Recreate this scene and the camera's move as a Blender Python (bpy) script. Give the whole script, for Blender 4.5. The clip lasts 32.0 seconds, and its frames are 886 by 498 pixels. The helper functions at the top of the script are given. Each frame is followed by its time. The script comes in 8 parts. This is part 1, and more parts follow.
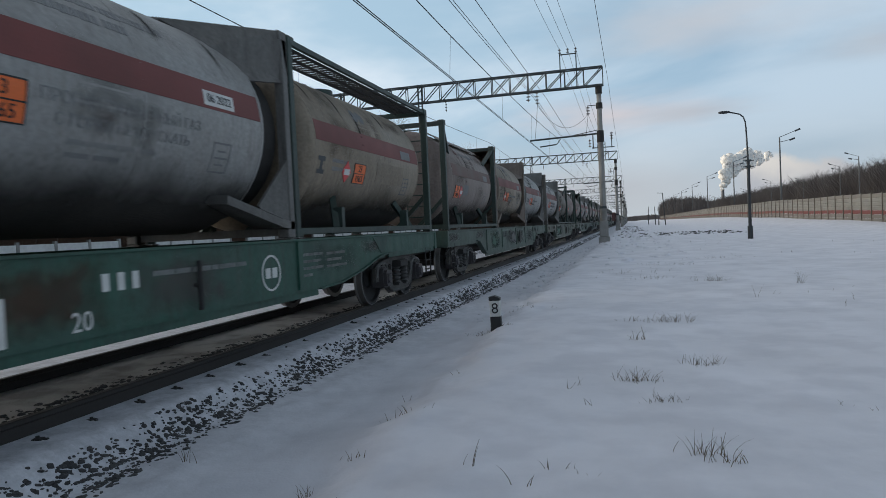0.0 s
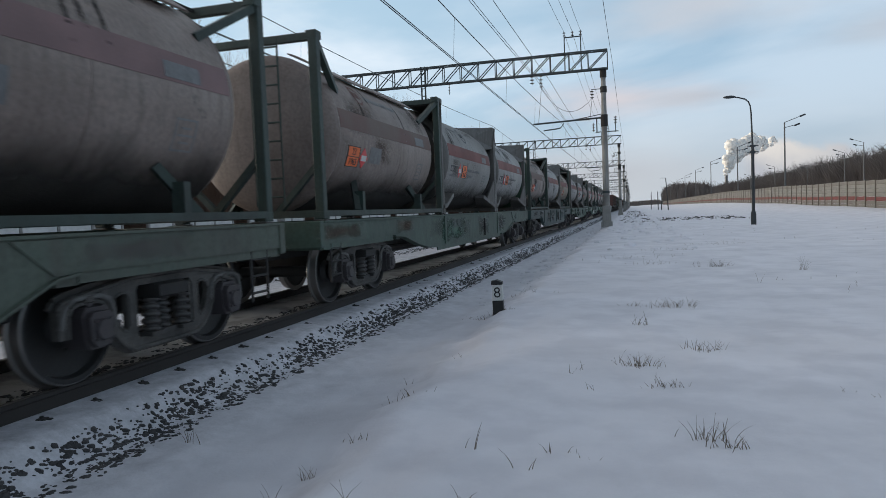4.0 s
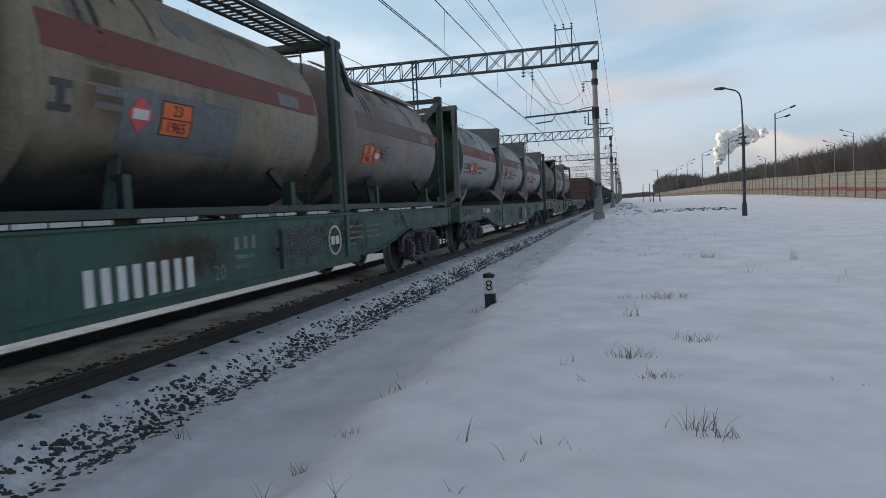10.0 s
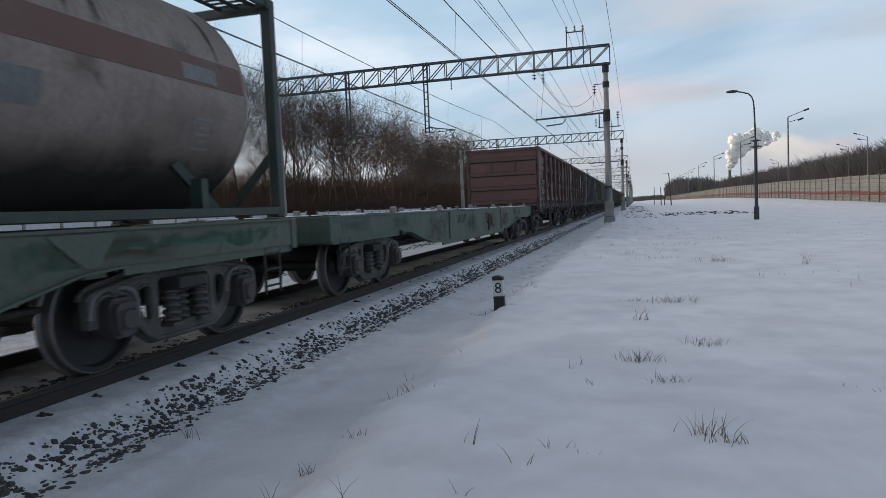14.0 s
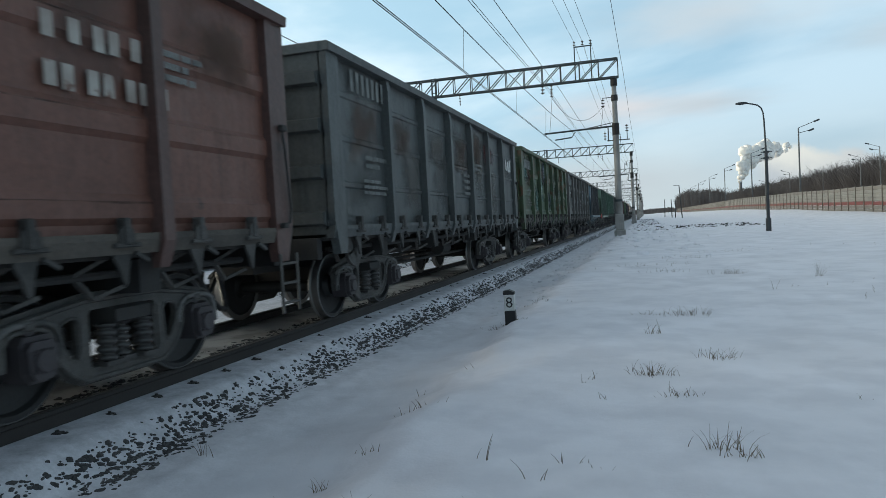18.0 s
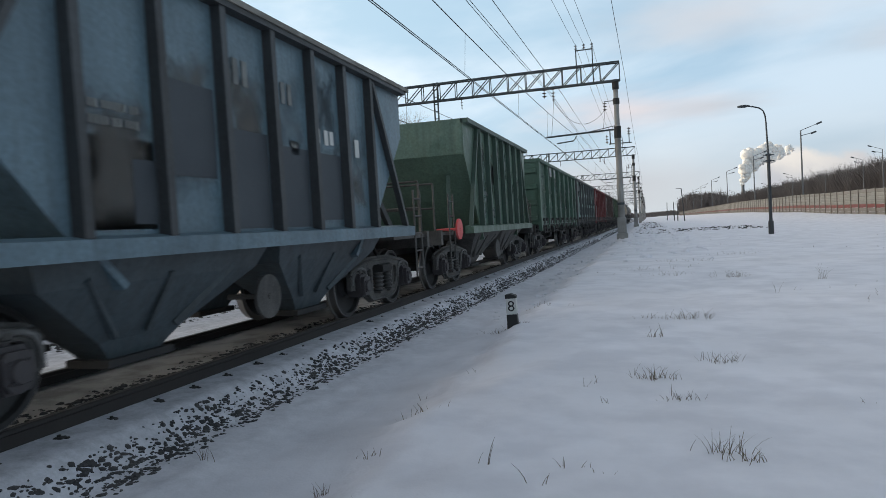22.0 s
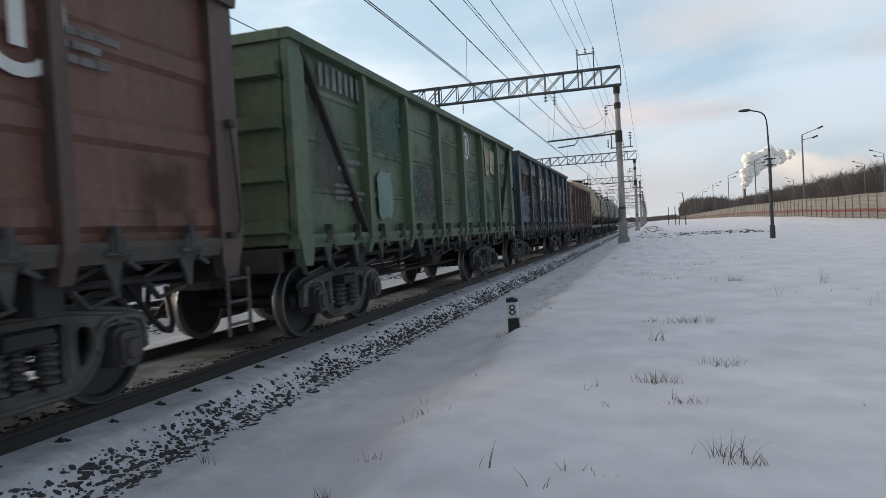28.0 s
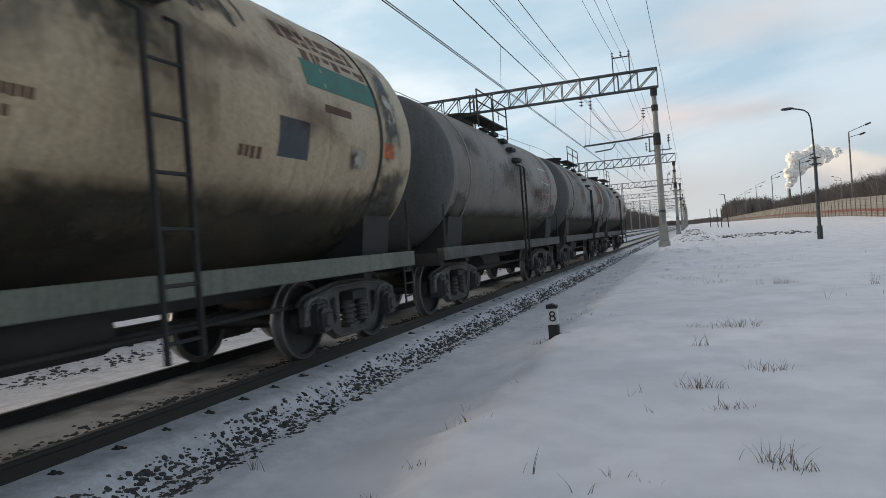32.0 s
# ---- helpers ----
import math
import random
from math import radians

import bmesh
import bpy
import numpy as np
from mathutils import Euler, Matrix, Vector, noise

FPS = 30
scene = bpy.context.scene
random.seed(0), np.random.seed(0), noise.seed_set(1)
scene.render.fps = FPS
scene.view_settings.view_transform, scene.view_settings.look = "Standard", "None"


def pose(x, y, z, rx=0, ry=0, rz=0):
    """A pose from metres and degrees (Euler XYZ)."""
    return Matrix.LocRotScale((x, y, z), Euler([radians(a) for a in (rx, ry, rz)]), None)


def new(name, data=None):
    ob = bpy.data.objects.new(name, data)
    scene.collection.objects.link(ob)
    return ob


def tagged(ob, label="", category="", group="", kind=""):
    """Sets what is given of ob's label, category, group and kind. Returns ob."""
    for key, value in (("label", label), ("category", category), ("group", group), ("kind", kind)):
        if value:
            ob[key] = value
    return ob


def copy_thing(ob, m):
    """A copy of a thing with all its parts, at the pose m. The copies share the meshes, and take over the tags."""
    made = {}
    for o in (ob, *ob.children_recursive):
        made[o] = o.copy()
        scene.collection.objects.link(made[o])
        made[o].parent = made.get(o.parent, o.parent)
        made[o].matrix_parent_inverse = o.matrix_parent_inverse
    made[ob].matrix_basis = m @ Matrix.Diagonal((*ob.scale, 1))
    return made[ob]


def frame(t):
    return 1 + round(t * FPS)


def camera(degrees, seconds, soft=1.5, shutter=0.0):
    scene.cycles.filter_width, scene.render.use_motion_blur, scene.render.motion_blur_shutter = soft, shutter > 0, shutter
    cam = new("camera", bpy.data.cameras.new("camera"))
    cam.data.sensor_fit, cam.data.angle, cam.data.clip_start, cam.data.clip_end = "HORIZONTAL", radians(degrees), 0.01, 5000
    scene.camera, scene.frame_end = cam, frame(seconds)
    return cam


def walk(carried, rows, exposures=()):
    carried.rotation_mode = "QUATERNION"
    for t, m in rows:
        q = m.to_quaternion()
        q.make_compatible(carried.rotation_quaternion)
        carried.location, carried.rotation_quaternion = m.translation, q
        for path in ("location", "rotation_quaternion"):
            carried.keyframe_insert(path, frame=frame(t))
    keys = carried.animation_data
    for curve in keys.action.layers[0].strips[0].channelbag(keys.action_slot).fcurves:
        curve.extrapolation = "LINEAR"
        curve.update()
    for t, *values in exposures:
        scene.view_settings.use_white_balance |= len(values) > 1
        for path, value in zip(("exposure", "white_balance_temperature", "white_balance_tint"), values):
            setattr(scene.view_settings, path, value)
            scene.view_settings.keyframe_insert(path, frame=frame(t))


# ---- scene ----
# camera, held by hand at the trackside: seconds, yaw, pitch, roll, and the sway of the hand in metres
EYE = (0.0, 0.0, 1.283)
TURNS = [
    (0, 15.60, -1.70, 2.70, -0.011, -0.032, 0.008), (0.5, 15.90, -2.19, 2.82, -0.017, -0.036, 0.005), (1, 15.76, -2.46, 2.52, -0.021, -0.031, 0.009),
    (1.5, 15.62, -2.22, 2.33, -0.017, -0.029, 0.015), (2, 15.61, -2.63, 2.74, -0.011, -0.024, -0.000), (2.5, 15.72, -2.62, 3.01, -0.021, -0.019, 0.011),
    (3, 15.87, -2.84, 3.13, -0.020, -0.021, 0.003), (3.5, 15.52, -3.11, 2.54, -0.027, -0.016, 0.011), (5.5, 16.60, -2.97, 1.70, -0.026, -0.025, 0.002),
    (6, 16.37, -2.98, 2.29, 0.007, -0.004, 0.010), (6.5, 14.97, -3.31, 2.34, 0.001, 0.008, 0.011), (7, 16.18, -3.25, 2.40, -0.015, -0.011, 0.008),
    (7.5, 15.79, -3.11, 2.50, -0.009, -0.013, 0.008), (8, 16.75, -3.27, 2.09, -0.008, -0.016, 0.010), (8.5, 16.42, -3.78, 2.38, -0.014, -0.018, 0.002),
    (9, 15.84, -3.50, 2.50, -0.015, -0.003, -0.002), (9.5, 15.56, -3.71, 2.51, 0.000, 0.010, 0.004), (10, 15.15, -3.66, 2.75, -0.009, 0.001, 0.002),
    (10.5, 16.03, -3.81, 2.39, 0.001, 0.000, 0.004), (11, 15.33, -4.38, 1.94, -0.003, 0.002, 0.002), (11.5, 14.46, -3.91, 2.04, -0.011, 0.001, 0.005),
    (12, 15.75, -4.00, 2.52, -0.013, 0.004, 0.004), (12.5, 15.33, -3.99, 2.50, 0.002, 0.010, -0.003), (13, 15.33, -3.56, 2.33, 0.000, -0.000, 0.000),
    (13.5, 15.61, -3.45, 2.12, -0.003, -0.001, -0.005), (14, 16.02, -3.44, 2.46, 0.002, -0.003, 0.003), (14.5, 16.34, -3.31, 2.59, 0.010, -0.003, 0.004),
    (16.5, 17.07, -2.64, 2.73, 0.012, -0.009, 0.001), (17, 17.05, -3.12, 2.58, 0.004, -0.003, 0.003), (17.5, 17.25, -2.05, 2.72, 0.008, -0.016, 0.000),
    (18, 16.88, -2.12, 3.08, 0.004, -0.021, 0.007), (18.5, 16.45, -2.01, 3.16, 0.010, -0.017, 0.005), (19, 16.16, -1.70, 2.73, 0.015, -0.023, 0.001),
    (19.5, 16.30, -1.54, 2.53, 0.008, -0.030, -0.000), (20, 16.76, -1.71, 2.62, -0.006, -0.032, -0.007), (20.5, 16.47, -1.67, 2.79, 0.002, -0.017, 0.004),
    (21, 16.56, -1.65, 2.80, -0.001, -0.011, 0.001), (21.5, 16.47, -1.56, 2.84, 0.008, -0.012, 0.001), (22, 17.07, -1.80, 3.22, 0.012, -0.019, 0.010),
    (22.5, 17.65, -1.63, 3.27, 0.013, -0.034, 0.007), (23, 18.18, -1.55, 3.16, 0.006, -0.034, 0.010), (23.5, 18.15, -1.69, 3.40, 0.005, -0.034, 0.009),
    (24, 17.87, -1.77, 3.39, 0.013, -0.023, 0.010), (24.5, 18.57, -1.14, 3.73, 0.021, -0.032, 0.004), (25, 18.24, -1.33, 3.51, 0.022, -0.026, 0.007),
    (25.5, 18.52, -1.41, 3.59, 0.018, -0.030, 0.002), (27.5, 17.50, -1.24, 3.86, 0.010, -0.022, 0.000), (28, 17.18, -1.45, 3.17, 0.015, -0.025, 0.005),
    (28.5, 17.15, -3.16, 3.03, 0.014, -0.021, 0.005), (29, 17.46, -2.71, 3.15, 0.009, -0.032, 0.008), (29.5, 18.36, -2.30, 4.02, 0.021, -0.037, 0.016),
    (30, 18.47, -1.16, 3.94, 0.019, -0.056, 0.010), (30.5, 19.08, -0.65, 4.43, 0.028, -0.062, 0.014), (31, 19.72, -0.86, 4.02, 0.020, -0.070, 0.004),
    (31.5, 19.78, -0.94, 4.53, 0.015, -0.073, 0.006), (32, 20.38, -0.57, 4.32, 0.017, -0.084, 0.009),
]
cam = camera(67.13, 32.0, soft=0.8, shutter=0.12)
walk(cam, [(t, pose(EYE[0] + a, EYE[1] + b, EYE[2] + c, 90 + p, r, y)) for t, y, p, r, a, b, c in TURNS], exposures=[
    (0, -0.36, 6350, 8), (4, -0.24, 6400, 9), (12, -0.24, 6450, 9.5), (14.5, -0.25, 6450, 11), (17, -0.05, 6150, 2.5), (19, -0.1, 6400, 0), (20, -0.1, 6550, 3), (22, -0.04, 6550, 8.5),
    (24, -0.03, 6800, 11.5), (28, -0.05, 6850, 11), (32, -0.08, 6900, 10)])

# ---- world, sun ----
SUN_AZ, SUN_EL = radians(-92), radians(7)


def build_world():
    """A pale winter evening sky: a Nishita base under thin drifting cloud, brighter where the veiled sun stands."""
    w = bpy.data.worlds.new("winter_sky")
    scene.world = w
    w.use_nodes = True
    nt = w.node_tree
    nt.nodes.clear()
    N, L = nt.nodes.new, nt.links.new

    def mixed(fac, a, b):
        m = N("ShaderNodeMix")
        m.data_type = "RGBA"
        for slot, v in ((0, fac), (6, a), (7, b)):
            if isinstance(v, (int, float, tuple)):
                m.inputs[slot].default_value = v
            else:
                L(v, m.inputs[slot])
        return m.outputs[2]

    def ranged(v, a, b, c=0.0, d=1.0):
        m = N("ShaderNodeMapRange")
        m.interpolation_type = "SMOOTHSTEP"
        for k, q in zip(("From Min", "From Max", "To Min", "To Max"), (a, b, c, d)):
            m.inputs[k].default_value = q
        L(v, m.inputs["Value"])
        return m.outputs["Result"]

    def cloud(scale, stretch, detail, lo, hi, turn):
        mp, n = N("ShaderNodeMapping"), N("ShaderNodeTexNoise")
        mp.inputs["Scale"].default_value, mp.inputs["Rotation"].default_value = (1, 1, stretch), turn
        n.inputs["Scale"].default_value, n.inputs["Detail"].default_value, n.inputs["Roughness"].default_value = scale, detail, 0.5
        n.inputs["Distortion"].default_value = 0.3
        L(tc.outputs["Generated"], mp.inputs["Vector"])
        L(mp.outputs[0], n.inputs["Vector"])
        return ranged(n.outputs["Fac"], lo, hi)

    out, bg, tc, sep = N("ShaderNodeOutputWorld"), N("ShaderNodeBackground"), N("ShaderNodeTexCoord"), N("ShaderNodeSeparateXYZ")
    L(tc.outputs["Generated"], sep.inputs[0])
    sky = N("ShaderNodeTexSky")
    sky.sky_type, sky.sun_disc = "NISHITA", False
    sky.sun_elevation, sky.sun_rotation = SUN_EL, SUN_AZ
    high = ranged(sep.outputs["Z"], 0.30, 0.75)
    blue = mixed(high, mixed(ranged(sep.outputs["X"], -0.6, 0.28), SKY_BLUE_SUN, SKY_BLUE), SKY_ZENITH)
    col = mixed(0.85, sky.outputs["Color"], blue)
    wisp = N("ShaderNodeMath")
    wisp.operation = "MULTIPLY"
    L(cloud(1.5, 3.2, 7, 0.45, 0.66, (0.05, 0.12, 0.5)), wisp.inputs[0])
    L(ranged(sep.outputs["X"], 0.15, -0.5, 0.35, 1.0), wisp.inputs[1])
    col = mixed(wisp.outputs[0], col, SKY_CLOUD)
    side = ranged(sep.outputs["X"], -0.75, 0.25)
    low = mixed(side, SKY_LOW_SUN, SKY_LOW_FAR)
    veil = ranged(sep.outputs["Z"], 0.17, 0.005, 0.0, 0.92)
    col = mixed(veil, col, low)

    # long rosy clouds, ragged at the edges
    def streak(centre, flatten, size, depth, colour, col, rag):
        flat, off, nz, add = N("ShaderNodeVectorMath"), N("ShaderNodeVectorMath"), N("ShaderNodeTexNoise"), N("ShaderNodeMath")
        flat.operation, off.operation, add.operation = "MULTIPLY", "DISTANCE", "MULTIPLY_ADD"
        flat.inputs[1].default_value = (1.0, 0.0, flatten)
        off.inputs[1].default_value = (centre[0], 0.0, centre[1] * flatten)
        nz.inputs["Scale"].default_value, nz.inputs["Detail"].default_value = 9.0, 6
        add.inputs[1].default_value = -rag
        L(tc.outputs["Generated"], flat.inputs[0])
        L(flat.outputs[0], off.inputs[0])
        L(flat.outputs[0], nz.inputs["Vector"])
        L(nz.outputs["Fac"], add.inputs[0])
        L(off.outputs["Value"], add.inputs[2])
        m = N("ShaderNodeMath")
        m.operation = "MULTIPLY"
        L(ranged(add.outputs[0], size - rag * 0.5, -rag * 0.75, 0.0, depth), m.inputs[0])
        L(ranged(sep.outputs["Y"], 0.2, 0.6), m.inputs[1])
        return mixed(m.outputs[0], col, colour)
    col = streak((-0.02, 0.150), 5.0, 0.20, 0.75, SKY_ROSE, col, 0.16)
    col = streak((0.09, 0.146), 7.0, 0.14, 0.6, SKY_BANK, col, 0.10)
    col = streak((0.10, 0.262), 4.0, 0.24, 0.8, SKY_WISP, col, 0.2)
    col = streak((0.33, 0.205), 5.0, 0.16, 0.6, SKY_BANK, col, 0.14)
    col = streak((-0.08, 0.045), 5.0, 0.26, 0.7, SKY_BANK, col, 0.12)
    # bank of vapour that drifts off the power station, low over the wood: billowed top, warm where it is young
    puffs, height, front = N("ShaderNodeTexNoise"), N("ShaderNodeMath"), N("ShaderNodeMath")
    puffs.inputs["Scale"].default_value, puffs.inputs["Detail"].default_value, puffs.inputs["Roughness"].default_value = 26.0, 6, 0.55
    height.operation, front.operation = "MULTIPLY_ADD", "MULTIPLY"
    height.inputs[1].default_value = -0.036
    fall = N("ShaderNodeMath")
    fall.operation = "MULTIPLY_ADD"
    fall.inputs[1].default_value = 0.19
    L(sep.outputs["X"], fall.inputs[0])
    L(sep.outputs["Z"], fall.inputs[2])
    L(tc.outputs["Generated"], puffs.inputs["Vector"])
    L(puffs.outputs["Fac"], height.inputs[0])
    L(fall.outputs[0], height.inputs[2])
    L(ranged(height.outputs[0], 0.100, 0.086, 0.0, 0.92), front.inputs[0])
    L(ranged(sep.outputs["X"], 0.130, 0.165), front.inputs[1])
    bank = N("ShaderNodeMath")
    bank.operation = "MULTIPLY"
    L(front.outputs[0], bank.inputs[0])
    L(ranged(sep.outputs["Y"], 0.2, 0.6), bank.inputs[1])
    young = mixed(ranged(sep.outputs["X"], 0.17, 0.30), SKY_VAPOUR, SKY_BANK)
    col = mixed(bank.outputs[0], col, mixed(ranged(height.outputs[0], 0.086, 0.05), young, SKY_BANK))
    # glow round the veiled sun
    dot = N("ShaderNodeVectorMath")
    dot.operation = "DOT_PRODUCT"
    dot.inputs[1].default_value = SUN_DIR
    L(tc.outputs["Generated"], dot.inputs[0])
    glow = mixed(ranged(dot.outputs["Value"], 0.58, 0.97, 0.0, 0.85), col, SKY_GLOW)
    L(glow, bg.inputs["Color"])
    bg.inputs["Strength"].default_value = 0.1
    L(bg.outputs[0], out.inputs[0])
    sun = new("sun", bpy.data.lights.new("sun", "SUN"))
    sun.data.energy, sun.data.angle, sun.data.color = 4.4, radians(30), (1.0, 0.88, 0.74)
    sun.matrix_world = Matrix.Translation((0, 0, 60)) @ (-Vector(SUN_DIR)).to_track_quat("-Z", "Y").to_matrix().to_4x4()


SUN_DIR = (math.sin(SUN_AZ) * math.cos(SUN_EL), math.cos(SUN_AZ) * math.cos(SUN_EL), math.sin(SUN_EL))
SKY_BLUE_SUN = (6.6, 9.0, 11.0, 1)
SKY_BLUE, SKY_ZENITH = (4.5, 6.7, 8.9, 1), (3.8, 4.15, 4.8, 1)
SKY_CLOUD, SKY_ROSE, SKY_WISP = (11.7, 12.2, 12.9, 1), (9.4, 8.1, 8.0, 1), (7.1, 7.2, 7.7, 1)
SKY_LOW_SUN, SKY_LOW_FAR = (9.2, 8.75, 8.4, 1), (6.4, 6.95, 7.5, 1)
SKY_BANK = (5.9, 5.95, 6.4, 1)
SKY_VAPOUR = (9.3, 8.7, 8.1, 1)
SKY_GLOW = (14.5, 13.0, 11.2, 1)
build_world()


# ---- materials ----
def material(name, color, rough=0.7, metal=0.0, second=None, grain=0.0, scale=6.0, streak=0.0, bump=0.0, spread=0.06, fine=40.0,
             spot=None, spot_at=0.62, dust=None, wavy=0.0):
    """Paint, stone or metal: a base colour worn towards a second one in large stains and fine grain, with streaks that run down."""
    m = bpy.data.materials.new(name)
    m.use_nodes = True
    nt = m.node_tree
    N, L = nt.nodes.new, nt.links.new
    b = nt.nodes["Principled BSDF"]
    b.inputs["Roughness"].default_value, b.inputs["Metallic"].default_value = rough, metal
    tc, info, add = N("ShaderNodeTexCoord"), N("ShaderNodeObjectInfo"), N("ShaderNodeVectorMath")
    sc = N("ShaderNodeVectorMath")
    sc.operation = "SCALE"
    sc.inputs[0].default_value = (37.0, 91.0, 53.0)
    L(info.outputs["Random"], sc.inputs["Scale"])
    L(tc.outputs["Object"], add.inputs[0])
    L(sc.outputs[0], add.inputs[1])
    big, small = N("ShaderNodeTexNoise"), N("ShaderNodeTexNoise")
    big.inputs["Scale"].default_value, big.inputs["Detail"].default_value = scale * 0.25, 5
    small.inputs["Scale"].default_value, small.inputs["Detail"].default_value = fine, 3
    L(add.outputs[0], big.inputs["Vector"])
    L(add.outputs[0], small.inputs["Vector"])
    c2 = second or tuple(c * 0.55 for c in color)
    mix = N("ShaderNodeMix")
    mix.data_type = "RGBA"
    mix.inputs[6].default_value, mix.inputs[7].default_value = (*color, 1), (*c2, 1)
    rg = N("ShaderNodeMapRange")
    rg.inputs["From Min"].default_value, rg.inputs["From Max"].default_value = 0.38, 0.68
    rg.inputs["To Max"].default_value = grain
    L(big.outputs["Fac"], rg.inputs["Value"])
    last = rg.outputs["Result"]
    if streak:
        mp, st = N("ShaderNodeMapping"), N("ShaderNodeTexNoise")
        mp.inputs["Scale"].default_value = (5.0, 5.0, 0.35)
        st.inputs["Scale"].default_value, st.inputs["Detail"].default_value = 2.2, 5
        L(add.outputs[0], mp.inputs["Vector"])
        L(mp.outputs[0], st.inputs["Vector"])
        r2 = N("ShaderNodeMapRange")
        r2.inputs["From Min"].default_value, r2.inputs["From Max"].default_value = 0.42, 0.72
        r2.inputs["To Max"].default_value = streak
        L(st.outputs["Fac"], r2.inputs["Value"])
        mx = N("ShaderNodeMath")
        mx.operation = "MAXIMUM"
        L(last, mx.inputs[0])
        L(r2.outputs["Result"], mx.inputs[1])
        last = mx.outputs[0]
    L(last, mix.inputs[0])
    hue = N("ShaderNodeHueSaturation")
    vr = N("ShaderNodeMapRange")
    vr.inputs["To Min"].default_value, vr.inputs["To Max"].default_value = 1 - 2.2 * spread, 1 + 2.2 * spread
    L(small.outputs["Fac"], vr.inputs["Value"])
    L(vr.outputs["Result"], hue.inputs["Value"])
    L(mix.outputs[2], hue.inputs["Color"])
    col = hue.outputs["Color"]
    if spot:
        sp, sr, sm = N("ShaderNodeTexNoise"), N("ShaderNodeMapRange"), N("ShaderNodeMix")
        sp.inputs["Scale"].default_value, sp.inputs["Detail"].default_value = scale * 0.55, 8
        sp.inputs["Roughness"].default_value = 0.65
        sr.inputs["From Min"].default_value, sr.inputs["From Max"].default_value = spot_at, spot_at + 0.05
        sm.data_type = "RGBA"
        sm.inputs[7].default_value = (*spot, 1)
        L(add.outputs[0], sp.inputs["Vector"])
        L(sp.outputs["Fac"], sr.inputs["Value"])
        L(sr.outputs["Result"], sm.inputs[0])
        L(col, sm.inputs[6])
        col = sm.outputs[2]
    if dust:
        # pale road dust in thin runs
        mp, dn, dr, dm = N("ShaderNodeMapping"), N("ShaderNodeTexNoise"), N("ShaderNodeMapRange"), N("ShaderNodeMix")
        mp.inputs["Scale"].default_value = (7.0, 7.0, 0.9)
        dn.inputs["Scale"].default_value, dn.inputs["Detail"].default_value, dn.inputs["Roughness"].default_value = 1.4, 8, 0.7
        dr.inputs["From Min"].default_value, dr.inputs["From Max"].default_value, dr.inputs["To Max"].default_value = 0.46, 0.78, 0.75
        dm.data_type = "RGBA"
        dm.inputs[7].default_value = (*dust, 1)
        L(add.outputs[0], mp.inputs["Vector"])
        L(mp.outputs[0], dn.inputs["Vector"])
        L(dn.outputs["Fac"], dr.inputs["Value"])
        L(dr.outputs["Result"], dm.inputs[0])
        L(col, dm.inputs[6])
        col = dm.outputs[2]
    L(col, b.inputs["Base Color"])
    rr = N("ShaderNodeMapRange")
    rr.inputs["To Min"].default_value, rr.inputs["To Max"].default_value = max(rough - 0.12, 0.05), min(rough + 0.12, 1)
    L(big.outputs["Fac"], rr.inputs["Value"])
    L(rr.outputs["Result"], b.inputs["Roughness"])
    if bump:
        bp = N("ShaderNodeBump")
        bp.inputs["Strength"].default_value, bp.inputs["Distance"].default_value = bump, 0.02
        L(small.outputs["Fac"], bp.inputs["Height"])
        if wavy:
            # plates pushed in and out by the load
            wv, b2 = N("ShaderNodeTexNoise"), N("ShaderNodeBump")
            wv.inputs["Scale"].default_value, wv.inputs["Detail"].default_value = 1.6, 2
            b2.inputs["Strength"].default_value, b2.inputs["Distance"].default_value = wavy, 0.1
            L(add.outputs[0], wv.inputs["Vector"])
            L(wv.outputs["Fac"], b2.inputs["Height"])
            L(b2.outputs[0], bp.inputs["Normal"])
        L(bp.outputs[0], b.inputs["Normal"])
    return m


def stain_and_shade_material(name, color, second, clear_at, full_at, ragged):
    """Soot or tar splashed up a tank's shell, belly shade painted in: it thins out upwards in smears and runs."""
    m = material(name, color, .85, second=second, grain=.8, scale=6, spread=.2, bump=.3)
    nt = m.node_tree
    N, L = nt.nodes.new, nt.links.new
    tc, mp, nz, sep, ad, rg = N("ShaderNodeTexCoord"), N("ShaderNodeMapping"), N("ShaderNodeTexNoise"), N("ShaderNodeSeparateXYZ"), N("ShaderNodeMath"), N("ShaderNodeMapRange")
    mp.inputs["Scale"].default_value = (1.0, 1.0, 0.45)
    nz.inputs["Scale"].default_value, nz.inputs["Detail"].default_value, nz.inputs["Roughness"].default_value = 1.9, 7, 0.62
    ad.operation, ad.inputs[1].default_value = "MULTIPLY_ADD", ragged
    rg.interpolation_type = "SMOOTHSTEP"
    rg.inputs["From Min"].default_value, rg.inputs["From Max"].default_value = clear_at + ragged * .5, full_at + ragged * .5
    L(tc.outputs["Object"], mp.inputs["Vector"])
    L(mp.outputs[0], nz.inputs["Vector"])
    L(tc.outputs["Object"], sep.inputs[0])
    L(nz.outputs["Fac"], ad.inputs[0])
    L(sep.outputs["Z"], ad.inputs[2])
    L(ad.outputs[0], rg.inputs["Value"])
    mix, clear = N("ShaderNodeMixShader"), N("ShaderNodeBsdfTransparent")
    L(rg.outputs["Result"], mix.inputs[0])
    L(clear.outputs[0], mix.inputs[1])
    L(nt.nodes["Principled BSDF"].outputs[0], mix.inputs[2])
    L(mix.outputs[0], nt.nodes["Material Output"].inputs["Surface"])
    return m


FEATHERED = {}


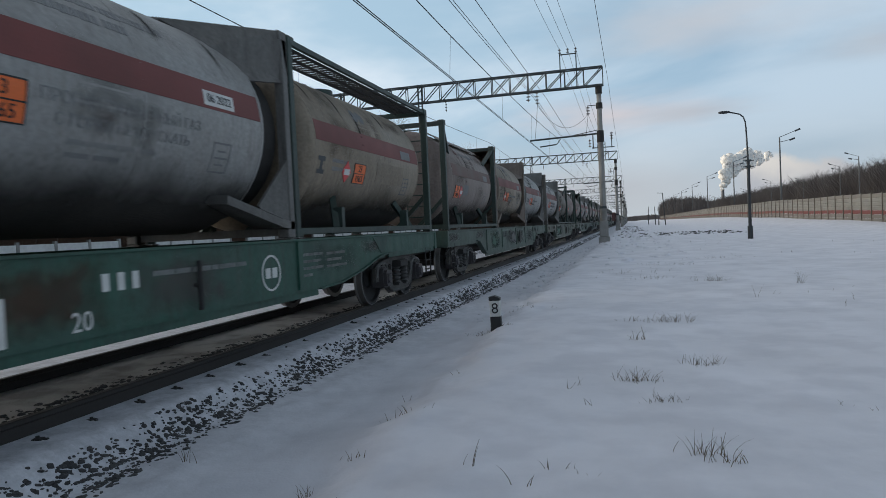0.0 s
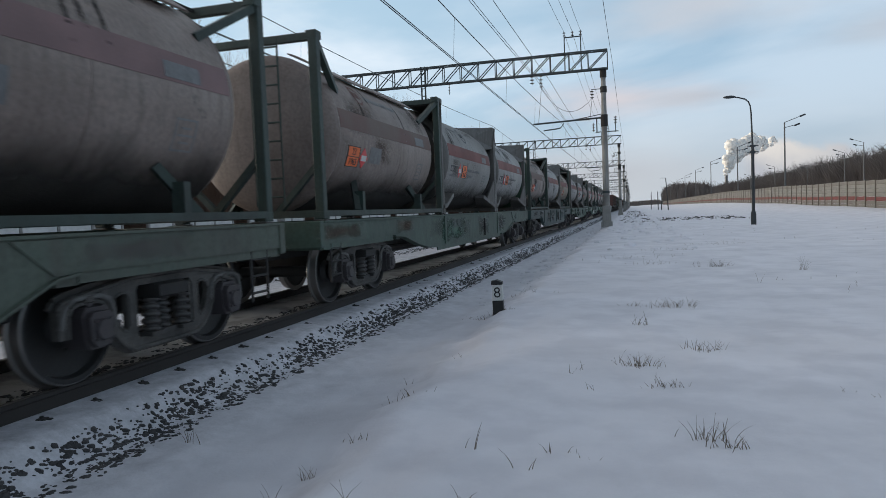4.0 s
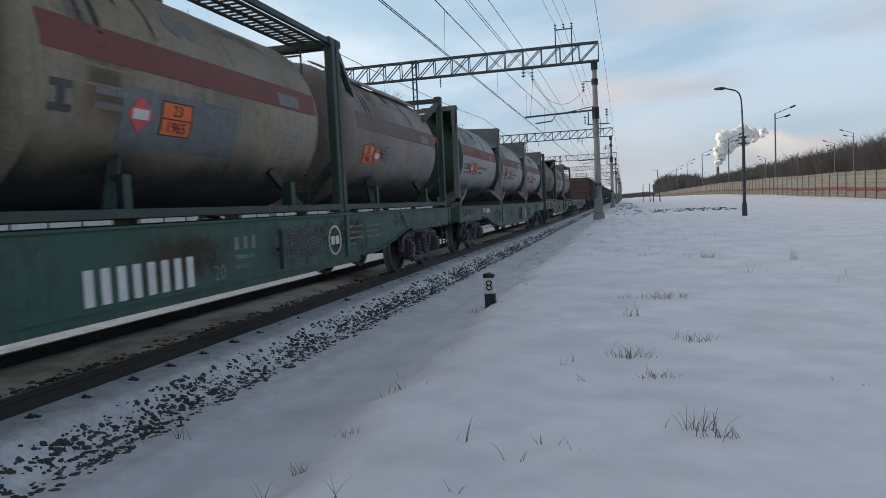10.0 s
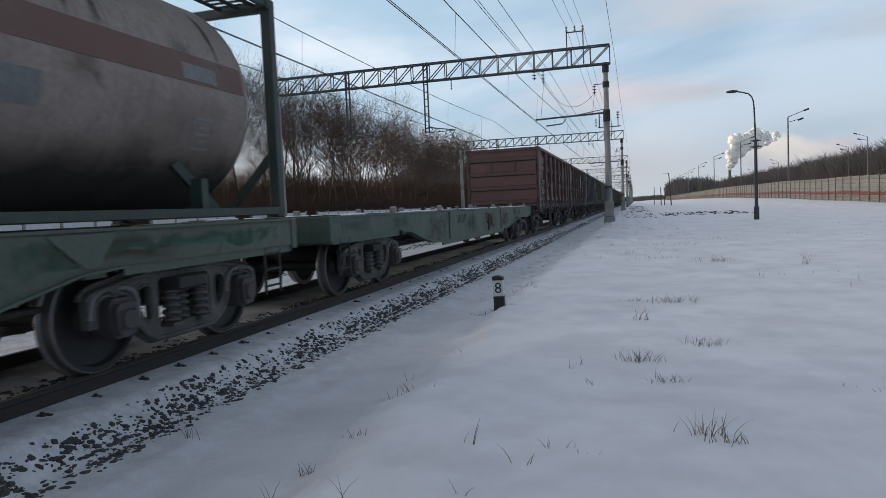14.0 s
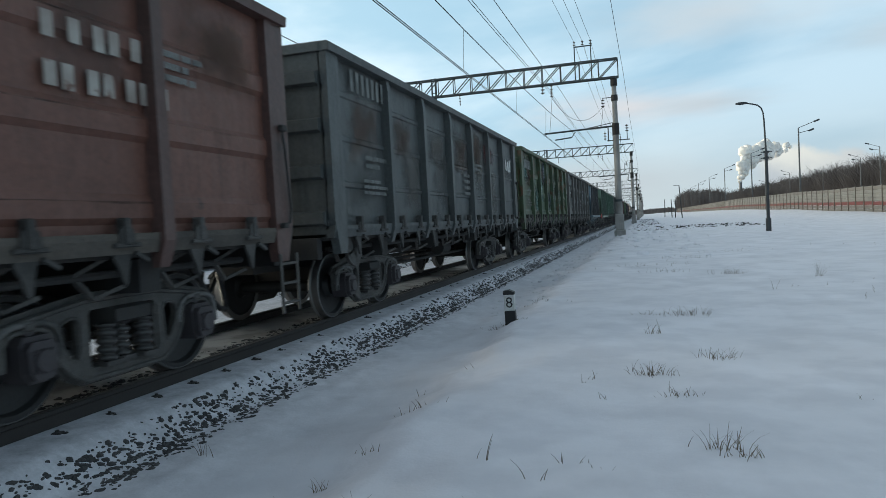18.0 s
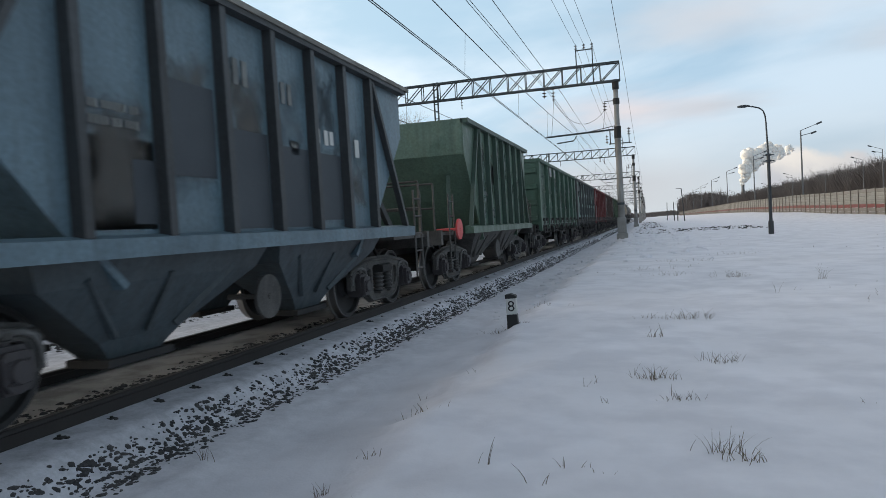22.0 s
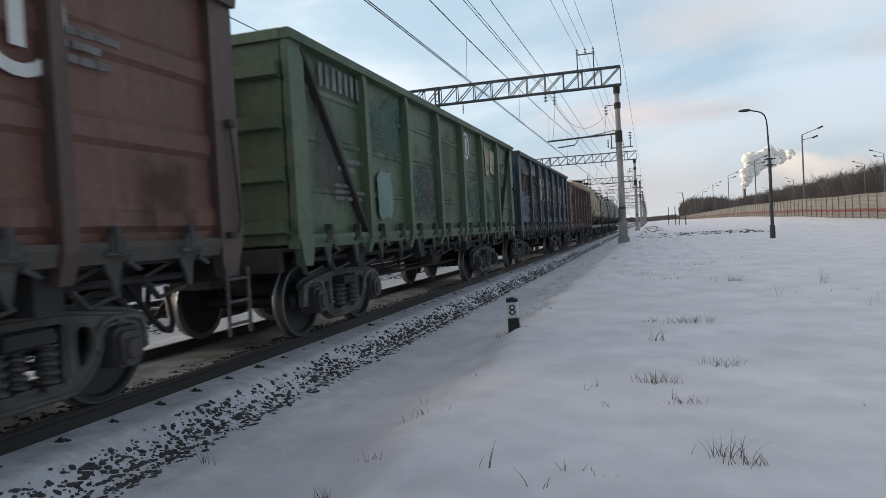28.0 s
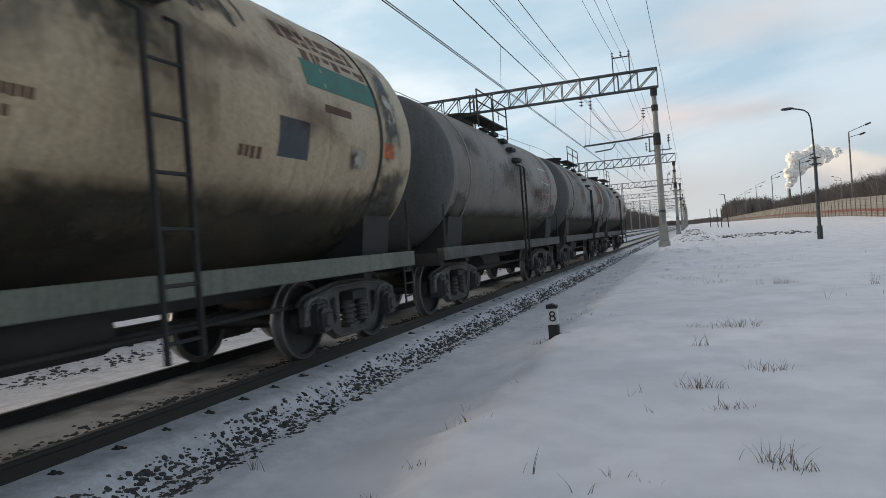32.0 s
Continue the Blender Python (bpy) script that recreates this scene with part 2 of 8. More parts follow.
def feathered(base, strength=0.8):
    """A worn patch of paint, dust or rust: it breaks up and thins out towards the edges of its own piece."""
    key = (base.name, strength)
    if key in FEATHERED:
        return FEATHERED[key]
    m = base.copy()
    m.name = base.name + "_worn_thin"
    nt = m.node_tree
    N, L = nt.nodes.new, nt.links.new

    def math2(op, a, b):
        n = N("ShaderNodeMath")
        n.operation = op
        for i, v in enumerate((a, b)):
            if isinstance(v, (int, float)):
                n.inputs[i].default_value = v
            else:
                L(v, n.inputs[i])
        return n.outputs[0]
    tc, sep, nz, info, sc, add = N("ShaderNodeTexCoord"), N("ShaderNodeSeparateXYZ"), N("ShaderNodeTexNoise"), N("ShaderNodeObjectInfo"), N("ShaderNodeVectorMath"), N("ShaderNodeVectorMath")
    L(tc.outputs["Generated"], sep.inputs[0])
    sc.operation = "SCALE"
    sc.inputs[0].default_value = (31.0, 77.0, 45.0)
    L(info.outputs["Random"], sc.inputs["Scale"])
    L(tc.outputs["Object"], add.inputs[0])
    L(sc.outputs[0], add.inputs[1])
    L(add.outputs[0], nz.inputs["Vector"])
    nz.inputs["Scale"].default_value, nz.inputs["Detail"].default_value, nz.inputs["Roughness"].default_value = 3.2, 8, 0.68
    dy = math2("SUBTRACT", 0.5, math2("ABSOLUTE", math2("SUBTRACT", sep.outputs["Y"], 0.5), 0.0))
    dz = math2("SUBTRACT", 0.5, math2("ABSOLUTE", math2("SUBTRACT", sep.outputs["Z"], 0.5), 0.0))
    edge = math2("MINIMUM", dy, dz)
    ragged = math2("ADD", edge, math2("MULTIPLY", math2("SUBTRACT", nz.outputs["Fac"], 0.5), 0.95))
    rg = N("ShaderNodeMapRange")
    rg.interpolation_type = "SMOOTHSTEP"
    for k, q in zip(("From Min", "From Max", "To Min", "To Max"), (0.02, 0.48, 0.0, strength)):
        rg.inputs[k].default_value = q
    L(ragged, rg.inputs["Value"])
    keep = math2("MINIMUM", rg.outputs["Result"], math2("MULTIPLY", edge, 9.0))
    mix, clear = N("ShaderNodeMixShader"), N("ShaderNodeBsdfTransparent")
    L(keep, mix.inputs[0])
    L(clear.outputs[0], mix.inputs[1])
    L(nt.nodes["Principled BSDF"].outputs[0], mix.inputs[2])
    L(mix.outputs[0], nt.nodes["Material Output"].inputs["Surface"])
    FEATHERED[key] = m
    return m


def snow_material(name, color=(0.80, 0.82, 0.86), dirt=(0.36, 0.35, 0.34), dirt_at=0.66, dirt_max=0.35, bump=0.5, grit_and_shade=None, blotch=2.6):
    m = bpy.data.materials.new(name)
    m.use_nodes = True
    nt = m.node_tree
    N, L = nt.nodes.new, nt.links.new
    b = nt.nodes["Principled BSDF"]
    b.inputs["Roughness"].default_value = 0.75
    b.inputs["Specular IOR Level"].default_value = 0.3
    tc = N("ShaderNodeTexCoord")
    big, mid, fine = N("ShaderNodeTexNoise"), N("ShaderNodeTexNoise"), N("ShaderNodeTexNoise")
    big.inputs["Scale"].default_value, big.inputs["Detail"].default_value = 0.8, 6
    mid.inputs["Scale"].default_value, mid.inputs["Detail"].default_value = blotch, 8
    fine.inputs["Scale"].default_value, fine.inputs["Detail"].default_value = 45.0, 2
    for n in (big, mid, fine):
        L(tc.outputs["Object"], n.inputs["Vector"])
    mix, rg = N("ShaderNodeMix"), N("ShaderNodeMapRange")
    mix.data_type = "RGBA"
    mix.inputs[6].default_value, mix.inputs[7].default_value = (*color, 1), (*dirt, 1)
    rg.inputs["From Min"].default_value, rg.inputs["From Max"].default_value = dirt_at - 0.12, dirt_at + 0.06
    rg.inputs["To Max"].default_value = dirt_max
    L(mid.outputs["Fac"], rg.inputs["Value"])
    L(rg.outputs["Result"], mix.inputs[0])
    hue, vr = N("ShaderNodeHueSaturation"), N("ShaderNodeMapRange")
    vr.inputs["To Min"].default_value, vr.inputs["To Max"].default_value = 0.82, 1.15
    L(big.outputs["Fac"], vr.inputs["Value"])
    L(vr.outputs["Result"], hue.inputs["Value"])
    body = mix.outputs[2]
    if grit_and_shade:
        # brake dust beside the track, up to the bank's edge; the strip's shade is painted in
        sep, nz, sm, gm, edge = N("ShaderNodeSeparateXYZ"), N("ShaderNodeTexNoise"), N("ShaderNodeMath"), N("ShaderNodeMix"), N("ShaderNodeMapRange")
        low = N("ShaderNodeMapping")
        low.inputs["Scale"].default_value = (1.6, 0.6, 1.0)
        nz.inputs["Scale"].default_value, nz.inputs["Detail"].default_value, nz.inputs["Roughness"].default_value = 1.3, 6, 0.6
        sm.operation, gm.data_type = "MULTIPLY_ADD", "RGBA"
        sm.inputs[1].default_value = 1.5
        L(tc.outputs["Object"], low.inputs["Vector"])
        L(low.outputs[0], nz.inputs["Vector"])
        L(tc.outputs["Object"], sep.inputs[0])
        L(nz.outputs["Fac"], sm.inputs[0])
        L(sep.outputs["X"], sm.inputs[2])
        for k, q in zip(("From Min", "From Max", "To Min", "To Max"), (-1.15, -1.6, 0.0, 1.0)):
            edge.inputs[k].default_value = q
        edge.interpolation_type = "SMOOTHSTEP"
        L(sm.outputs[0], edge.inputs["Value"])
        # strongest towards the foot of the bank: the hollow's shade put into the colour
        gully_shade, both = N("ShaderNodeMapRange"), N("ShaderNodeMath")
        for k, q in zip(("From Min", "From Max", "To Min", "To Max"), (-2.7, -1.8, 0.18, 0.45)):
            gully_shade.inputs[k].default_value = q
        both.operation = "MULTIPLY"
        L(sm.outputs[0], gully_shade.inputs["Value"])
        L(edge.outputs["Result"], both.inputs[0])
        L(gully_shade.outputs["Result"], both.inputs[1])
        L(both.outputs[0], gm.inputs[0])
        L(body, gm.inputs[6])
        gm.inputs[7].default_value = (*grit_and_shade, 1)
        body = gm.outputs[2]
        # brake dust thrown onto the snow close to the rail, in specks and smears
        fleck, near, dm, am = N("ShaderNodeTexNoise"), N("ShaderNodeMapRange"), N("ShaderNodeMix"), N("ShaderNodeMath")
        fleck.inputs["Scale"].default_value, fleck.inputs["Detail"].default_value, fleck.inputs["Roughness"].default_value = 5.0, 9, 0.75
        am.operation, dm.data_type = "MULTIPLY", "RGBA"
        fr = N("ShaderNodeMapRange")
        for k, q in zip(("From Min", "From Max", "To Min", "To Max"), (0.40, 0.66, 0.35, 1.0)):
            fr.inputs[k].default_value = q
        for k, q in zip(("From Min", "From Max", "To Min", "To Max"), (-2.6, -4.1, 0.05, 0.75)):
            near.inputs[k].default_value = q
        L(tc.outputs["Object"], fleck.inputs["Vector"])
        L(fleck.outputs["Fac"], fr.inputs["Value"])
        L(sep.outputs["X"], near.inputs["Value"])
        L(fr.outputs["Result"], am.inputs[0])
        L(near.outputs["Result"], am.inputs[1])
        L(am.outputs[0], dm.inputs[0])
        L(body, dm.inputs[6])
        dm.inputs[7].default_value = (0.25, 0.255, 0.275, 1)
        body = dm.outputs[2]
    L(body, hue.inputs["Color"])
    L(hue.outputs["Color"], b.inputs["Base Color"])
    ad, bp = N("ShaderNodeMath"), N("ShaderNodeBump")
    ad.operation = "MULTIPLY_ADD"
    ad.inputs[1].default_value = 0.12
    L(fine.outputs["Fac"], ad.inputs[0])
    L(mid.outputs["Fac"], ad.inputs[2])
    bp.inputs["Strength"].default_value, bp.inputs["Distance"].default_value = bump, 0.06
    L(ad.outputs[0], bp.inputs["Height"])
    L(bp.outputs[0], b.inputs["Normal"])
    return m


SNOW = snow_material("snow", (0.80, 0.80, 0.85), (0.57, 0.575, 0.63), 0.56, 0.36, 0.32, grit_and_shade=(0.46, 0.47, 0.51), blotch=1.7)
SNOW_TRACK = snow_material("grit_dusted_snow", (0.63, 0.625, 0.645), (0.42, 0.415, 0.42), 0.58, 0.6, 0.6)
SNOW_DIRTY = snow_material("trodden_snow_with_grit", (0.62, 0.63, 0.66), (0.20, 0.19, 0.18), 0.52, 0.75, 0.7)
BED = snow_material("ballast_dusted_with_snow", (0.44, 0.42, 0.40), (0.21, 0.195, 0.18), 0.58, 0.8, 0.8)
STONE = material("ballast_stone", (0.035, 0.035, 0.037), 0.85, grain=0.7, second=(0.085, 0.082, 0.08), scale=9, spread=0.15, bump=0.4)
RAIL = material("rusted_rail", (0.035, 0.03, 0.028), 0.7, 0.3, grain=0.6, second=(0.02, 0.018, 0.018), scale=3)
RAILTOP = material("worn_rail_head", (0.06, 0.055, 0.052), 0.65, 0.2)
CONCRETE = material("mast_concrete", (0.31, 0.305, 0.29), 0.85, grain=0.9, second=(0.15, 0.145, 0.135), scale=3, streak=0.6, bump=0.3)
STEEL = material("gantry_steel", (0.055, 0.07, 0.075), 0.6, 0.2, grain=0.5, second=(0.03, 0.03, 0.03), scale=4)
WIRE = material("wire", (0.035, 0.035, 0.04), 0.5, 0.5)
INSUL = material("insulator", (0.05, 0.035, 0.03), 0.3)
BLACK = material("black_paint", (0.012, 0.012, 0.013), 0.5)
FAINT = material("almost_worn_off_marking", (0.095, 0.11, 0.105), 0.8, grain=0.9, second=(0.05, 0.06, 0.055), scale=12)
WHITE = material("white_marking", (0.62, 0.62, 0.60), 0.7, grain=0.35, second=(0.35, 0.35, 0.34), scale=14)
FADED = material("faded_white_marking", (0.21, 0.218, 0.213), 0.75, grain=0.85, second=(0.09, 0.095, 0.09), scale=14)
INK = material("faded_dark_marking", (0.12, 0.125, 0.13), 0.75, grain=0.5, second=(0.25, 0.25, 0.25), scale=12)
ORANGE = material("hazard_orange", (0.75, 0.15, 0.03), 0.5, grain=0.3, second=(0.45, 0.1, 0.03))
RED = material("hazard_red", (0.62, 0.05, 0.05), 0.5, grain=0.35, second=(0.5, 0.25, 0.25))
IRON = material("cast_bogie_iron", (0.046, 0.044, 0.042), 0.72, 0.1, grain=1.0, second=(0.115, 0.108, 0.10), scale=9, streak=0.6, spread=0.2, bump=0.4)
IRON_DARK = material("grimy_underframe", (0.020, 0.019, 0.019), 0.8, 0.1, grain=0.7, second=(0.05, 0.047, 0.044), scale=6, bump=0.2)
WHEEL = material("wheel_steel", (0.032, 0.0315, 0.0315), 0.6, 0.4, grain=0.6, second=(0.035, 0.034, 0.034), scale=6, spread=0.12)
TREAD = material("worn_wheel_tread", (0.21, 0.205, 0.20), 0.42, 0.8, grain=0.3)
SPRING = material("spring_steel", (0.065, 0.062, 0.06), 0.55, 0.3, grain=0.6, second=(0.04, 0.038, 0.037))
# paler than the frame: the sky it reflects is put into the colour
WORN_LIT_IRON = material("worn_dusty_iron", (0.15, 0.145, 0.14), 0.65, 0.1, grain=1.0, second=(0.06, 0.058, 0.055), scale=12, spread=0.2, bump=0.3)
AXLE_BOX = material("plum_brown_axle_box_paint", (0.040, 0.034, 0.038), 0.6, grain=0.8, second=(0.062, 0.056, 0.055), scale=8, bump=0.2)
LATCH = material("dusty_latch_iron", (0.029, 0.028, 0.026), 0.75, grain=1.0, second=(0.078, 0.074, 0.07), scale=10, spread=0.2, bump=0.3)


# ---- mesh helpers ----
def mesh_of(name, bm, *mats):
    bmesh.ops.recalc_face_normals(bm, faces=bm.faces)
    me = bpy.data.meshes.new(name)
    bm.to_mesh(me)
    bm.free()
    for m in mats:
        me.materials.append(m)
    return me


def smooth(me, angle=40):
    me.shade_smooth()
    me.set_sharp_from_angle(angle=radians(angle))
    return me


def place(name, me, parent=None, m=None, label=""):
    ob = new(name, me)
    ob.parent = parent
    if m is not None:
        ob.matrix_basis = m
    if label:
        ob["label"] = label
    return ob


def part(name, bm, mat, parent, label="", m=None, soft=0):
    me = mesh_of(name, bm, mat)
    if soft:
        smooth(me, soft)
    return place(name, me, parent, m, label)


def thing(name, label, category, group="", kind="", m=None):
    ob = new(name)
    ob.empty_display_size = 0.3
    if m is not None:
        ob.matrix_basis = m
    return tagged(ob, label, category, group, kind)


def B():
    return bmesh.new()


def box(bm, x0, x1, y0, y1, z0, z1, bevel=0.0):
    r = bmesh.ops.create_cube(bm, size=1.0)
    vs = r["verts"]
    for v in vs:
        v.co = Vector((x0 + (v.co.x + 0.5) * (x1 - x0), y0 + (v.co.y + 0.5) * (y1 - y0), z0 + (v.co.z + 0.5) * (z1 - z0)))
    if bevel:
        es = list({e for v in vs for e in v.link_edges})
        bmesh.ops.bevel(bm, geom=es, offset=bevel, segments=1, affect="EDGES")
    return bm


def tube(bm, a, b, r, n=8, r2=None, caps=True):
    a, b = Vector(a), Vector(b)
    m = Matrix.Translation((a + b) / 2) @ (b - a).to_track_quat("Z", "Y").to_matrix().to_4x4()
    bmesh.ops.create_cone(bm, cap_ends=caps, segments=n, radius1=r, radius2=r if r2 is None else r2, depth=(b - a).length, matrix=m)
    return bm


def beam(bm, a, b, w, hgt=None):
    """A square bar from a to b."""
    a, b = Vector(a), Vector(b)
    m = Matrix.Translation((a + b) / 2) @ (b - a).to_track_quat("Z", "Y").to_matrix().to_4x4()
    r = bmesh.ops.create_cube(bm, size=1.0)
    s = Matrix.Diagonal((w, hgt or w, (b - a).length, 1))
    for v in r["verts"]:
        v.co = m @ (s @ v.co)
    return bm


def slab(bm, outline, t0, t1, axis="x", holes=()):
    """A plate cut to an outline, with holes. axis x: the outline is (y, z); y: (x, z); z: (x, y)."""
    def at(p, t):
        return {"x": (t, p[0], p[1]), "y": (p[0], t, p[1]), "z": (p[0], p[1], t)}[axis]
    tmp = bmesh.new()
    edges = []
    for loop in (outline, *holes):
        vs = [tmp.verts.new(at(p, t0)) for p in loop]
        edges += [tmp.edges.new((vs[i], vs[(i + 1) % len(vs)])) for i in range(len(vs))]
    if holes:
        bmesh.ops.triangle_fill(tmp, edges=edges, use_beauty=True)
    else:
        bmesh.ops.contextual_create(tmp, geom=edges)
    r = bmesh.ops.extrude_face_region(tmp, geom=list(tmp.faces))
    d = Vector(at((0, 0), t1)) - Vector(at((0, 0), t0))
    bmesh.ops.translate(tmp, vec=d, verts=[g for g in r["geom"] if isinstance(g, bmesh.types.BMVert)])
    me = bpy.data.meshes.new("tmp")
    bmesh.ops.recalc_face_normals(tmp, faces=tmp.faces)
    tmp.to_mesh(me)
    tmp.free()
    bm.from_mesh(me)
    bpy.data.meshes.remove(me)
    return bm


def ring(cy, cz, r, n=12, ry=None):
    return [(cy + (ry or r) * math.cos(2 * math.pi * i / n), cz + r * math.sin(2 * math.pi * i / n)) for i in range(n)]


def lathe(bm, profile, n=32, axis="y", centre=(0, 0)):
    """Turns a profile of (along, radius) round an axis parallel to x or y."""
    rows = []
    for a, r in profile:
        row = []
        for i in range(n):
            c, s = math.cos(2 * math.pi * i / n) * r + centre[0], math.sin(2 * math.pi * i / n) * r + centre[1]
            row.append(bm.verts.new((c, a, s) if axis == "y" else (a, c, s)))
        rows.append(row)
    for p, q in zip(rows, rows[1:]):
        for i in range(n):
            bm.faces.new((p[i], p[(i + 1) % n], q[(i + 1) % n], q[i]))
    for row in (rows[0], rows[-1]):
        bm.faces.new(row)
    return bm


def letters(text, size):
    """Writing in the built-in font, a flat mesh in the (y, z) plane that reads from +x, with a little depth."""
    cu = bpy.data.curves.new("writing", "FONT")
    cu.body, cu.size, cu.extrude = text, size, 0.002
    cu.align_x, cu.align_y = "CENTER", "CENTER"
    cu.resolution_u = 3
    ob = new("writing", cu)
    bpy.context.view_layer.update()
    me = bpy.data.meshes.new_from_object(ob)
    bpy.data.objects.remove(ob)
    bpy.data.curves.remove(cu)
    me.transform(Matrix(((0, 0, 1, 0), (1, 0, 0, 0), (0, 1, 0, 0), (0, 0, 0, 1))))
    return me


CACHE = {}


def cached(key, make):
    if key not in CACHE:
        CACHE[key] = make()
    return CACHE[key]


# ---- ground ----
TRACK = -5.333          # centre line of the near track
TRACKS = (-5.333, -10.75, -19.9)
FENCE_X = 23.1


def lerp(x, pts):
    for (a, za), (b, zb) in zip(pts, pts[1:]):
        if x <= b:
            k = max(0.0, (x - a) / (b - a))
            k = k * k * (3 - 2 * k)
            return za + (zb - za) * k
    return pts[-1][1]


PROFILE = [(-400, 1.2), (-60, 0.6), (-34, 0.2), (-27, -0.45), (-22.3, -0.25), (-12.5, -0.27), (-11.7, -0.17), (-9.85, -0.175), (-9.25, -0.31), (-8.3, -0.31), (-7.0, -0.25),
           (-6.25, -0.165), (-5.9, -0.20), (-4.75, -0.20), (-4.6, -0.145), (-4.14, -0.165), (-3.72, -0.40), (-2.95, -0.46), (-2.5, -0.435), (-1.85, -0.30), (-1.2, -0.285), (0, -0.30), (10, -0.30), (17, -0.26), (21, 0.0),
           (40, 0.2), (400, 0.4)]


def fence_base(y):
    return lerp(y, [(-100, -0.25), (60, -0.2), (90, 0.15), (125, 0.55), (190, 0.9), (500, 0.6)])


def ground_z(x, y):
    wob = 0.30 * noise.noise((0.3, y * 0.42, 11)) + 0.2 * noise.noise((x, y * 1.3, 12)) + 0.08 * noise.noise((x * 3, y * 4, 13)) if -3.4 < x < -1.2 else 0.0
    z = lerp(x + wob, PROFILE)
    if x > 11:
        z += (fence_base(y) + 0.1) * min(1.0, (x - 11) / 11)
    near = -3.4 < x < 16 and -5 < y < 120
    if -3.6 < x < 200 or x < -23:
        a = 0.032 if x > -1.9 else 0.02
        z += a * noise.noise((x * 0.55, y * 0.35, 3)) + 0.35 * a * noise.noise((x * 1.7, y * 1.1, 9))
        if near:
            z += 0.006 * noise.noise((x * 4.2, y * 2.8, 5))
            if x < -1.9:
                z += 0.028 * noise.noise((x * 2.6, y * 1.5, 61)) + 0.014 * noise.noise((x * 7, y * 4.5, 62))
            # drifts that run along the edge of the bank
            if -2.9 < x < -1.0:
                z += 0.07 * noise.noise((x * 2.0, y * 0.9, 21)) * (1 - abs(x + 1.95))
            if -1.9 < x < 5:
                z += 0.02 * abs(noise.noise((x * 1.1 + 0.5 * y, y * 0.5 - 0.3 * x, 33)))
    return z


def spaced(stops):
    out = []
    for (a, b, s) in stops:
        n = max(1, round((b - a) / s))
        out += [a + (b - a) * i / n for i in range(n)]
    return out + [stops[-1][1]]


def build_ground():
    xs = spaced([(-3500, -400, 600), (-400, -60, 60), (-60, -24, 4), (-24, -12.4, 1.2), (-12.4, -4.8, 0.15), (-4.8, 2.5, 0.09), (2.5, 8, 0.3), (8, 26, 1.2),
                 (26, 120, 12), (120, 3500, 500)])
    ys = spaced([(-600, -40, 80), (-40, 1.5, 2.5), (1.5, 16, 0.12), (16, 45, 0.5), (45, 140, 3), (140, 600, 30), (600, 4500, 500)])
    vs = [(x, y, ground_z(x, y)) for y in ys for x in xs]
    n = len(xs)
    fs = [(j * n + i, j * n + i + 1, (j + 1) * n + i + 1, (j + 1) * n + i) for j in range(len(ys) - 1) for i in range(n - 1)]
    me = bpy.data.meshes.new("ground")
    me.from_pydata(vs, [], fs)
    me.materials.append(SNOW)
    me.shade_smooth()
    return tagged(new("ground", me), "snow-covered ground beside the railway with drifts and dry grass", "ground", kind="structure")


build_ground()


def rail_profile():
    h = [(0.066, -0.18), (0.066, -0.168), (0.012, -0.145), (0.009, -0.05), (0.036, -0.036), (0.036, -0.006), (0.024, 0.0)]
    return h + [(-x, z) for x, z in reversed(h)]


def rocks(count, xr, yr, zf, size, seed, dens=1.0, mat=None):
    """Broken stones lying on a strip, joined."""
    rnd = random.Random(seed)
    vs, fs = [], []
    n = 0
    while n < count:
        y = yr[0] + (yr[1] - yr[0]) * rnd.random() ** dens
        x = rnd.uniform(*xr) if xr[2:] == () else rnd.gauss((xr[0] + xr[1]) / 2, xr[2])
        if not xr[0] <= x <= xr[1] or (xr[2:] and noise.noise((x * 3.0, y * 1.3, seed)) + 0.45 * noise.noise((x * 9, y * 6, seed)) < rnd.uniform(-0.75, 0.15)):
            continue
        n += 1
        s = size * (0.45 + 1.15 * rnd.random() ** 2.2)
        turn, tip, roll = rnd.uniform(0, 6.3), rnd.uniform(-.35, .35), rnd.uniform(-.35, .35)
        rot = Euler((tip, roll, turn)).to_matrix()
        sides, k = rnd.choice((5, 6, 6, 7)), len(vs)
        sx, sy, sz = rnd.uniform(.8, 1.45), rnd.uniform(.6, 1.0), rnd.uniform(.3, .6)
        z = zf(x, y) - (0.12 if size < 0.1 else 0.0) * s
        rad = [rnd.uniform(0.75, 1.2) for _ in range(sides)]
        for lvl, w in ((-0.9, 1.0), (0.25, 0.95), (0.75, 0.5)):
            for i in range(sides):
                a = 2 * math.pi * i / sides
                p = rot @ Vector((math.cos(a) * s * sx * w * rad[i], math.sin(a) * s * sy * w * rad[i], (lvl + rnd.uniform(-.2, .2)) * s * sz))
                vs.append((x + p.x, y + p.y, z + p.z))
        for l in (0, sides):
            fs += [(k + l + i, k + l + (i + 1) % sides, k + l + sides + (i + 1) % sides, k + l + sides + i) for i in range(sides)]
        fs.append(tuple(range(k + 2 * sides, k + 3 * sides)))
    me = bpy.data.meshes.new("stones")
    me.from_pydata(vs, [], fs)
    me.materials.append(mat or STONE)
    return me


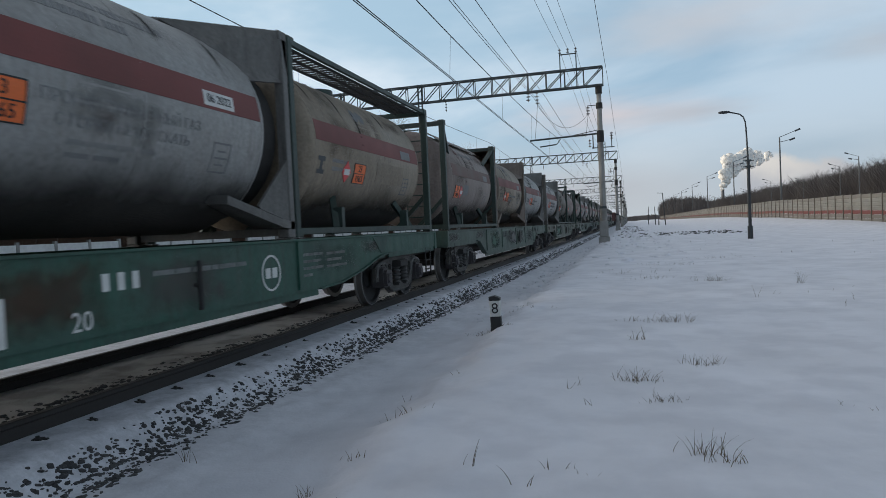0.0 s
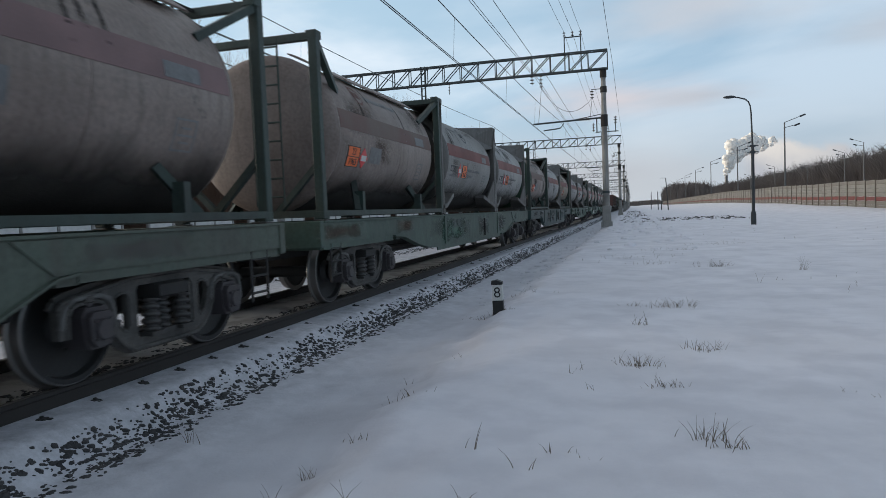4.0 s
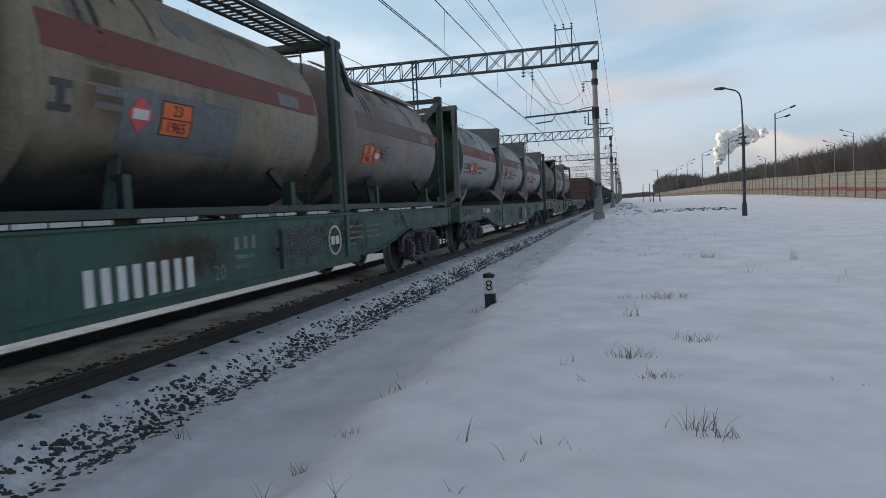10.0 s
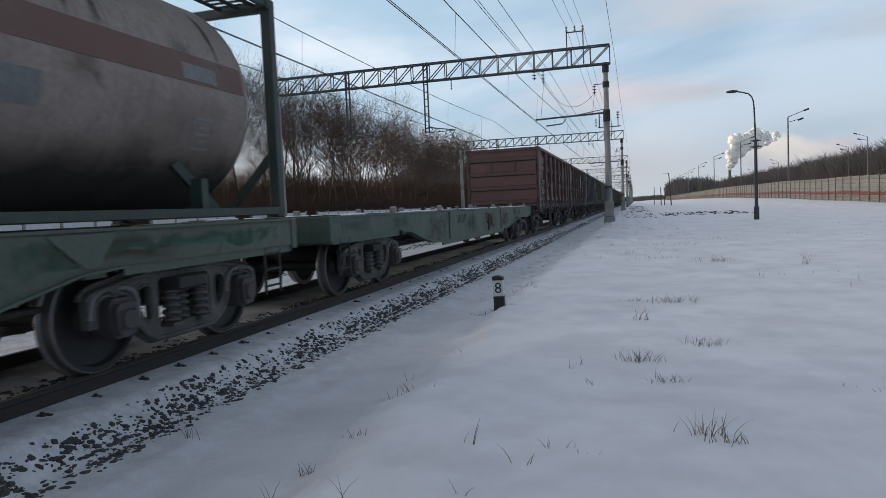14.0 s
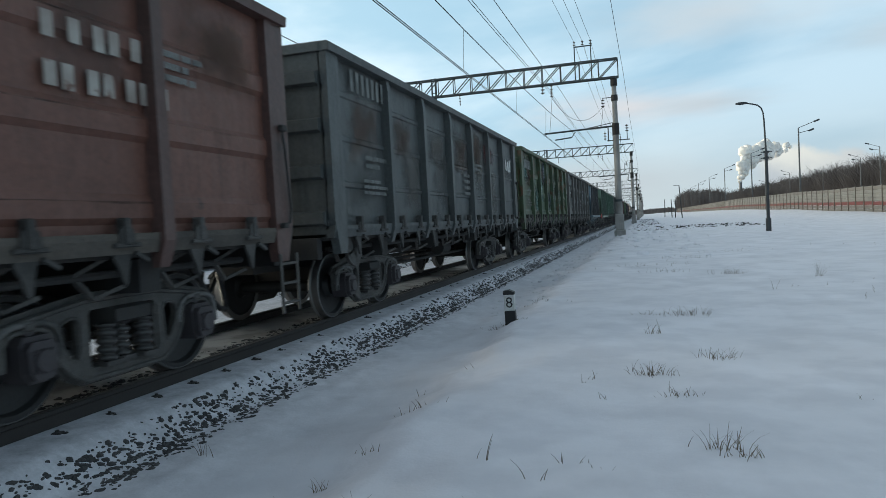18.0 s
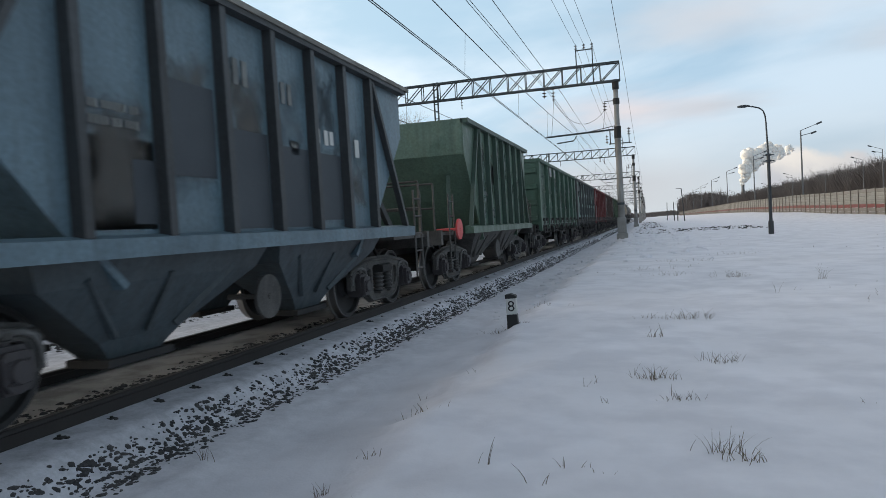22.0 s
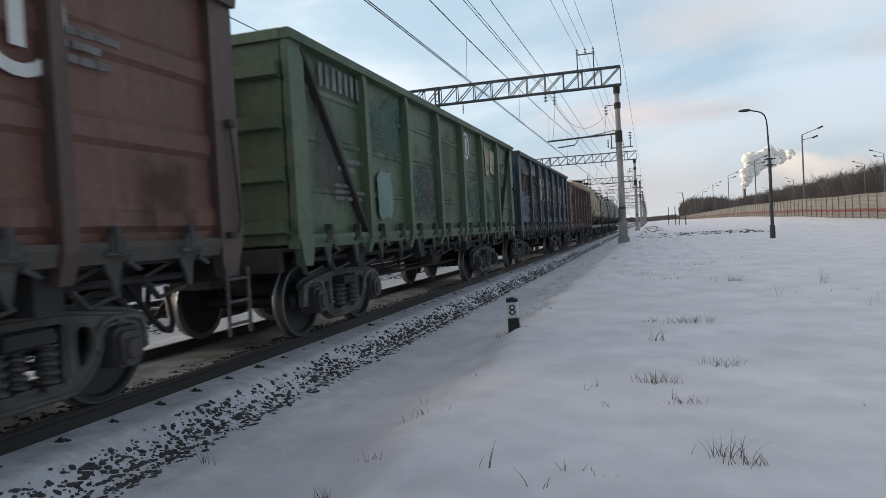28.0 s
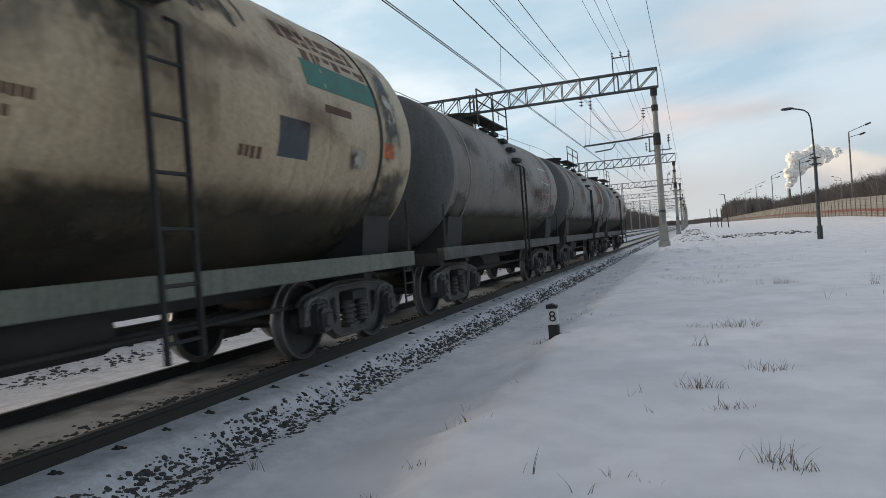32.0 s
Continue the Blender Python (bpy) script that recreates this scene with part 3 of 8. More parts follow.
def build_tracks():
    for i, cx in enumerate(TRACKS):
        tr = thing("railway_track", "railway track with rusty rails on snow-dusted ballast" if i else "railway track of rusty rails on snow-dusted ballast under the train",
                   "railway track", "railway tracks", "structure", Matrix.Translation((cx, 0, 0)))
        # bed of fine ballast between the rails
        bm = B()
        slab(bm, [(-0.78, -0.3), (0.78, -0.3), (0.77, -0.165), (0.3, -0.155), (-0.3, -0.135), (-0.77, -0.13)], -60, 700, "y")
        part("ballast_bed", bm, BED if i == 0 else SNOW_DIRTY, tr)
        for s in (-1, 1):
            bm = B()
            slab(bm, [(p[0] + s * 0.796, p[1]) for p in rail_profile()], -60, 700, "y")
            r = part("rail", bm, RAIL, tr)
            bm = B()
            box(bm, s * 0.796 - 0.027, s * 0.796 + 0.027, -60, 700, 0.0002, 0.003)
            part("rail_head", bm, RAILTOP, r, "polished running surface")
        if i > 1:
            continue
        # rail fastenings that stick out of the snow
        def clip():
            bm = B()
            box(bm, -0.04, 0.045, -0.04, 0.045, -0.03, 0.002, 0.012)
            tube(bm, (0.0, 0, 0), (0.0, 0, 0.018), 0.015, 6)
            box(bm, 0.04, 0.08, -0.02, 0.03, -0.03, -0.002, 0.01)
            return mesh_of("rail_fastening", bm, IRON_DARK)
        me = cached("clip", clip)
        rnd = random.Random(50 + i)
        for k in range(128 if i == 0 else 60):
            y = 1.2 + 0.545 * k
            if rnd.random() < 0.12:
                continue
            place("rail_fastening", me, tr, pose(0.796 + 0.15, y + rnd.uniform(-.03, .03), -0.147 + rnd.uniform(-.015, .006), 0, 0, rnd.uniform(-25, 25)))
        if i == 1:
            bm = B()
            box(bm, -1.25, 0.72, -.12, .12, -.26, -.118, .015)
            me = mesh_of("sleeper", bm, IRON_DARK)
            for k in range(100):
                place("sleeper", me, tr, pose(0, 3 + .545 * k, 0))
    z1 = lambda x, y: ground_z(x, y)
    st = new("ballast_stones", rocks(9800, (-4.06, -3.56, 0.11), (1.0, 30.0), z1, 0.0245, 5, 1.25))
    tagged(st, "dark broken ballast stones poking out of the snow on the track shoulder", "ballast", kind="stuff")
    st = new("ballast_stones", rocks(3200, (-4.06, -3.60, 0.11), (30.0, 120.0), z1, 0.040, 6, 1.2))
    tagged(st, "dark broken ballast stones poking out of the snow on the track shoulder", "ballast", kind="stuff")
    st = new("ballast_stones", rocks(6000, (-5.45, -4.64, 0.17), (1.0, 45.0), lambda x, y: -0.148, 0.030, 7, 1.3))
    tagged(st, "grey ballast stones between the rails", "ballast", kind="stuff")
    st = new("ballast_stones", rocks(2600, (-9.9, -8.6, 0.22), (2.0, 60.0), z1, 0.045, 8, 1.2))
    tagged(st, "grey ballast stones between two tracks in the snow", "ballast", kind="stuff")


# ---- overhead line ----
GANTRY_Y = [53.5 + 65 * i for i in range(-1, 9)]
MAST_X, FAR_X = -1.93, -30.2
G_LOW, G_TOP = 11.85, 13.25


def mast(name, parent, x, top, lean=0):
    bm = B()
    tube(bm, (x, 0, -0.8), (x, 0, top), 0.28 if x > -10 else 0.36, 16, 0.17 if x > -10 else 0.24)
    part(name, bm, CONCRETE, parent, "round tapered concrete mast", soft=40)
    for z in (2.4, top - 1.7, top - 0.25):
        part("mast_band", tube(B(), (x, 0, z - 0.09), (x, 0, z + 0.09), 0.30 - 0.1 * z / top, 16), STEEL, parent)


def insulator(bm, p, q, n=4, r=0.085):
    p, q = Vector(p), Vector(q)
    tube(bm, p, q, 0.025, 6)
    for i in range(n):
        c = p.lerp(q, (i + 0.5) / n)
        dv = (q - p).normalized() * 0.03
        tube(bm, c - dv, c + dv, r, 8, r * 0.55)
    return bm


def build_gantry(y, near):
    g = thing("catenary_gantry", "steel lattice gantry beam carried by round concrete masts across the tracks", "gantry", "catenary gantries", m=Matrix.Translation((0, y, 0)))
    mast("mast", g, MAST_X, G_LOW + 0.1)
    mast("mast", g, FAR_X, G_LOW + 0.1)
    bm = B()
    box(bm, MAST_X - 0.42, MAST_X + 0.42, -0.42, 0.42, -0.8, 0.12, 0.05)
    box(bm, MAST_X - 0.33, MAST_X + 0.33, -0.33, 0.33, 0.12, 1.35, 0.04)
    part("mast_footing", bm, CONCRETE, g, "concrete footing with a dark painted band")
    x0, x1 = FAR_X - 0.4, MAST_X + 0.35
    for yy in (-0.28, 0.28):
        for z in (G_LOW, G_TOP):
            bm = B()
            box(bm, x0, x1, yy - 0.05, yy + 0.05, z - 0.05, z + 0.05)
            part("chord", bm, STEEL, g)
    n = 20
    step = (x1 - x0) / n
    for i in range(n):
        xa, xb = x0 + i * step, x0 + (i + 1) * step
        bm = B()
        for yy in (-0.28, 0.28):
            beam(bm, (xa, yy, G_LOW), (xb, yy, G_TOP), 0.065)
            beam(bm, (xb, yy, G_LOW), (xb, yy, G_TOP), 0.06)
        if near:
            beam(bm, (xa, -0.28, G_TOP), (xb, 0.28, G_TOP), 0.045)
            beam(bm, (xa, 0.28, G_LOW), (xb, -0.28, G_LOW), 0.045)
        part("lattice_bay", bm, STEEL, g)
    # stubs that hang down between the tracks, with their brackets
    for sx, zb in ((-16.4, 7.6), (-23.4, 7.6)):
        bm = B()
        for o in (-0.16, 0.16):
            box(bm, sx + o - 0.05, sx + o + 0.05, -0.06, 0.06, zb, G_TOP + 0.15)
        for k in range(9):
            z = zb + 0.4 + k * 0.6
            box(bm, sx - 0.16, sx + 0.16, -0.04, 0.04, z - 0.03, z + 0.03)
        part("hanging_stub", bm, STEEL, g)
        bm = B()
        tube(bm, (sx, 0, zb + 0.5), (sx + 2.4, 0, zb + 0.1), 0.04, 6)
        tube(bm, (sx, 0, zb - 0.0 + 0.05), (sx + 2.4, 0, zb + 0.1), 0.03, 6)
        tube(bm, (sx + 1.9, 0, zb + 0.1), (sx + 2.6, 0, 6.35), 0.025, 6)
        part("bracket", bm, STEEL, g)
    # bracket of the near track
    bm = B()
    tube(bm, (MAST_X, 0, 8.15), (-7.4, 0, 8.0), 0.07, 8)
    tube(bm, (MAST_X, 0, 8.45), (-4.2, 0, 8.12), 0.03, 6)
    tube(bm, (-5.0, 0, 7.95), (-5.3, 0, 7.55), 0.035, 6)
    tube(bm, (-5.3, 0, 7.55), (-6.6, 0, 7.45), 0.05, 6)
    part("bracket", bm, STEEL, g, "grey pipe bracket")
    for a, b, n, r in (((-3.0, 0, 8.11), (-3.9, 0, 8.09), 5, .15), ((-2.8, 0, 10.3), (-2.8, 0, 9.6), 3, .16), ((-7.4, 0, G_LOW), (-7.4, 0, G_LOW - .75), 3, .19),
                       ((-6.7, 0, G_LOW), (-6.7, 0, G_LOW - 1.1), 4, .15), ((-14.2, 0, G_LOW), (-14.2, 0, G_LOW - .9), 4, .085), ((-1.1, 0, 8.2), (-1.1, 0, 7.6), 3, .14), ((-2.75, 0, 7.1), (-2.75, 0, 7.75), 3, .12)):
        part("insulator", insulator(B(), a, b, n, r), INSUL, g)
    part("crossarm", beam(B(), (-2.0, 0, 10.35), (-2.85, 0, 10.35), 0.05), STEEL, g)
    bm = B()
    beam(bm, (-2.5, 0, 8.05), (-2.5, 0, 7.0), 0.08)
    beam(bm, (-2.6, 0, 7.05), (-0.9, 0, 7.05), 0.07)
    beam(bm, (-1.1, 0, 7.0), (-1.1, 0, 8.0), 0.06)
    part("crossarm", bm, STEEL, g)
    for z0, z1, q in ((7.45, 8.35, .27), (10.05, 10.5, .25), (11.2, 11.75, .25)):
        part("mast_collar", tube(B(), (MAST_X, 0, z0), (MAST_X, 0, z1), q, 12), IRON_DARK, g, "dark clamp round the mast", soft=40)
    # horns with three line wires
    bm = B()
    for x in (-3.55, -4.8):
        box(bm, x - 0.04, x + 0.04, -0.04, 0.04, G_LOW, 14.55)
    box(bm, -4.84, -3.5, -0.04, 0.04, 14.47, 14.55)
    part("line_horn", bm, STEEL, g)
    for x in (-3.55, -4.17, -4.8):
        part("pin_insulator", insulator(B(), (x, 0, 14.55), (x, 0, 15.0), 2, 0.12), INSUL, g)
    return g


def build_wires():
    ys = GANTRY_Y

    def sagged(x, z, sag, zig=0.0):
        pts = []
        for k, (a, b) in enumerate(zip(ys, ys[1:])):
            n = 10 if b < 200 else 4
            xa, xb = x + zig * (-1) ** k, x - zig * (-1) ** k
            for i in range(n):
                u = i / n
                pts.append((xa + (xb - xa) * u, a + (b - a) * u, z - sag * 4 * u * (1 - u)))
        return pts

    def wire(pts, r, name="line_wire", label="dark overhead line wire strung between gantries"):
        cu = bpy.data.curves.new(name, "CURVE")
        cu.dimensions, cu.bevel_depth, cu.bevel_resolution = "3D", r, 1
        sp = cu.splines.new("POLY")
        sp.points.add(len(pts) - 1)
        for p, q in zip(sp.points, pts):
            p.co = (*q, 1)
        cu.materials.append(WIRE)
        tmp = new(name, cu)
        bpy.context.view_layer.update()
        me = bpy.data.meshes.new_from_object(tmp)
        bpy.data.objects.remove(tmp)
        bpy.data.curves.remove(cu)
        return tagged(new(name, me), label, "wire", "overhead wires")

    for x, z, s, r in ((-4.8, 14.95, 1.1, 0.013), (-4.17, 14.95, 1.1, 0.013), (-3.55, 14.95, 1.1, 0.013), (-7.05, 11.5, 0.5, 0.016), (-6.9, 11.5, 0.5, 0.016),
                       (-6.0, 11.3, 0.3, 0.018), (-1.2, 12.2, 0.6, 0.014), (-16.3, 8.2, 0.3, 0.018), (-16.6, 7.5, 0.25, 0.016), (-30.2, 12.6, 0.8, 0.016), (-29.4, 11.5, 0.8, 0.014), (-31.0, 11.5, 0.8, 0.014)):
        wire(sagged(x, z, s), r)
    for i, cx in enumerate(TRACKS):
        w = wire(sagged(cx, 8.15, 0.65, 0.0), 0.014 if i else 0.016, "messenger_wire", "messenger wire of the overhead line with thin droppers")
        for o in (-0.03, 0.03):
            wire(sagged(cx - 0.08 + o, 6.2 if i == 0 else 6.45, 0.02, 0.12), 0.012, "contact_wire", "contact wire over a railway track")
        bm = B()
        for a, b in zip(ys, ys[1:]):
            if b > 260:
                break
            for k in range(7):
                u = (k + 0.5) / 7
                y = a + (b - a) * u
                tube(bm, (cx, y, 8.15 - 0.65 * 4 * u * (1 - u)), (cx - 0.08, y, 6.21), 0.006, 5)
        part("droppers", bm, WIRE, w)
    # loops that hang at the near gantry
    for k, (a, b, s) in enumerate((((-6.7, 53.5, 10.75), (-2.8, 53.5, 9.7), 1.4), ((-2.8, 53.5, 9.7), (-3.0, 53.5, 8.1), 0.0), ((-6.7, 53.5, 10.7), (-7.0, 53.5, 8.0), 0.1))):
        a, b = Vector(a), Vector(b)
        wire([tuple(a.lerp(b, i / 10) - Vector((0, 0, s * 4 * (i / 10) * (1 - i / 10)))) for i in range(11)], 0.014, "jumper_wire", "slack jumper wire hanging at the gantry")


# ---- right side: noise barrier, street lamps ----
F_CREAM = material("barrier_panel_cream", (0.26, 0.25, 0.215), 0.6, grain=0.5, second=(0.155, 0.15, 0.135), scale=2, streak=0.5)
F_TAN = material("barrier_panel_tan", (0.21, 0.192, 0.162), 0.6, grain=0.5, second=(0.155, 0.14, 0.12), scale=2, streak=0.5)
F_RED = material("barrier_panel_red", (0.18, 0.045, 0.036), 0.6, grain=0.4, second=(0.22, 0.07, 0.055))
F_POST = material("barrier_post", (0.17, 0.15, 0.125), 0.6, 0.2, grain=0.5)
POLE = material("dark_lamp_pole", (0.045, 0.05, 0.055), 0.5, 0.3, grain=0.5)
POLE_GREY = material("galvanised_lamp_pole", (0.11, 0.115, 0.12), 0.5, 0.4, grain=0.4)


def build_barrier():
    H, W, n = 2.87, 3.0, 7
    f = thing("noise_barrier", "cream noise barrier with a red stripe behind the snow", "fence", kind="structure")
    bh = H / n

    def board(dz):
        bm = B()
        slab(bm, [(-0.05, 0.0), (0.0, 0.0), (0.03, 0.05), (0.03, bh - 0.06), (0.0, bh - 0.012), (-0.05, bh - 0.012)], 0.06, W - 0.06, "y")
        return bm
    boards = [mesh_of("panel", board(0), m) for m in (F_TAN, F_RED, F_CREAM)]
    order = (0, 0, 1, 2, 2, 2, 0)
    bm = B()
    box(bm, -0.10, 0.10, -0.075, 0.075, -0.9, H + 0.06)
    post = mesh_of("post", bm, F_POST)
    far = B()
    for k in range(-22, 160):
        y = 66 + W * k
        z = fence_base(y)
        if y > 62 and k < 40:
            place("post", post, f, pose(FENCE_X, y, z))
            for j, c in enumerate(order):
                place("panel", boards[c], f, pose(FENCE_X, y, z + j * bh, 0, 0, 180) @ Matrix.Translation((0, -W, 0)))
        else:
            box(far, FENCE_X - 0.1, FENCE_X + 0.1, y - 0.07, y + 0.07, z - 0.9, z + H + 0.06)
    part("posts", far, F_POST, f)["kind"] = "stuff"
    for c, m in enumerate((F_TAN, F_RED, F_CREAM)):
        far = B()
        for k in range(-22, 160):
            y = 66 + W * k
            if y > 62 and k < 40:
                continue
            z = fence_base(y)
            for j, cc in enumerate(order):
                if cc == c:
                    box(far, FENCE_X - 0.03, FENCE_X + 0.05, y + 0.07, y + W - 0.07, z + j * bh, z + (j + 1) * bh - 0.02)
        part("panels", far, m, f)["kind"] = "stuff"


def build_lamps():
    l = thing("street_lamp", "dark steel street lamp with a curved arm standing in the snow", "street lamp", "street lamps", m=pose(7.75, 48.5, -0.35))
    bm = B()
    tube(bm, (0, 0, -0.4), (0, 0, 5.3), 0.11, 10, 0.10)
    tube(bm, (0, 0, -0.1), (0, 0, 0.9), 0.17, 10)
    tube(bm, (0, 0, 5.3), (-0.06, 0, 7.4), 0.06, 10, 0.05)
    part("pole", bm, POLE, l, soft=40)
    bm = B()
    pts = [(-0.06, 0, 7.4), (-0.1, 0, 7.85), (-0.2, 0, 8.15), (-0.4, 0, 8.35), (-0.75, 0, 8.47), (-1.1, 0, 8.55)]
    for a, b in zip(pts, pts[1:]):
        tube(bm, a, b, 0.045, 8)
    part("arm", bm, POLE, l, soft=40)
    bm = B()
    bmesh.ops.create_uvsphere(bm, u_segments=14, v_segments=8, radius=1, matrix=Matrix.Translation((-1.38, 0, 8.57)) @ Matrix.Diagonal((0.40, 0.15, 0.10, 1)))
    part("lamp_head", bm, POLE, l, soft=60)
    for z in (4.85, 5.25):
        bm = box(B(), -0.16, 0.16, -0.14, 0.14, z - 0.06, z + 0.06)
        part("clamp", tube(bm, (-0.32, 0, z), (0.36, 0, z), 0.03, 6), POLE, l)

    def highway(sgn, h):
        t = thing("highway_lamp", "tall grey highway lamp with two arms behind the noise barrier", "street lamp", "highway lamps")
        bm = B()
        tube(bm, (0, 0, -1.0), (0, 0, h), 0.17, 8, 0.11)
        part("pole", bm, POLE_GREY, t, soft=40)
        for k, (z, ln, rise) in enumerate(((h, 3.0, 1.1), (h - 0.9, 2.1, 0.45))):
            bm = B()
            tube(bm, (0, 0, z), (sgn * ln, 0, z + rise), 0.055, 6)
            part("arm", bm, POLE_GREY, t)
            bm = B()
            beam(bm, (sgn * (ln - 0.5), 0, z + rise - 0.2), (sgn * (ln + 0.35), 0, z + rise + 0.1), 0.16, 0.3)
            part("lamp_head", bm, POLE, t)
        return t
    a = highway(1, 14.4)
    a.matrix_basis = pose(26.2, 131, 0.4)
    for y, s in ((186, 1), (246, 1), (303, 1), (362, 1), (425, 1), (495, 1)):
        copy_thing(a, pose(26.2, y, 0.6))
    b = highway(-1, 14.6)
    b.matrix_basis = pose(60, 204, 1.0)
    for x, y in ((66, 243), (60, 320), (66, 420), (60, 520), (75, 330)):
        copy_thing(b, pose(x, y, 0.8))
    # leaning old poles far down the line
    for k, (az, dist, h, lean, arm) in enumerate(((2.83, 175, 8.2, -3.5, 1), (2.3, 190, 5.0, 2, 0), (2.05, 200, 5.4, -1, 0), (1.5, 230, 6.0, 1, 0))):
        x, y = dist * math.sin(radians(az)), dist * math.cos(radians(az))
        p = thing("wooden_pole", "old leaning pole standing in the snow by the line", "pole", "old poles", m=pose(x, y, -0.5, 0, lean, 0))
        bm = B()
        tube(bm, (0, 0, -0.3), (0, 0, h), 0.14, 8, 0.1)
        if arm:
            tube(bm, (0, 0, h), (-1.3, 0, h + 0.15), 0.05, 6)
        part("post", bm, POLE, p)


# ---- marker post, grass ----
def build_marker():
    m = thing("marker_post", "small white and black concrete marker post with the number 8", "marker post", m=pose(-2.12, 10.45, -0.36, 0, -1.5, 4))
    bm = B()
    box(bm, -0.085, 0.085, -0.075, 0.075, -0.1, 0.22, 0.008)
    part("base", bm, BLACK, m, "black painted foot")
    bm = B()
    box(bm, -0.083, 0.083, -0.073, 0.073, 0.22, 0.475, 0.008)
    part("body", bm, WHITE, m, "white painted upper part")
    bm = B()
    slab(bm, [(-0.088, 0.475), (0.088, 0.475), (0.088, 0.515), (0.0, 0.55), (-0.088, 0.535)], -0.078, 0.078, "y")
    part("cap", bm, BLACK, m, "black painted cap")
    me = letters("8", 0.24)
    me.materials.append(BLACK)
    place("numeral", me, m, pose(0, -0.0755, 0.345, 0, 0, -90))


STRAW = material("dry_grass", (0.16, 0.125, 0.085), 0.9, grain=0.6, second=(0.08, 0.065, 0.05))


def grass(name, x, y, blades, spread, height, seed, label):
    rnd = random.Random(seed)
    vs, fs = [], []
    for _ in range(blades):
        bx, by = rnd.gauss(0, spread), rnd.gauss(0, spread * 0.4)
        a = rnd.uniform(-1.1, 1.1) + bx * 1.5
        h = height * rnd.uniform(0.35, 1.1)
        w = 0.0028 * rnd.uniform(0.7, 1.4)
        dy = rnd.uniform(-0.5, 0.5)
        k = len(vs)
        z0 = ground_z(x + bx, y + by) - ground_z(x, y) - 0.02
        for i in range(4):
            u = i / 3
            px, pz = bx + math.sin(a) * h * (0.35 * u + 0.35 * u * u), z0 + h * (u - 0.22 * abs(a) * u * u)
            py = by + dy * h * 0.5 * u * u
            ww = w * (1 - 0.75 * u)
            vs += [(px - ww, py, pz), (px + ww, py, pz), (px, py + ww * 1.6, pz)]
            if i:
                q = k + 3 * i
                fs += [(q - 3, q - 2, q + 1, q), (q - 2, q - 1, q + 2, q + 1), (q - 1, q - 3, q, q + 2)]
    me = bpy.data.meshes.new(name)
    me.from_pydata(vs, [], fs)
    me.materials.append(STRAW)
    ob = tagged(new(name, me), label, "grass", "grass tufts" if name == "grass_tuft" else "", "stuff")
    ob.location = (x, y, ground_z(x, y))
    return ob


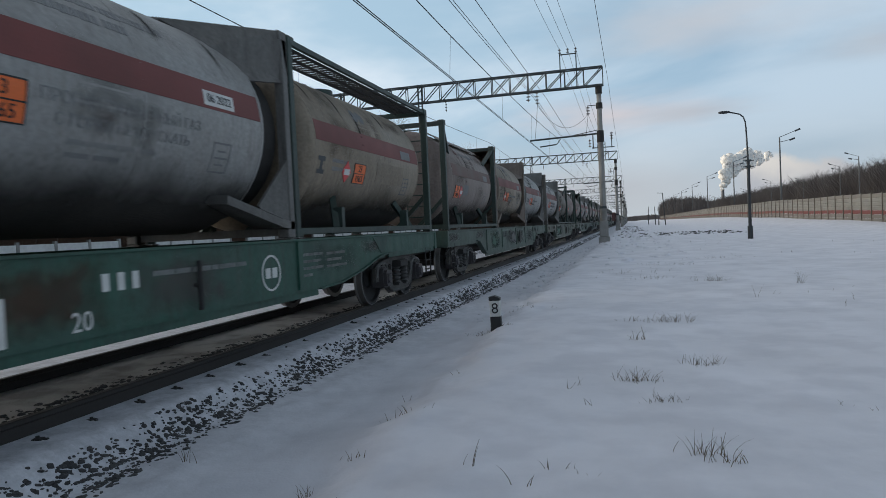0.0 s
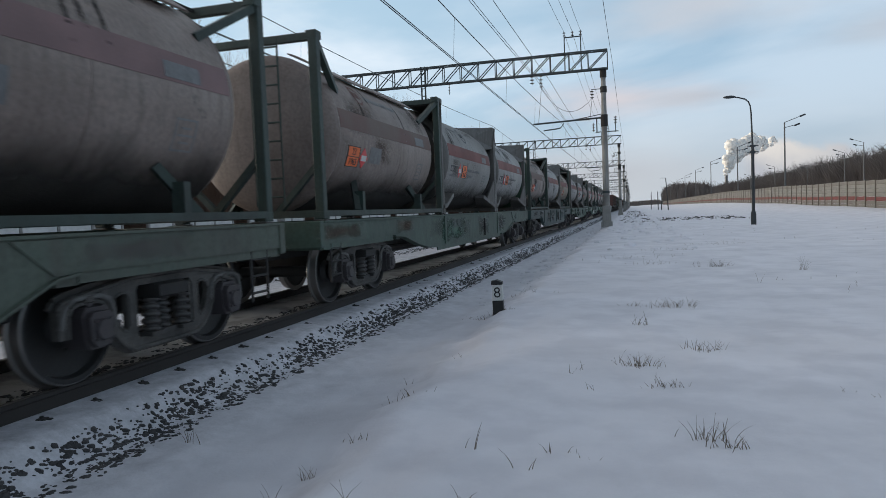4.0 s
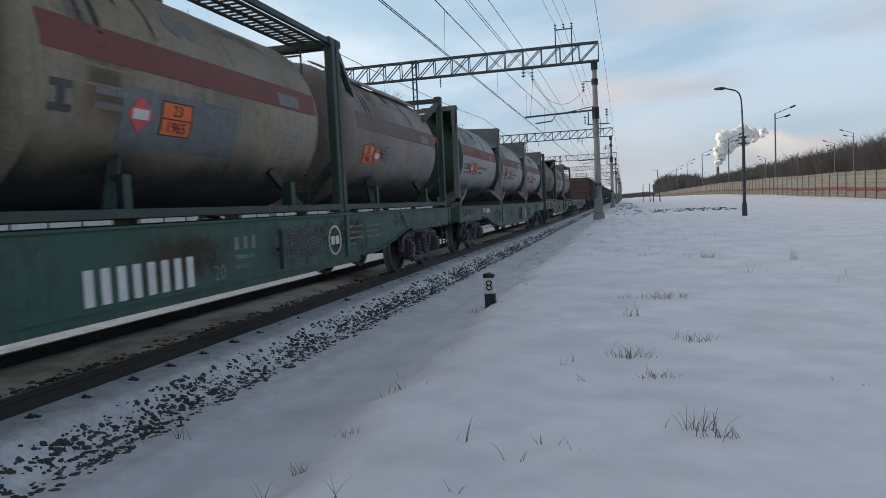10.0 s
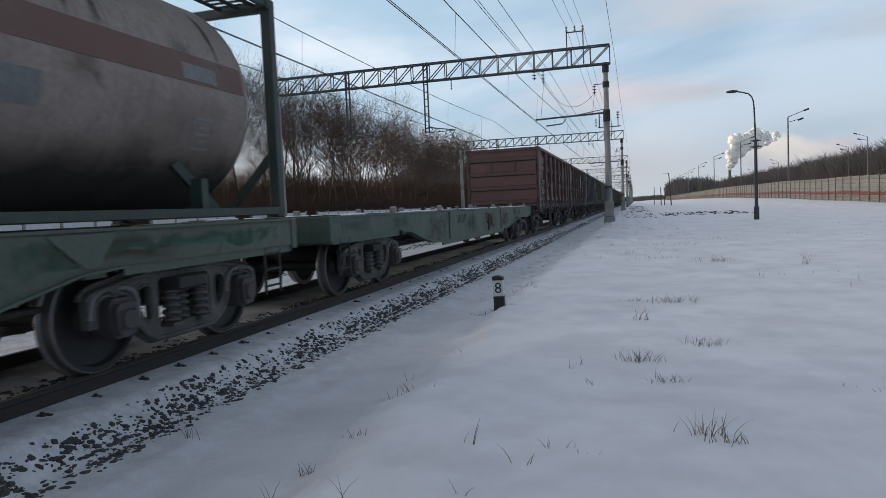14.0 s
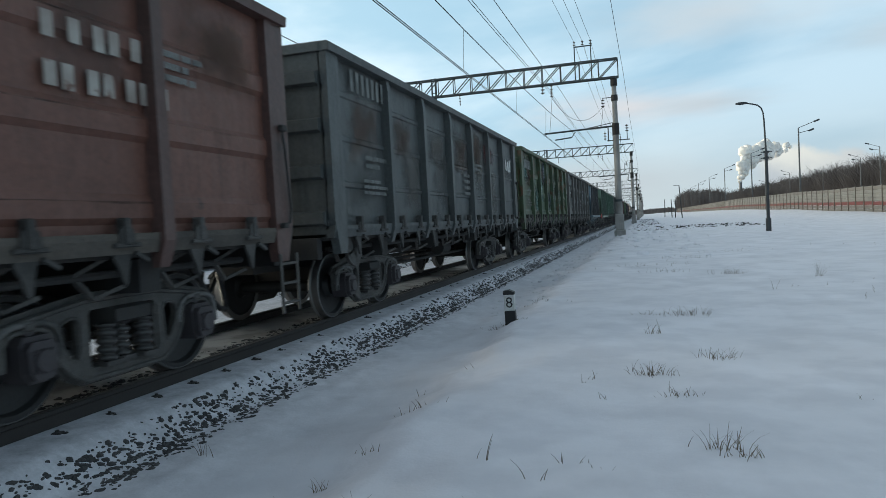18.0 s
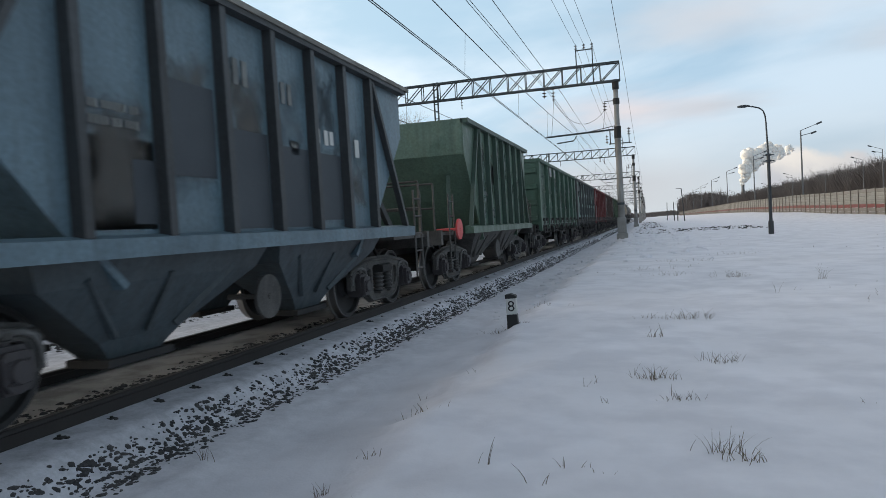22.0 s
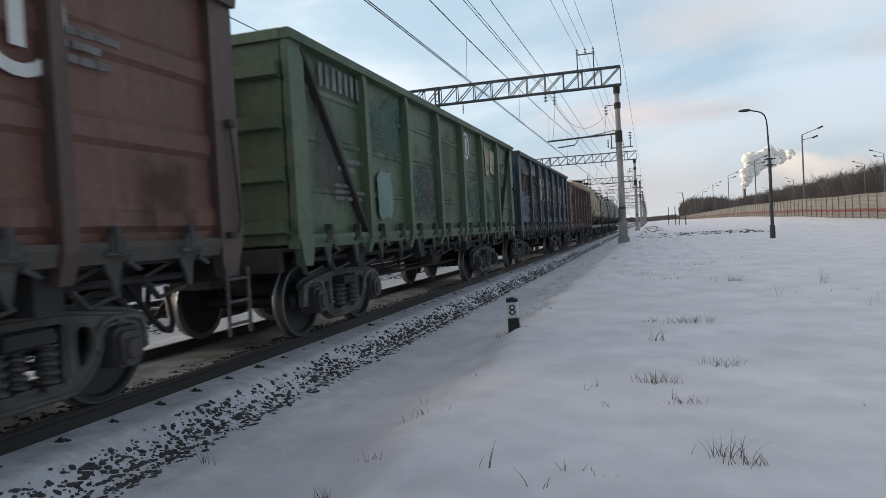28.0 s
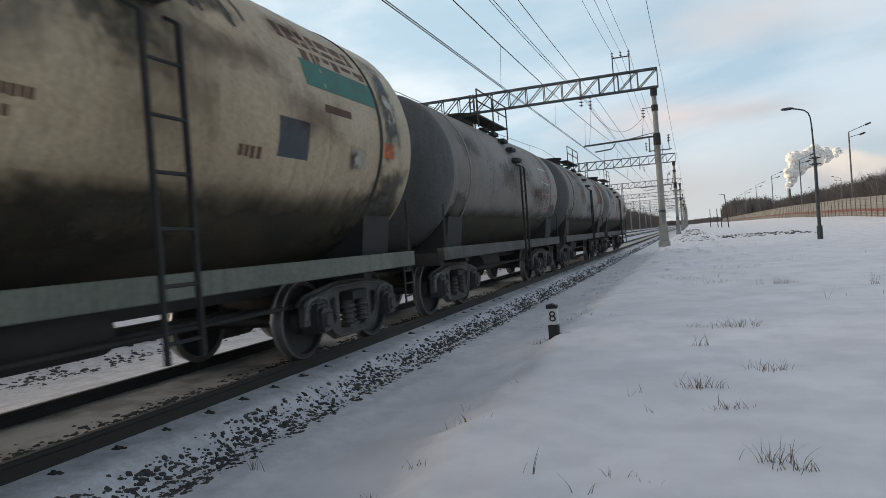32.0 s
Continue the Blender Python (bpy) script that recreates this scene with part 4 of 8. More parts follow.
def build_grass():
    L1 = "tuft of dry brown grass sticking out of the snow"
    for k, (x, y, n, s, h) in enumerate(((0.0, 6.75, 44, 0.10, 0.17), (0.55, 10.85, 60, 0.16, 0.17), (0.40, 4.66, 26, 0.08, 0.21), (0.56, 4.52, 20, 0.07, 0.13),
                                         (1.92, 17.5, 50, 0.2, 0.2), (0.67, 7.55, 34, 0.12, 0.16), (0.22, 6.02, 30, 0.09, 0.12), (0.08, 9.15, 16, 0.06, 0.2),
                                         (-0.02, 10.9, 18, 0.12, 0.12), (3.6, 16.5, 12, 0.05, 0.4), (0.35, 18.5, 30, 0.35, 0.16), (1.15, 24, 40, 0.5, 0.16),
                                         (-2.05, 4.5, 12, 0.05, 0.10), (-2.14, 3.92, 14, 0.03, 0.12), (-2.03, 5.5, 14, 0.10, 0.10), (-3.35, 4.3, 8, 0.04, 0.14),
                                         (-2.33, 10.4, 30, 0.13, 0.11), (-1.98, 10.45, 26, 0.07, 0.07), (-1.95, 12.6, 20, 0.2, 0.1), (-0.3, 21, 30, 0.5, 0.15), (3.0, 27, 40, 0.6, 0.18))):
        grass("grass_tuft", x, y, n, s, h, 40 + k, L1)
    rnd = random.Random(3)
    for k, (x, y, h) in enumerate(((-1.08, 4.25, 0.22), (-0.68, 4.0, 0.20), (-0.55, 4.3, 0.1), (-0.45, 4.3, 0.1), (-0.3, 4.2, 0.06), (-0.95, 3.5, 0.14), (-0.38, 5.8, 0.14), (-0.55, 6.5, 0.12),
                                   (-0.18, 6.9, 0.2), (-0.6, 6.35, 0.1), (-2.2, 3.5, 0.2), (-1.6, 3.3, 0.2), (-1.95, 7.2, 0.1), (-2.25, 6.3, 0.1), (1.6, 6.0, 0.08), (2.3, 14, 0.3), (1.8, 5.9, 0.06))):
        grass("grass_stalk", x, y, 3, 0.035, h, 90 + k, "single dry grass stalk bent over the snow")
    # weeds scattered thinly over the far snow
    rnd = random.Random(12)
    vs, fs = [], []
    for _ in range(420):
        y = 12 + 90 * rnd.random() ** 1.2
        x = rnd.uniform(-1.4, 14) if rnd.random() < 0.7 else rnd.uniform(-1.6, 4)
        if noise.noise((x * 0.3, y * 0.12, 1)) < 0.05:
            continue
        z, h, w = ground_z(x, y), rnd.uniform(0.03, 0.11), 0.005
        a = rnd.uniform(-0.05, 0.05)
        k = len(vs)
        vs += [(x - w, y, z - 0.01), (x + w, y, z - 0.01), (x, y + w, z - 0.01), (x + a, y, z + h)]
        fs += [(k, k + 1, k + 3), (k + 1, k + 2, k + 3), (k + 2, k, k + 3)]
    me = bpy.data.meshes.new("scattered_weeds")
    me.from_pydata(vs, [], fs)
    me.materials.append(STRAW)
    tagged(new("scattered_weeds", me), "thin dry weeds scattered over the snow", "weeds", kind="stuff")
    # earth clods along the trail
    me = rocks(230, (2.6, 10.5), (66, 82), lambda x, y: ground_z(x, y), 0.12, 31)
    tagged(new("earth_clods", me), "dark clods of earth strewn over the snow", "earth clods", kind="stuff")
    me = rocks(260, (-1.1, 2.0), (62, 190), lambda x, y: ground_z(x, y), 0.15, 32)
    tagged(new("earth_clods", me), "dark clods along the trodden path beside the line", "earth clods", kind="stuff")
    me = rocks(420, (-1.6, 2.6), (24, 190), lambda x, y: ground_z(x, y), 0.17, 33, 1.0, SNOW)
    tagged(new("snow_lumps", me), "trodden lumps of snow along the path beside the line", "snow lumps", kind="stuff")
    me = rocks(520, (-3.1, -2.1), (12, 56), lambda x, y: ground_z(x, y) - 0.01, 0.075, 34, 1.2, SNOW)
    tagged(new("snow_lumps", me), "small lumps of snow along the foot of the bank", "snow lumps", kind="stuff")


# ---- trees, distance ----
BARK = material("dark_bark", (0.088, 0.062, 0.05), 0.9, grain=0.7, second=(0.14, 0.10, 0.08), scale=8)
TWIG = material("brown_twigs", (0.115, 0.072, 0.052), 0.9, grain=0.5)
# paler than the near bark: haze of the distance put into the colour
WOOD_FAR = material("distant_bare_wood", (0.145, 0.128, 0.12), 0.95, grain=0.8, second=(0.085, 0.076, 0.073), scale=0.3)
HAZE_WALL = material("pale_plaster", (0.27, 0.25, 0.235), 0.85, grain=0.5)
PANE = material("dark_window_pane", (0.03, 0.035, 0.04), 0.2)


def tree_meshes(seed, height):
    rnd = random.Random(seed)
    V = {0: ([], []), 1: ([], [])}

    def limb(p, q, r0, r1, n, which):
        vs, fs = V[which]
        d = (q - p)
        if d.length < 1e-4:
            return
        m = d.to_track_quat("Z", "Y").to_matrix()
        k = len(vs)
        for c, r in ((p, r0), (q, r1)):
            for i in range(n):
                a = 2 * math.pi * i / n
                vs.append(tuple(c + m @ Vector((math.cos(a) * r, math.sin(a) * r, 0))))
        for i in range(n):
            fs.append((k + i, k + (i + 1) % n, k + n + (i + 1) % n, k + n + i))

    def grow(p, way, length, r, depth):
        seg = 3 if depth < 3 else 2
        which = 0 if depth == 0 else 1
        n = 8 if depth == 0 else 5 if depth < 2 else 3
        for s in range(seg):
            bend = Vector((rnd.uniform(-1, 1), rnd.uniform(-1, 1), rnd.uniform(-0.2, 0.5))) * (0.10 if depth == 0 else 0.24)
            way = (way + bend).normalized()
            q = p + way * (length / seg)
            r1 = r * (0.86 if depth else 0.8)
            limb(p, q, r, r1, n, which)
            if depth < 5 and not (depth == 0 and s == 0 and rnd.random() < 0.8):
                kids = 1 if depth < 1 else rnd.choice((1, 2)) if depth < 4 else 1
                for _ in range(kids):
                    side = Vector((rnd.uniform(-1, 1), rnd.uniform(-1, 1), rnd.uniform(0.0, 0.7))).normalized()
                    grow(q, (way * 0.45 + side * 1.0).normalized(), length * rnd.uniform(0.5, 0.72), max(r1 * 0.55, 0.006), depth + 1)
            p, r = q, r1
        if depth < 5:
            for _ in range(2):
                side = Vector((rnd.uniform(-1, 1), rnd.uniform(-1, 1), rnd.uniform(0.2, 1))).normalized()
                grow(p, (way * 0.9 + side * 0.6).normalized(), length * 0.62, max(r * 0.75, 0.006), depth + 1)

    grow(Vector((0, 0, -0.3)), Vector((rnd.uniform(-.12, .12), rnd.uniform(-.12, .12), 1)), height * 0.42, 0.2, 0)
    out = []
    for w, (name, mat) in enumerate((("trunk", BARK), ("crown", BARK))):
        me = bpy.data.meshes.new(name)
        me.from_pydata(*[V[w][0], [], V[w][1]])
        me.materials.append(mat)
        out.append(me)
    return out


def build_trees():
    kinds = [tree_meshes(100 + i, 15.5 + 1.0 * (i % 3)) for i in range(6)]
    rnd = random.Random(77)
    spots = []
    # row extended south of y 18, out of view, to shade off the low sun
    y = -34.0
    while y < 165:
        spots.append((-37 + rnd.uniform(-2.5, 2.0), y))
        if rnd.random() < 0.6:
            spots.append((-45 + rnd.uniform(-3, 3), y + rnd.uniform(0, 3)))
        y += rnd.uniform(2.8, 5.2)
    for k, (x, y) in enumerate(spots):
        s = rnd.uniform(0.8, 1.12)
        t = thing("bare_tree", "tall leafless tree with dark branches behind the tracks", "tree", "bare trees")
        for me in kinds[k % 6]:
            place("trunk" if me.name.startswith("trunk") else "crown", me, t)
        t.matrix_basis = Matrix.Translation((x, y, ground_z(x, y))) @ Matrix.Rotation(rnd.uniform(0, 6.28), 4, "Z") @ Matrix.Diagonal((s, s, s, 1))

    def thicket(name, count, xf, yr, hr, seed, mat, label, w=0.02, kids=3, power=1.0):
        rnd = random.Random(seed)
        vs, fs = [], []

        def spike(p, q, r):
            k = len(vs)
            vs.extend([(p.x - r, p.y, p.z), (p.x + r, p.y, p.z), (p.x, p.y + r, p.z), tuple(q)])
            fs.extend([(k, k + 1, k + 3), (k + 1, k + 2, k + 3), (k + 2, k, k + 3)])
        for _ in range(count):
            y = yr[0] + (yr[1] - yr[0]) * rnd.random() ** power
            x = xf(rnd, y)
            z = ground_z(x, y) if abs(x) < 60 else lerp(x, PROFILE)
            h = rnd.uniform(*hr)
            p = Vector((x, y, z - 0.2))
            q = p + Vector((rnd.uniform(-.12, .12) * h, rnd.uniform(-.12, .12) * h, h * 0.92))
            spike(p, q, w * h ** 0.5)
            for _ in range(kids):
                u = rnd.uniform(0.3, 0.85)
                a = p.lerp(q, u)
                top = p + Vector((rnd.uniform(-.3, .3) * h, rnd.uniform(-.3, .3) * h, h * rnd.uniform(0.8, 1.02)))
                b = a.lerp(top, rnd.uniform(0.6, 1.0))
                spike(a, b, w * 0.6 * h ** 0.5)
        me = bpy.data.meshes.new(name)
        me.from_pydata(vs, [], fs)
        me.materials.append(mat)
        return tagged(new(name, me), label, "woodland" if hr[1] > 6 else "bushes", kind="stuff")
    thicket("bushes", 9000, lambda r, y: r.uniform(-37, -32.5), (12, 170), (1.6, 4.4), 5, TWIG, "dense brown leafless bushes below the trees", 0.012, 5)
    thicket("bushes", 9000, lambda r, y: r.uniform(-48, -36), (12, 170), (3, 8.5), 6, TWIG, "tall brown leafless saplings among the trees", 0.014, 6)
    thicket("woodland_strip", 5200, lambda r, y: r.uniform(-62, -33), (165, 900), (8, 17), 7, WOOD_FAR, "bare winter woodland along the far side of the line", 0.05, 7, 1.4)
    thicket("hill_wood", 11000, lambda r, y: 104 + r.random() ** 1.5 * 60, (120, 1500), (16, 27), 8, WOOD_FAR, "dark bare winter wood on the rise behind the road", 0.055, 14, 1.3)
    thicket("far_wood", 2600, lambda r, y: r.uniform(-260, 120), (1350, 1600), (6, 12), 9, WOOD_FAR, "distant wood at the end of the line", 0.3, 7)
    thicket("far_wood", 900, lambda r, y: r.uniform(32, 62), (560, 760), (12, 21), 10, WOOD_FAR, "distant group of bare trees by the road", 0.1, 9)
    # rise that carries the wood
    vs = [(112, 60, -1), (112, 1700, -1), (150, 60, 9), (150, 1700, 11), (260, 60, 15), (260, 1700, 15)]
    me = bpy.data.meshes.new("wooded_rise")
    me.from_pydata(vs, [], [(0, 1, 3, 2), (2, 3, 5, 4)])
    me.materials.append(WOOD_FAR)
    tagged(new("wooded_rise", me), "dark rise of ground under the winter wood", "hillside", kind="structure")


def build_far_things():
    b = thing("apartment_building", "pale five-storey apartment building behind the bare trees", "building", m=pose(-118, 128, 0.5, 0, 0, 8))
    bm = B()
    box(bm, -6, 6, -42, 42, 0, 14.2)
    part("wall", bm, HAZE_WALL, b)
    bm = B()
    box(bm, -6.4, 6.4, -42.4, 42.4, 14.2, 14.7)
    part("roof", bm, F_POST, b)
    bm = B()
    box(bm, -0.02, 0.04, -0.75, 0.75, 0, 1.5)
    pane = mesh_of("window", bm, PANE)
    for st in range(5):
        for k in range(22):
            place("window", pane, b, pose(6.0, -39.9 + 3.8 * k, 0.9 + 2.75 * st))
    h = thing("small_house", "small grey track-side house with a low roof", "house", m=pose(-47, 42, 0.4))
    bm = B()
    box(bm, -3, 3, -3, 3, 0, 3.6)
    part("wall", bm, HAZE_WALL, h)
    bm = B()
    slab(bm, [(-3.4, 3.6), (3.4, 3.6), (0, 5.2)], -3.4, 3.4, "y")
    part("roof", bm, F_POST, h)
    f = thing("concrete_fence", "low whitish concrete fence in front of the bushes", "fence", kind="structure")
    bm = B()
    box(bm, -0.05, 0.05, 0.1, 2.4, 0.1, 1.45)
    pan = mesh_of("panel", bm, WHITE)
    bm = B()
    box(bm, -0.09, 0.09, -0.09, 0.09, 0, 1.6)
    pst = mesh_of("post", bm, CONCRETE)
    for k in range(40):
        y = 16 + 2.5 * k
        if k % 5 != 3:
            place("panel", pan, f, pose(-31.9, y, ground_z(-31.9, y)))
        place("post", pst, f, pose(-31.9, y, ground_z(-31.9, y)))
    # far chimney and its steam
    c = thing("power_station_chimney", "distant grey power station chimney", "chimney", m=pose(188, 1488, 0))
    bm = B()
    tube(bm, (0, 0, 0), (0, 0, 55), 4.2, 12, 2.8)
    part("chimney_shaft", bm, POLE_GREY, c)


def steam_material(name):
    """Dense vapour: half of the light that falls on a billow goes on through it."""
    m = bpy.data.materials.new(name)
    m.use_nodes = True
    nt = m.node_tree
    nt.nodes.clear()
    N, L = nt.nodes.new, nt.links.new
    out, near, far, mix = N("ShaderNodeOutputMaterial"), N("ShaderNodeBsdfDiffuse"), N("ShaderNodeBsdfTranslucent"), N("ShaderNodeMixShader")
    # warmth of the low sun tinted into the white vapour
    near.inputs["Color"].default_value = far.inputs["Color"].default_value = (0.98, 0.955, 0.91, 1)
    mix.inputs[0].default_value = 0.28
    L(near.outputs[0], mix.inputs[1])
    L(far.outputs[0], mix.inputs[2])
    L(mix.outputs[0], out.inputs[0])
    return m


STEAM = steam_material("white_steam")


def build_steam():
    s = thing("steam_plume", "white sunlit steam plume rising from a distant chimney", "steam", m=pose(188, 1488, 52))
    rnd = random.Random(8)
    # degrees east of the line, degrees up, radius, puffs
    path = [(7.20, 2.1, 4, 7), (7.28, 2.45, 6, 9), (7.40, 2.8, 8, 11), (7.56, 3.2, 11, 14), (7.74, 3.65, 13, 16), (7.95, 4.0, 15, 20), (8.3, 4.3, 16, 22),
            (8.75, 4.45, 15, 20), (9.3, 4.5, 13, 18), (9.9, 4.5, 11, 14), (10.5, 4.5, 8, 9)]
    for k, (az, el, r, n) in enumerate(path):
        for j in range(n):
            a, e = az + rnd.gauss(0, 0.017 * r), el + rnd.gauss(0, 0.015 * r)
            q = r * rnd.uniform(0.3, 0.8)
            R = 1500 + 60 * (a - 7.2)
            at = Vector((R * math.sin(radians(a)), R * math.cos(radians(a)), R * math.tan(radians(e)))) - Vector((188, 1488, 52))
            bm = B()
            for v in bmesh.ops.create_icosphere(bm, subdivisions=3, radius=1)["verts"]:
                d = 1 + 0.30 * noise.noise(v.co * 1.7 + Vector((k, j, 0))) + 0.22 * noise.noise(v.co * 4.2 + Vector((j, k, 3)))
                v.co = at + v.co * d * q
            part("steam_puff", bm, STEAM, s, soft=180)


build_tracks()
for gy in GANTRY_Y[1:]:
    build_gantry(gy, gy < 150)
build_wires()
build_barrier()
build_lamps()
build_marker()
build_grass()
build_trees()
build_far_things()
build_steam()


# ---- the train ----
RUN = (11.418, 0.01809)     # metres = 11.418 t + 0.01809 t^2
MOVING, WHEELS = [], []


def run(t):
    return RUN[0] * t + RUN[1] * t * t


def riding(ob, u):
    """A thing that travels with the train; u: its place along the line when the clip starts."""
    MOVING.append((ob, u))
    ob.matrix_basis = Matrix.Translation((TRACK, u, 0))
    return ob


def patch(bm, y0, y1, a0, a1, r, t=0.004, n=6, cz=0.0):
    """A thin shell laid on a lying cylinder, between two angles in degrees above the horizontal."""
    rows = []
    for i in range(n + 1):
        a = radians(a0 + (a1 - a0) * i / n)
        rows.append([bm.verts.new((q * math.cos(a), y, cz + q * math.sin(a))) for y, q in ((y0, r - 0.01), (y0, r + t), (y1, r + t), (y1, r - 0.01))])
    for p, q in zip(rows, rows[1:]):
        for i in range(3):
            bm.faces.new((p[i], q[i], q[i + 1], p[i + 1]))
    bm.faces.new(rows[0])
    bm.faces.new(rows[-1])
    return bm


def wrapped(text, size, r, deg, cz):
    """Writing bent round a lying cylinder."""
    me = letters(text, size)
    for v in me.vertices:
        a = radians(deg) + v.co.z / r
        q = r + 0.003 + v.co.x
        v.co = Vector((q * math.cos(a), v.co.y, cz + q * math.sin(a)))
    return me


def wrap_bars(parent, lines, y0, r, deg, h, gap, cz, mat, seed=1, name="text_line"):
    """Rows of writing too small to read."""
    rnd = random.Random(seed)
    for k, w in enumerate(lines):
        bm = B()
        y = y0
        while y < y0 + w:
            ln = min(rnd.uniform(0.12, 0.4), y0 + w - y)
            a = deg - math.degrees(k * (h + gap) / r)
            q = y
            while q < y + ln:
                patch(bm, q, q + h * .5, a - math.degrees(h * rnd.uniform(.85, 1) / r), a, r, 0.003, 1, cz)
                q += h * .74
            y += ln + 0.05
        part(name, bm, mat, parent)["kind"] = "stuff"


def flat_bars(parent, x, y0, z0, lines, h, gap, mat, seed=1, name="text_line", word=(0.08, 0.3)):
    rnd = random.Random(seed)
    for k, w in enumerate(lines):
        bm = B()
        y = y0
        while y < y0 + w - 0.02:
            ln = min(rnd.uniform(*word), y0 + w - y)
            z = z0 - k * (h + gap)
            q = y
            while q < y + ln:
                box(bm, x - 0.004, x + 0.004, q, q + h * .5, z - h * rnd.uniform(.85, 1), z)
                q += h * .74
            y = q + h * .4
        part(name, bm, mat, parent)["kind"] = "stuff"


def numeral_bars(parent, x, y0, z0, n, h, mat, name="number_bar"):
    """A wagon's running number, as one bar for each figure."""
    for k in range(n):
        bm = B()
        y = y0 + k * h * 0.62
        box(bm, x - .003, x + .004, y, y + h * .33, z0, z0 + h)
        part(name, bm, mat, parent)


# bogie -----------------------------------------------------------------
def side_frame_mesh():
    """Cast frame: a sloping top chord, jaws over the axle boxes, and a lower chord that dips to the spring seat."""
    bm = B()
    half = [(0.0, .85), (.42, .845), (.90, .775), (1.12, .74), (1.20, .71), (1.235, .65), (1.225, .42), (1.15, .42), (1.14, .60), (1.10, .655), (1.04, .68),
            (.83, .68), (.77, .655), (.735, .60), (.725, .50), (.66, .37), (.56, .27), (.44, .205), (0.0, .20)]
    o = half + [(-y, z) for y, z in reversed(half[1:-1])]
    win = [(-.36, .29), (.36, .29), (.40, .34), (.40, .70), (.35, .755), (-.35, .755), (-.40, .70), (-.40, .34)]
    eye = [(.475, .42), (.51, .365), (.57, .40), (.635, .50), (.665, .61), (.64, .685), (.57, .715), (.50, .71), (.47, .66)]
    slab(bm, o, -0.035, 0.035, "x", holes=[win, eye, [(-y, z) for y, z in eye]])
    # rounded lips round the casting
    lips = [half[i:i + 2] for i in range(0, 5)] + [half[i:i + 2] for i in range(7, 18)]
    for s in (-1, 1):
        for a, b in lips:
            tube(bm, (0.035, s * a[0], a[1] - .014 if a[1] > .7 else a[1]), (0.035, s * b[0], b[1] - .014 if b[1] > .7 else b[1]), .022, 6)
            beam(bm, (-0.03, s * a[0], a[1]), (-0.03, s * b[0], b[1]), .03, .09)
        for a, b in zip(eye, eye[1:] + eye[:1]):
            tube(bm, (0.034, s * a[0], a[1]), (0.034, s * b[0], b[1]), .014, 5)
        beam(bm, (0.0, s * .43, .29), (0.0, s * .43, .76), .045, .13)
        # wear plate and lug over the box
        box(bm, .02, .075, s * .935 - .05, s * .935 + .05, .68, .745, .012)
    return smooth(mesh_of("side_frame", bm, IRON), 35)


def jaw_lip_mesh():
    """The worn, dusty edge of the jaw over an axle box, paled by painted sky reflection: one bent half-round bar."""
    bm = B()
    edge = [(1.215, .44), (1.205, .60), (1.165, .685), (1.08, .725), (.935, .735), (.80, .725), (.715, .68), (.68, .59), (.665, .50)]
    rings = []
    for i, (y, z) in enumerate(edge):
        a, b = edge[max(i - 1, 0)], edge[min(i + 1, len(edge) - 1)]
        n = math.hypot(b[0] - a[0], b[1] - a[1])
        ny, nz = -(b[1] - a[1]) / n, (b[0] - a[0]) / n
        rings.append([bm.verts.new((.045 + .026 * math.cos(k * math.tau / 8), y + ny * .026 * math.sin(k * math.tau / 8), z + nz * .026 * math.sin(k * math.tau / 8))) for k in range(8)])
    for f, g in zip(rings, rings[1:]):
        for k in range(8):
            bm.faces.new((f[k], g[k], g[(k + 1) % 8], f[(k + 1) % 8]))
    bm.faces.new(rings[0])
    bm.faces.new(rings[-1][::-1])
    bmesh.ops.recalc_face_normals(bm, faces=bm.faces[:])
    return smooth(mesh_of("jaw_lip", bm, WORN_LIT_IRON), 50)


def axle_box_mesh():
    bm = B()
    slab(bm, [(-.15, -.10), (-.09, -.19), (.09, -.19), (.15, -.10), (.165, .12), (.12, .19), (-.12, .19), (-.165, .12)], -.14, .10, "x")
    slab(bm, [(-.135, -.09), (-.08, -.16), (.08, -.16), (.135, -.09), (.145, .10), (.10, .15), (-.10, .15), (-.145, .10)], .10, .165, "x")
    tube(bm, (0.16, 0, -.01), (0.20, 0, -.01), .105, 14, .09)
    for a in range(4):
        t = .785 + a * 1.5708
        tube(bm, (.16, .115 * math.cos(t), .115 * math.sin(t) - .01), (.185, .115 * math.cos(t), .115 * math.sin(t) - .01), .016, 6)
    box(bm, -0.05, 0.05, -0.04, 0.04, 0.18, 0.24, .01)
    return smooth(mesh_of("axle_box", bm, AXLE_BOX), 30)


def spring_mesh():
    bm = B()
    prof = []
    for i in range(28):
        prof.append((0.33 + 0.31 * i / 27, (0.058, 0.080, 0.088, 0.088, 0.080, 0.058)[i % 6]))
    rows = [[bm.verts.new((r * math.cos(k * math.pi / 6), r * math.sin(k * math.pi / 6), z + 0.012 * k / 12)) for k in range(12)] for z, r in prof]
    for p, q in zip(rows, rows[1:]):
        for k in range(12):
            bm.faces.new((p[k], p[(k + 1) % 12], q[(k + 1) % 12], q[k]))
    box(bm, -0.095, 0.095, -0.095, 0.095, 0.31, 0.345)
    return smooth(mesh_of("spring", bm, SPRING), 60)


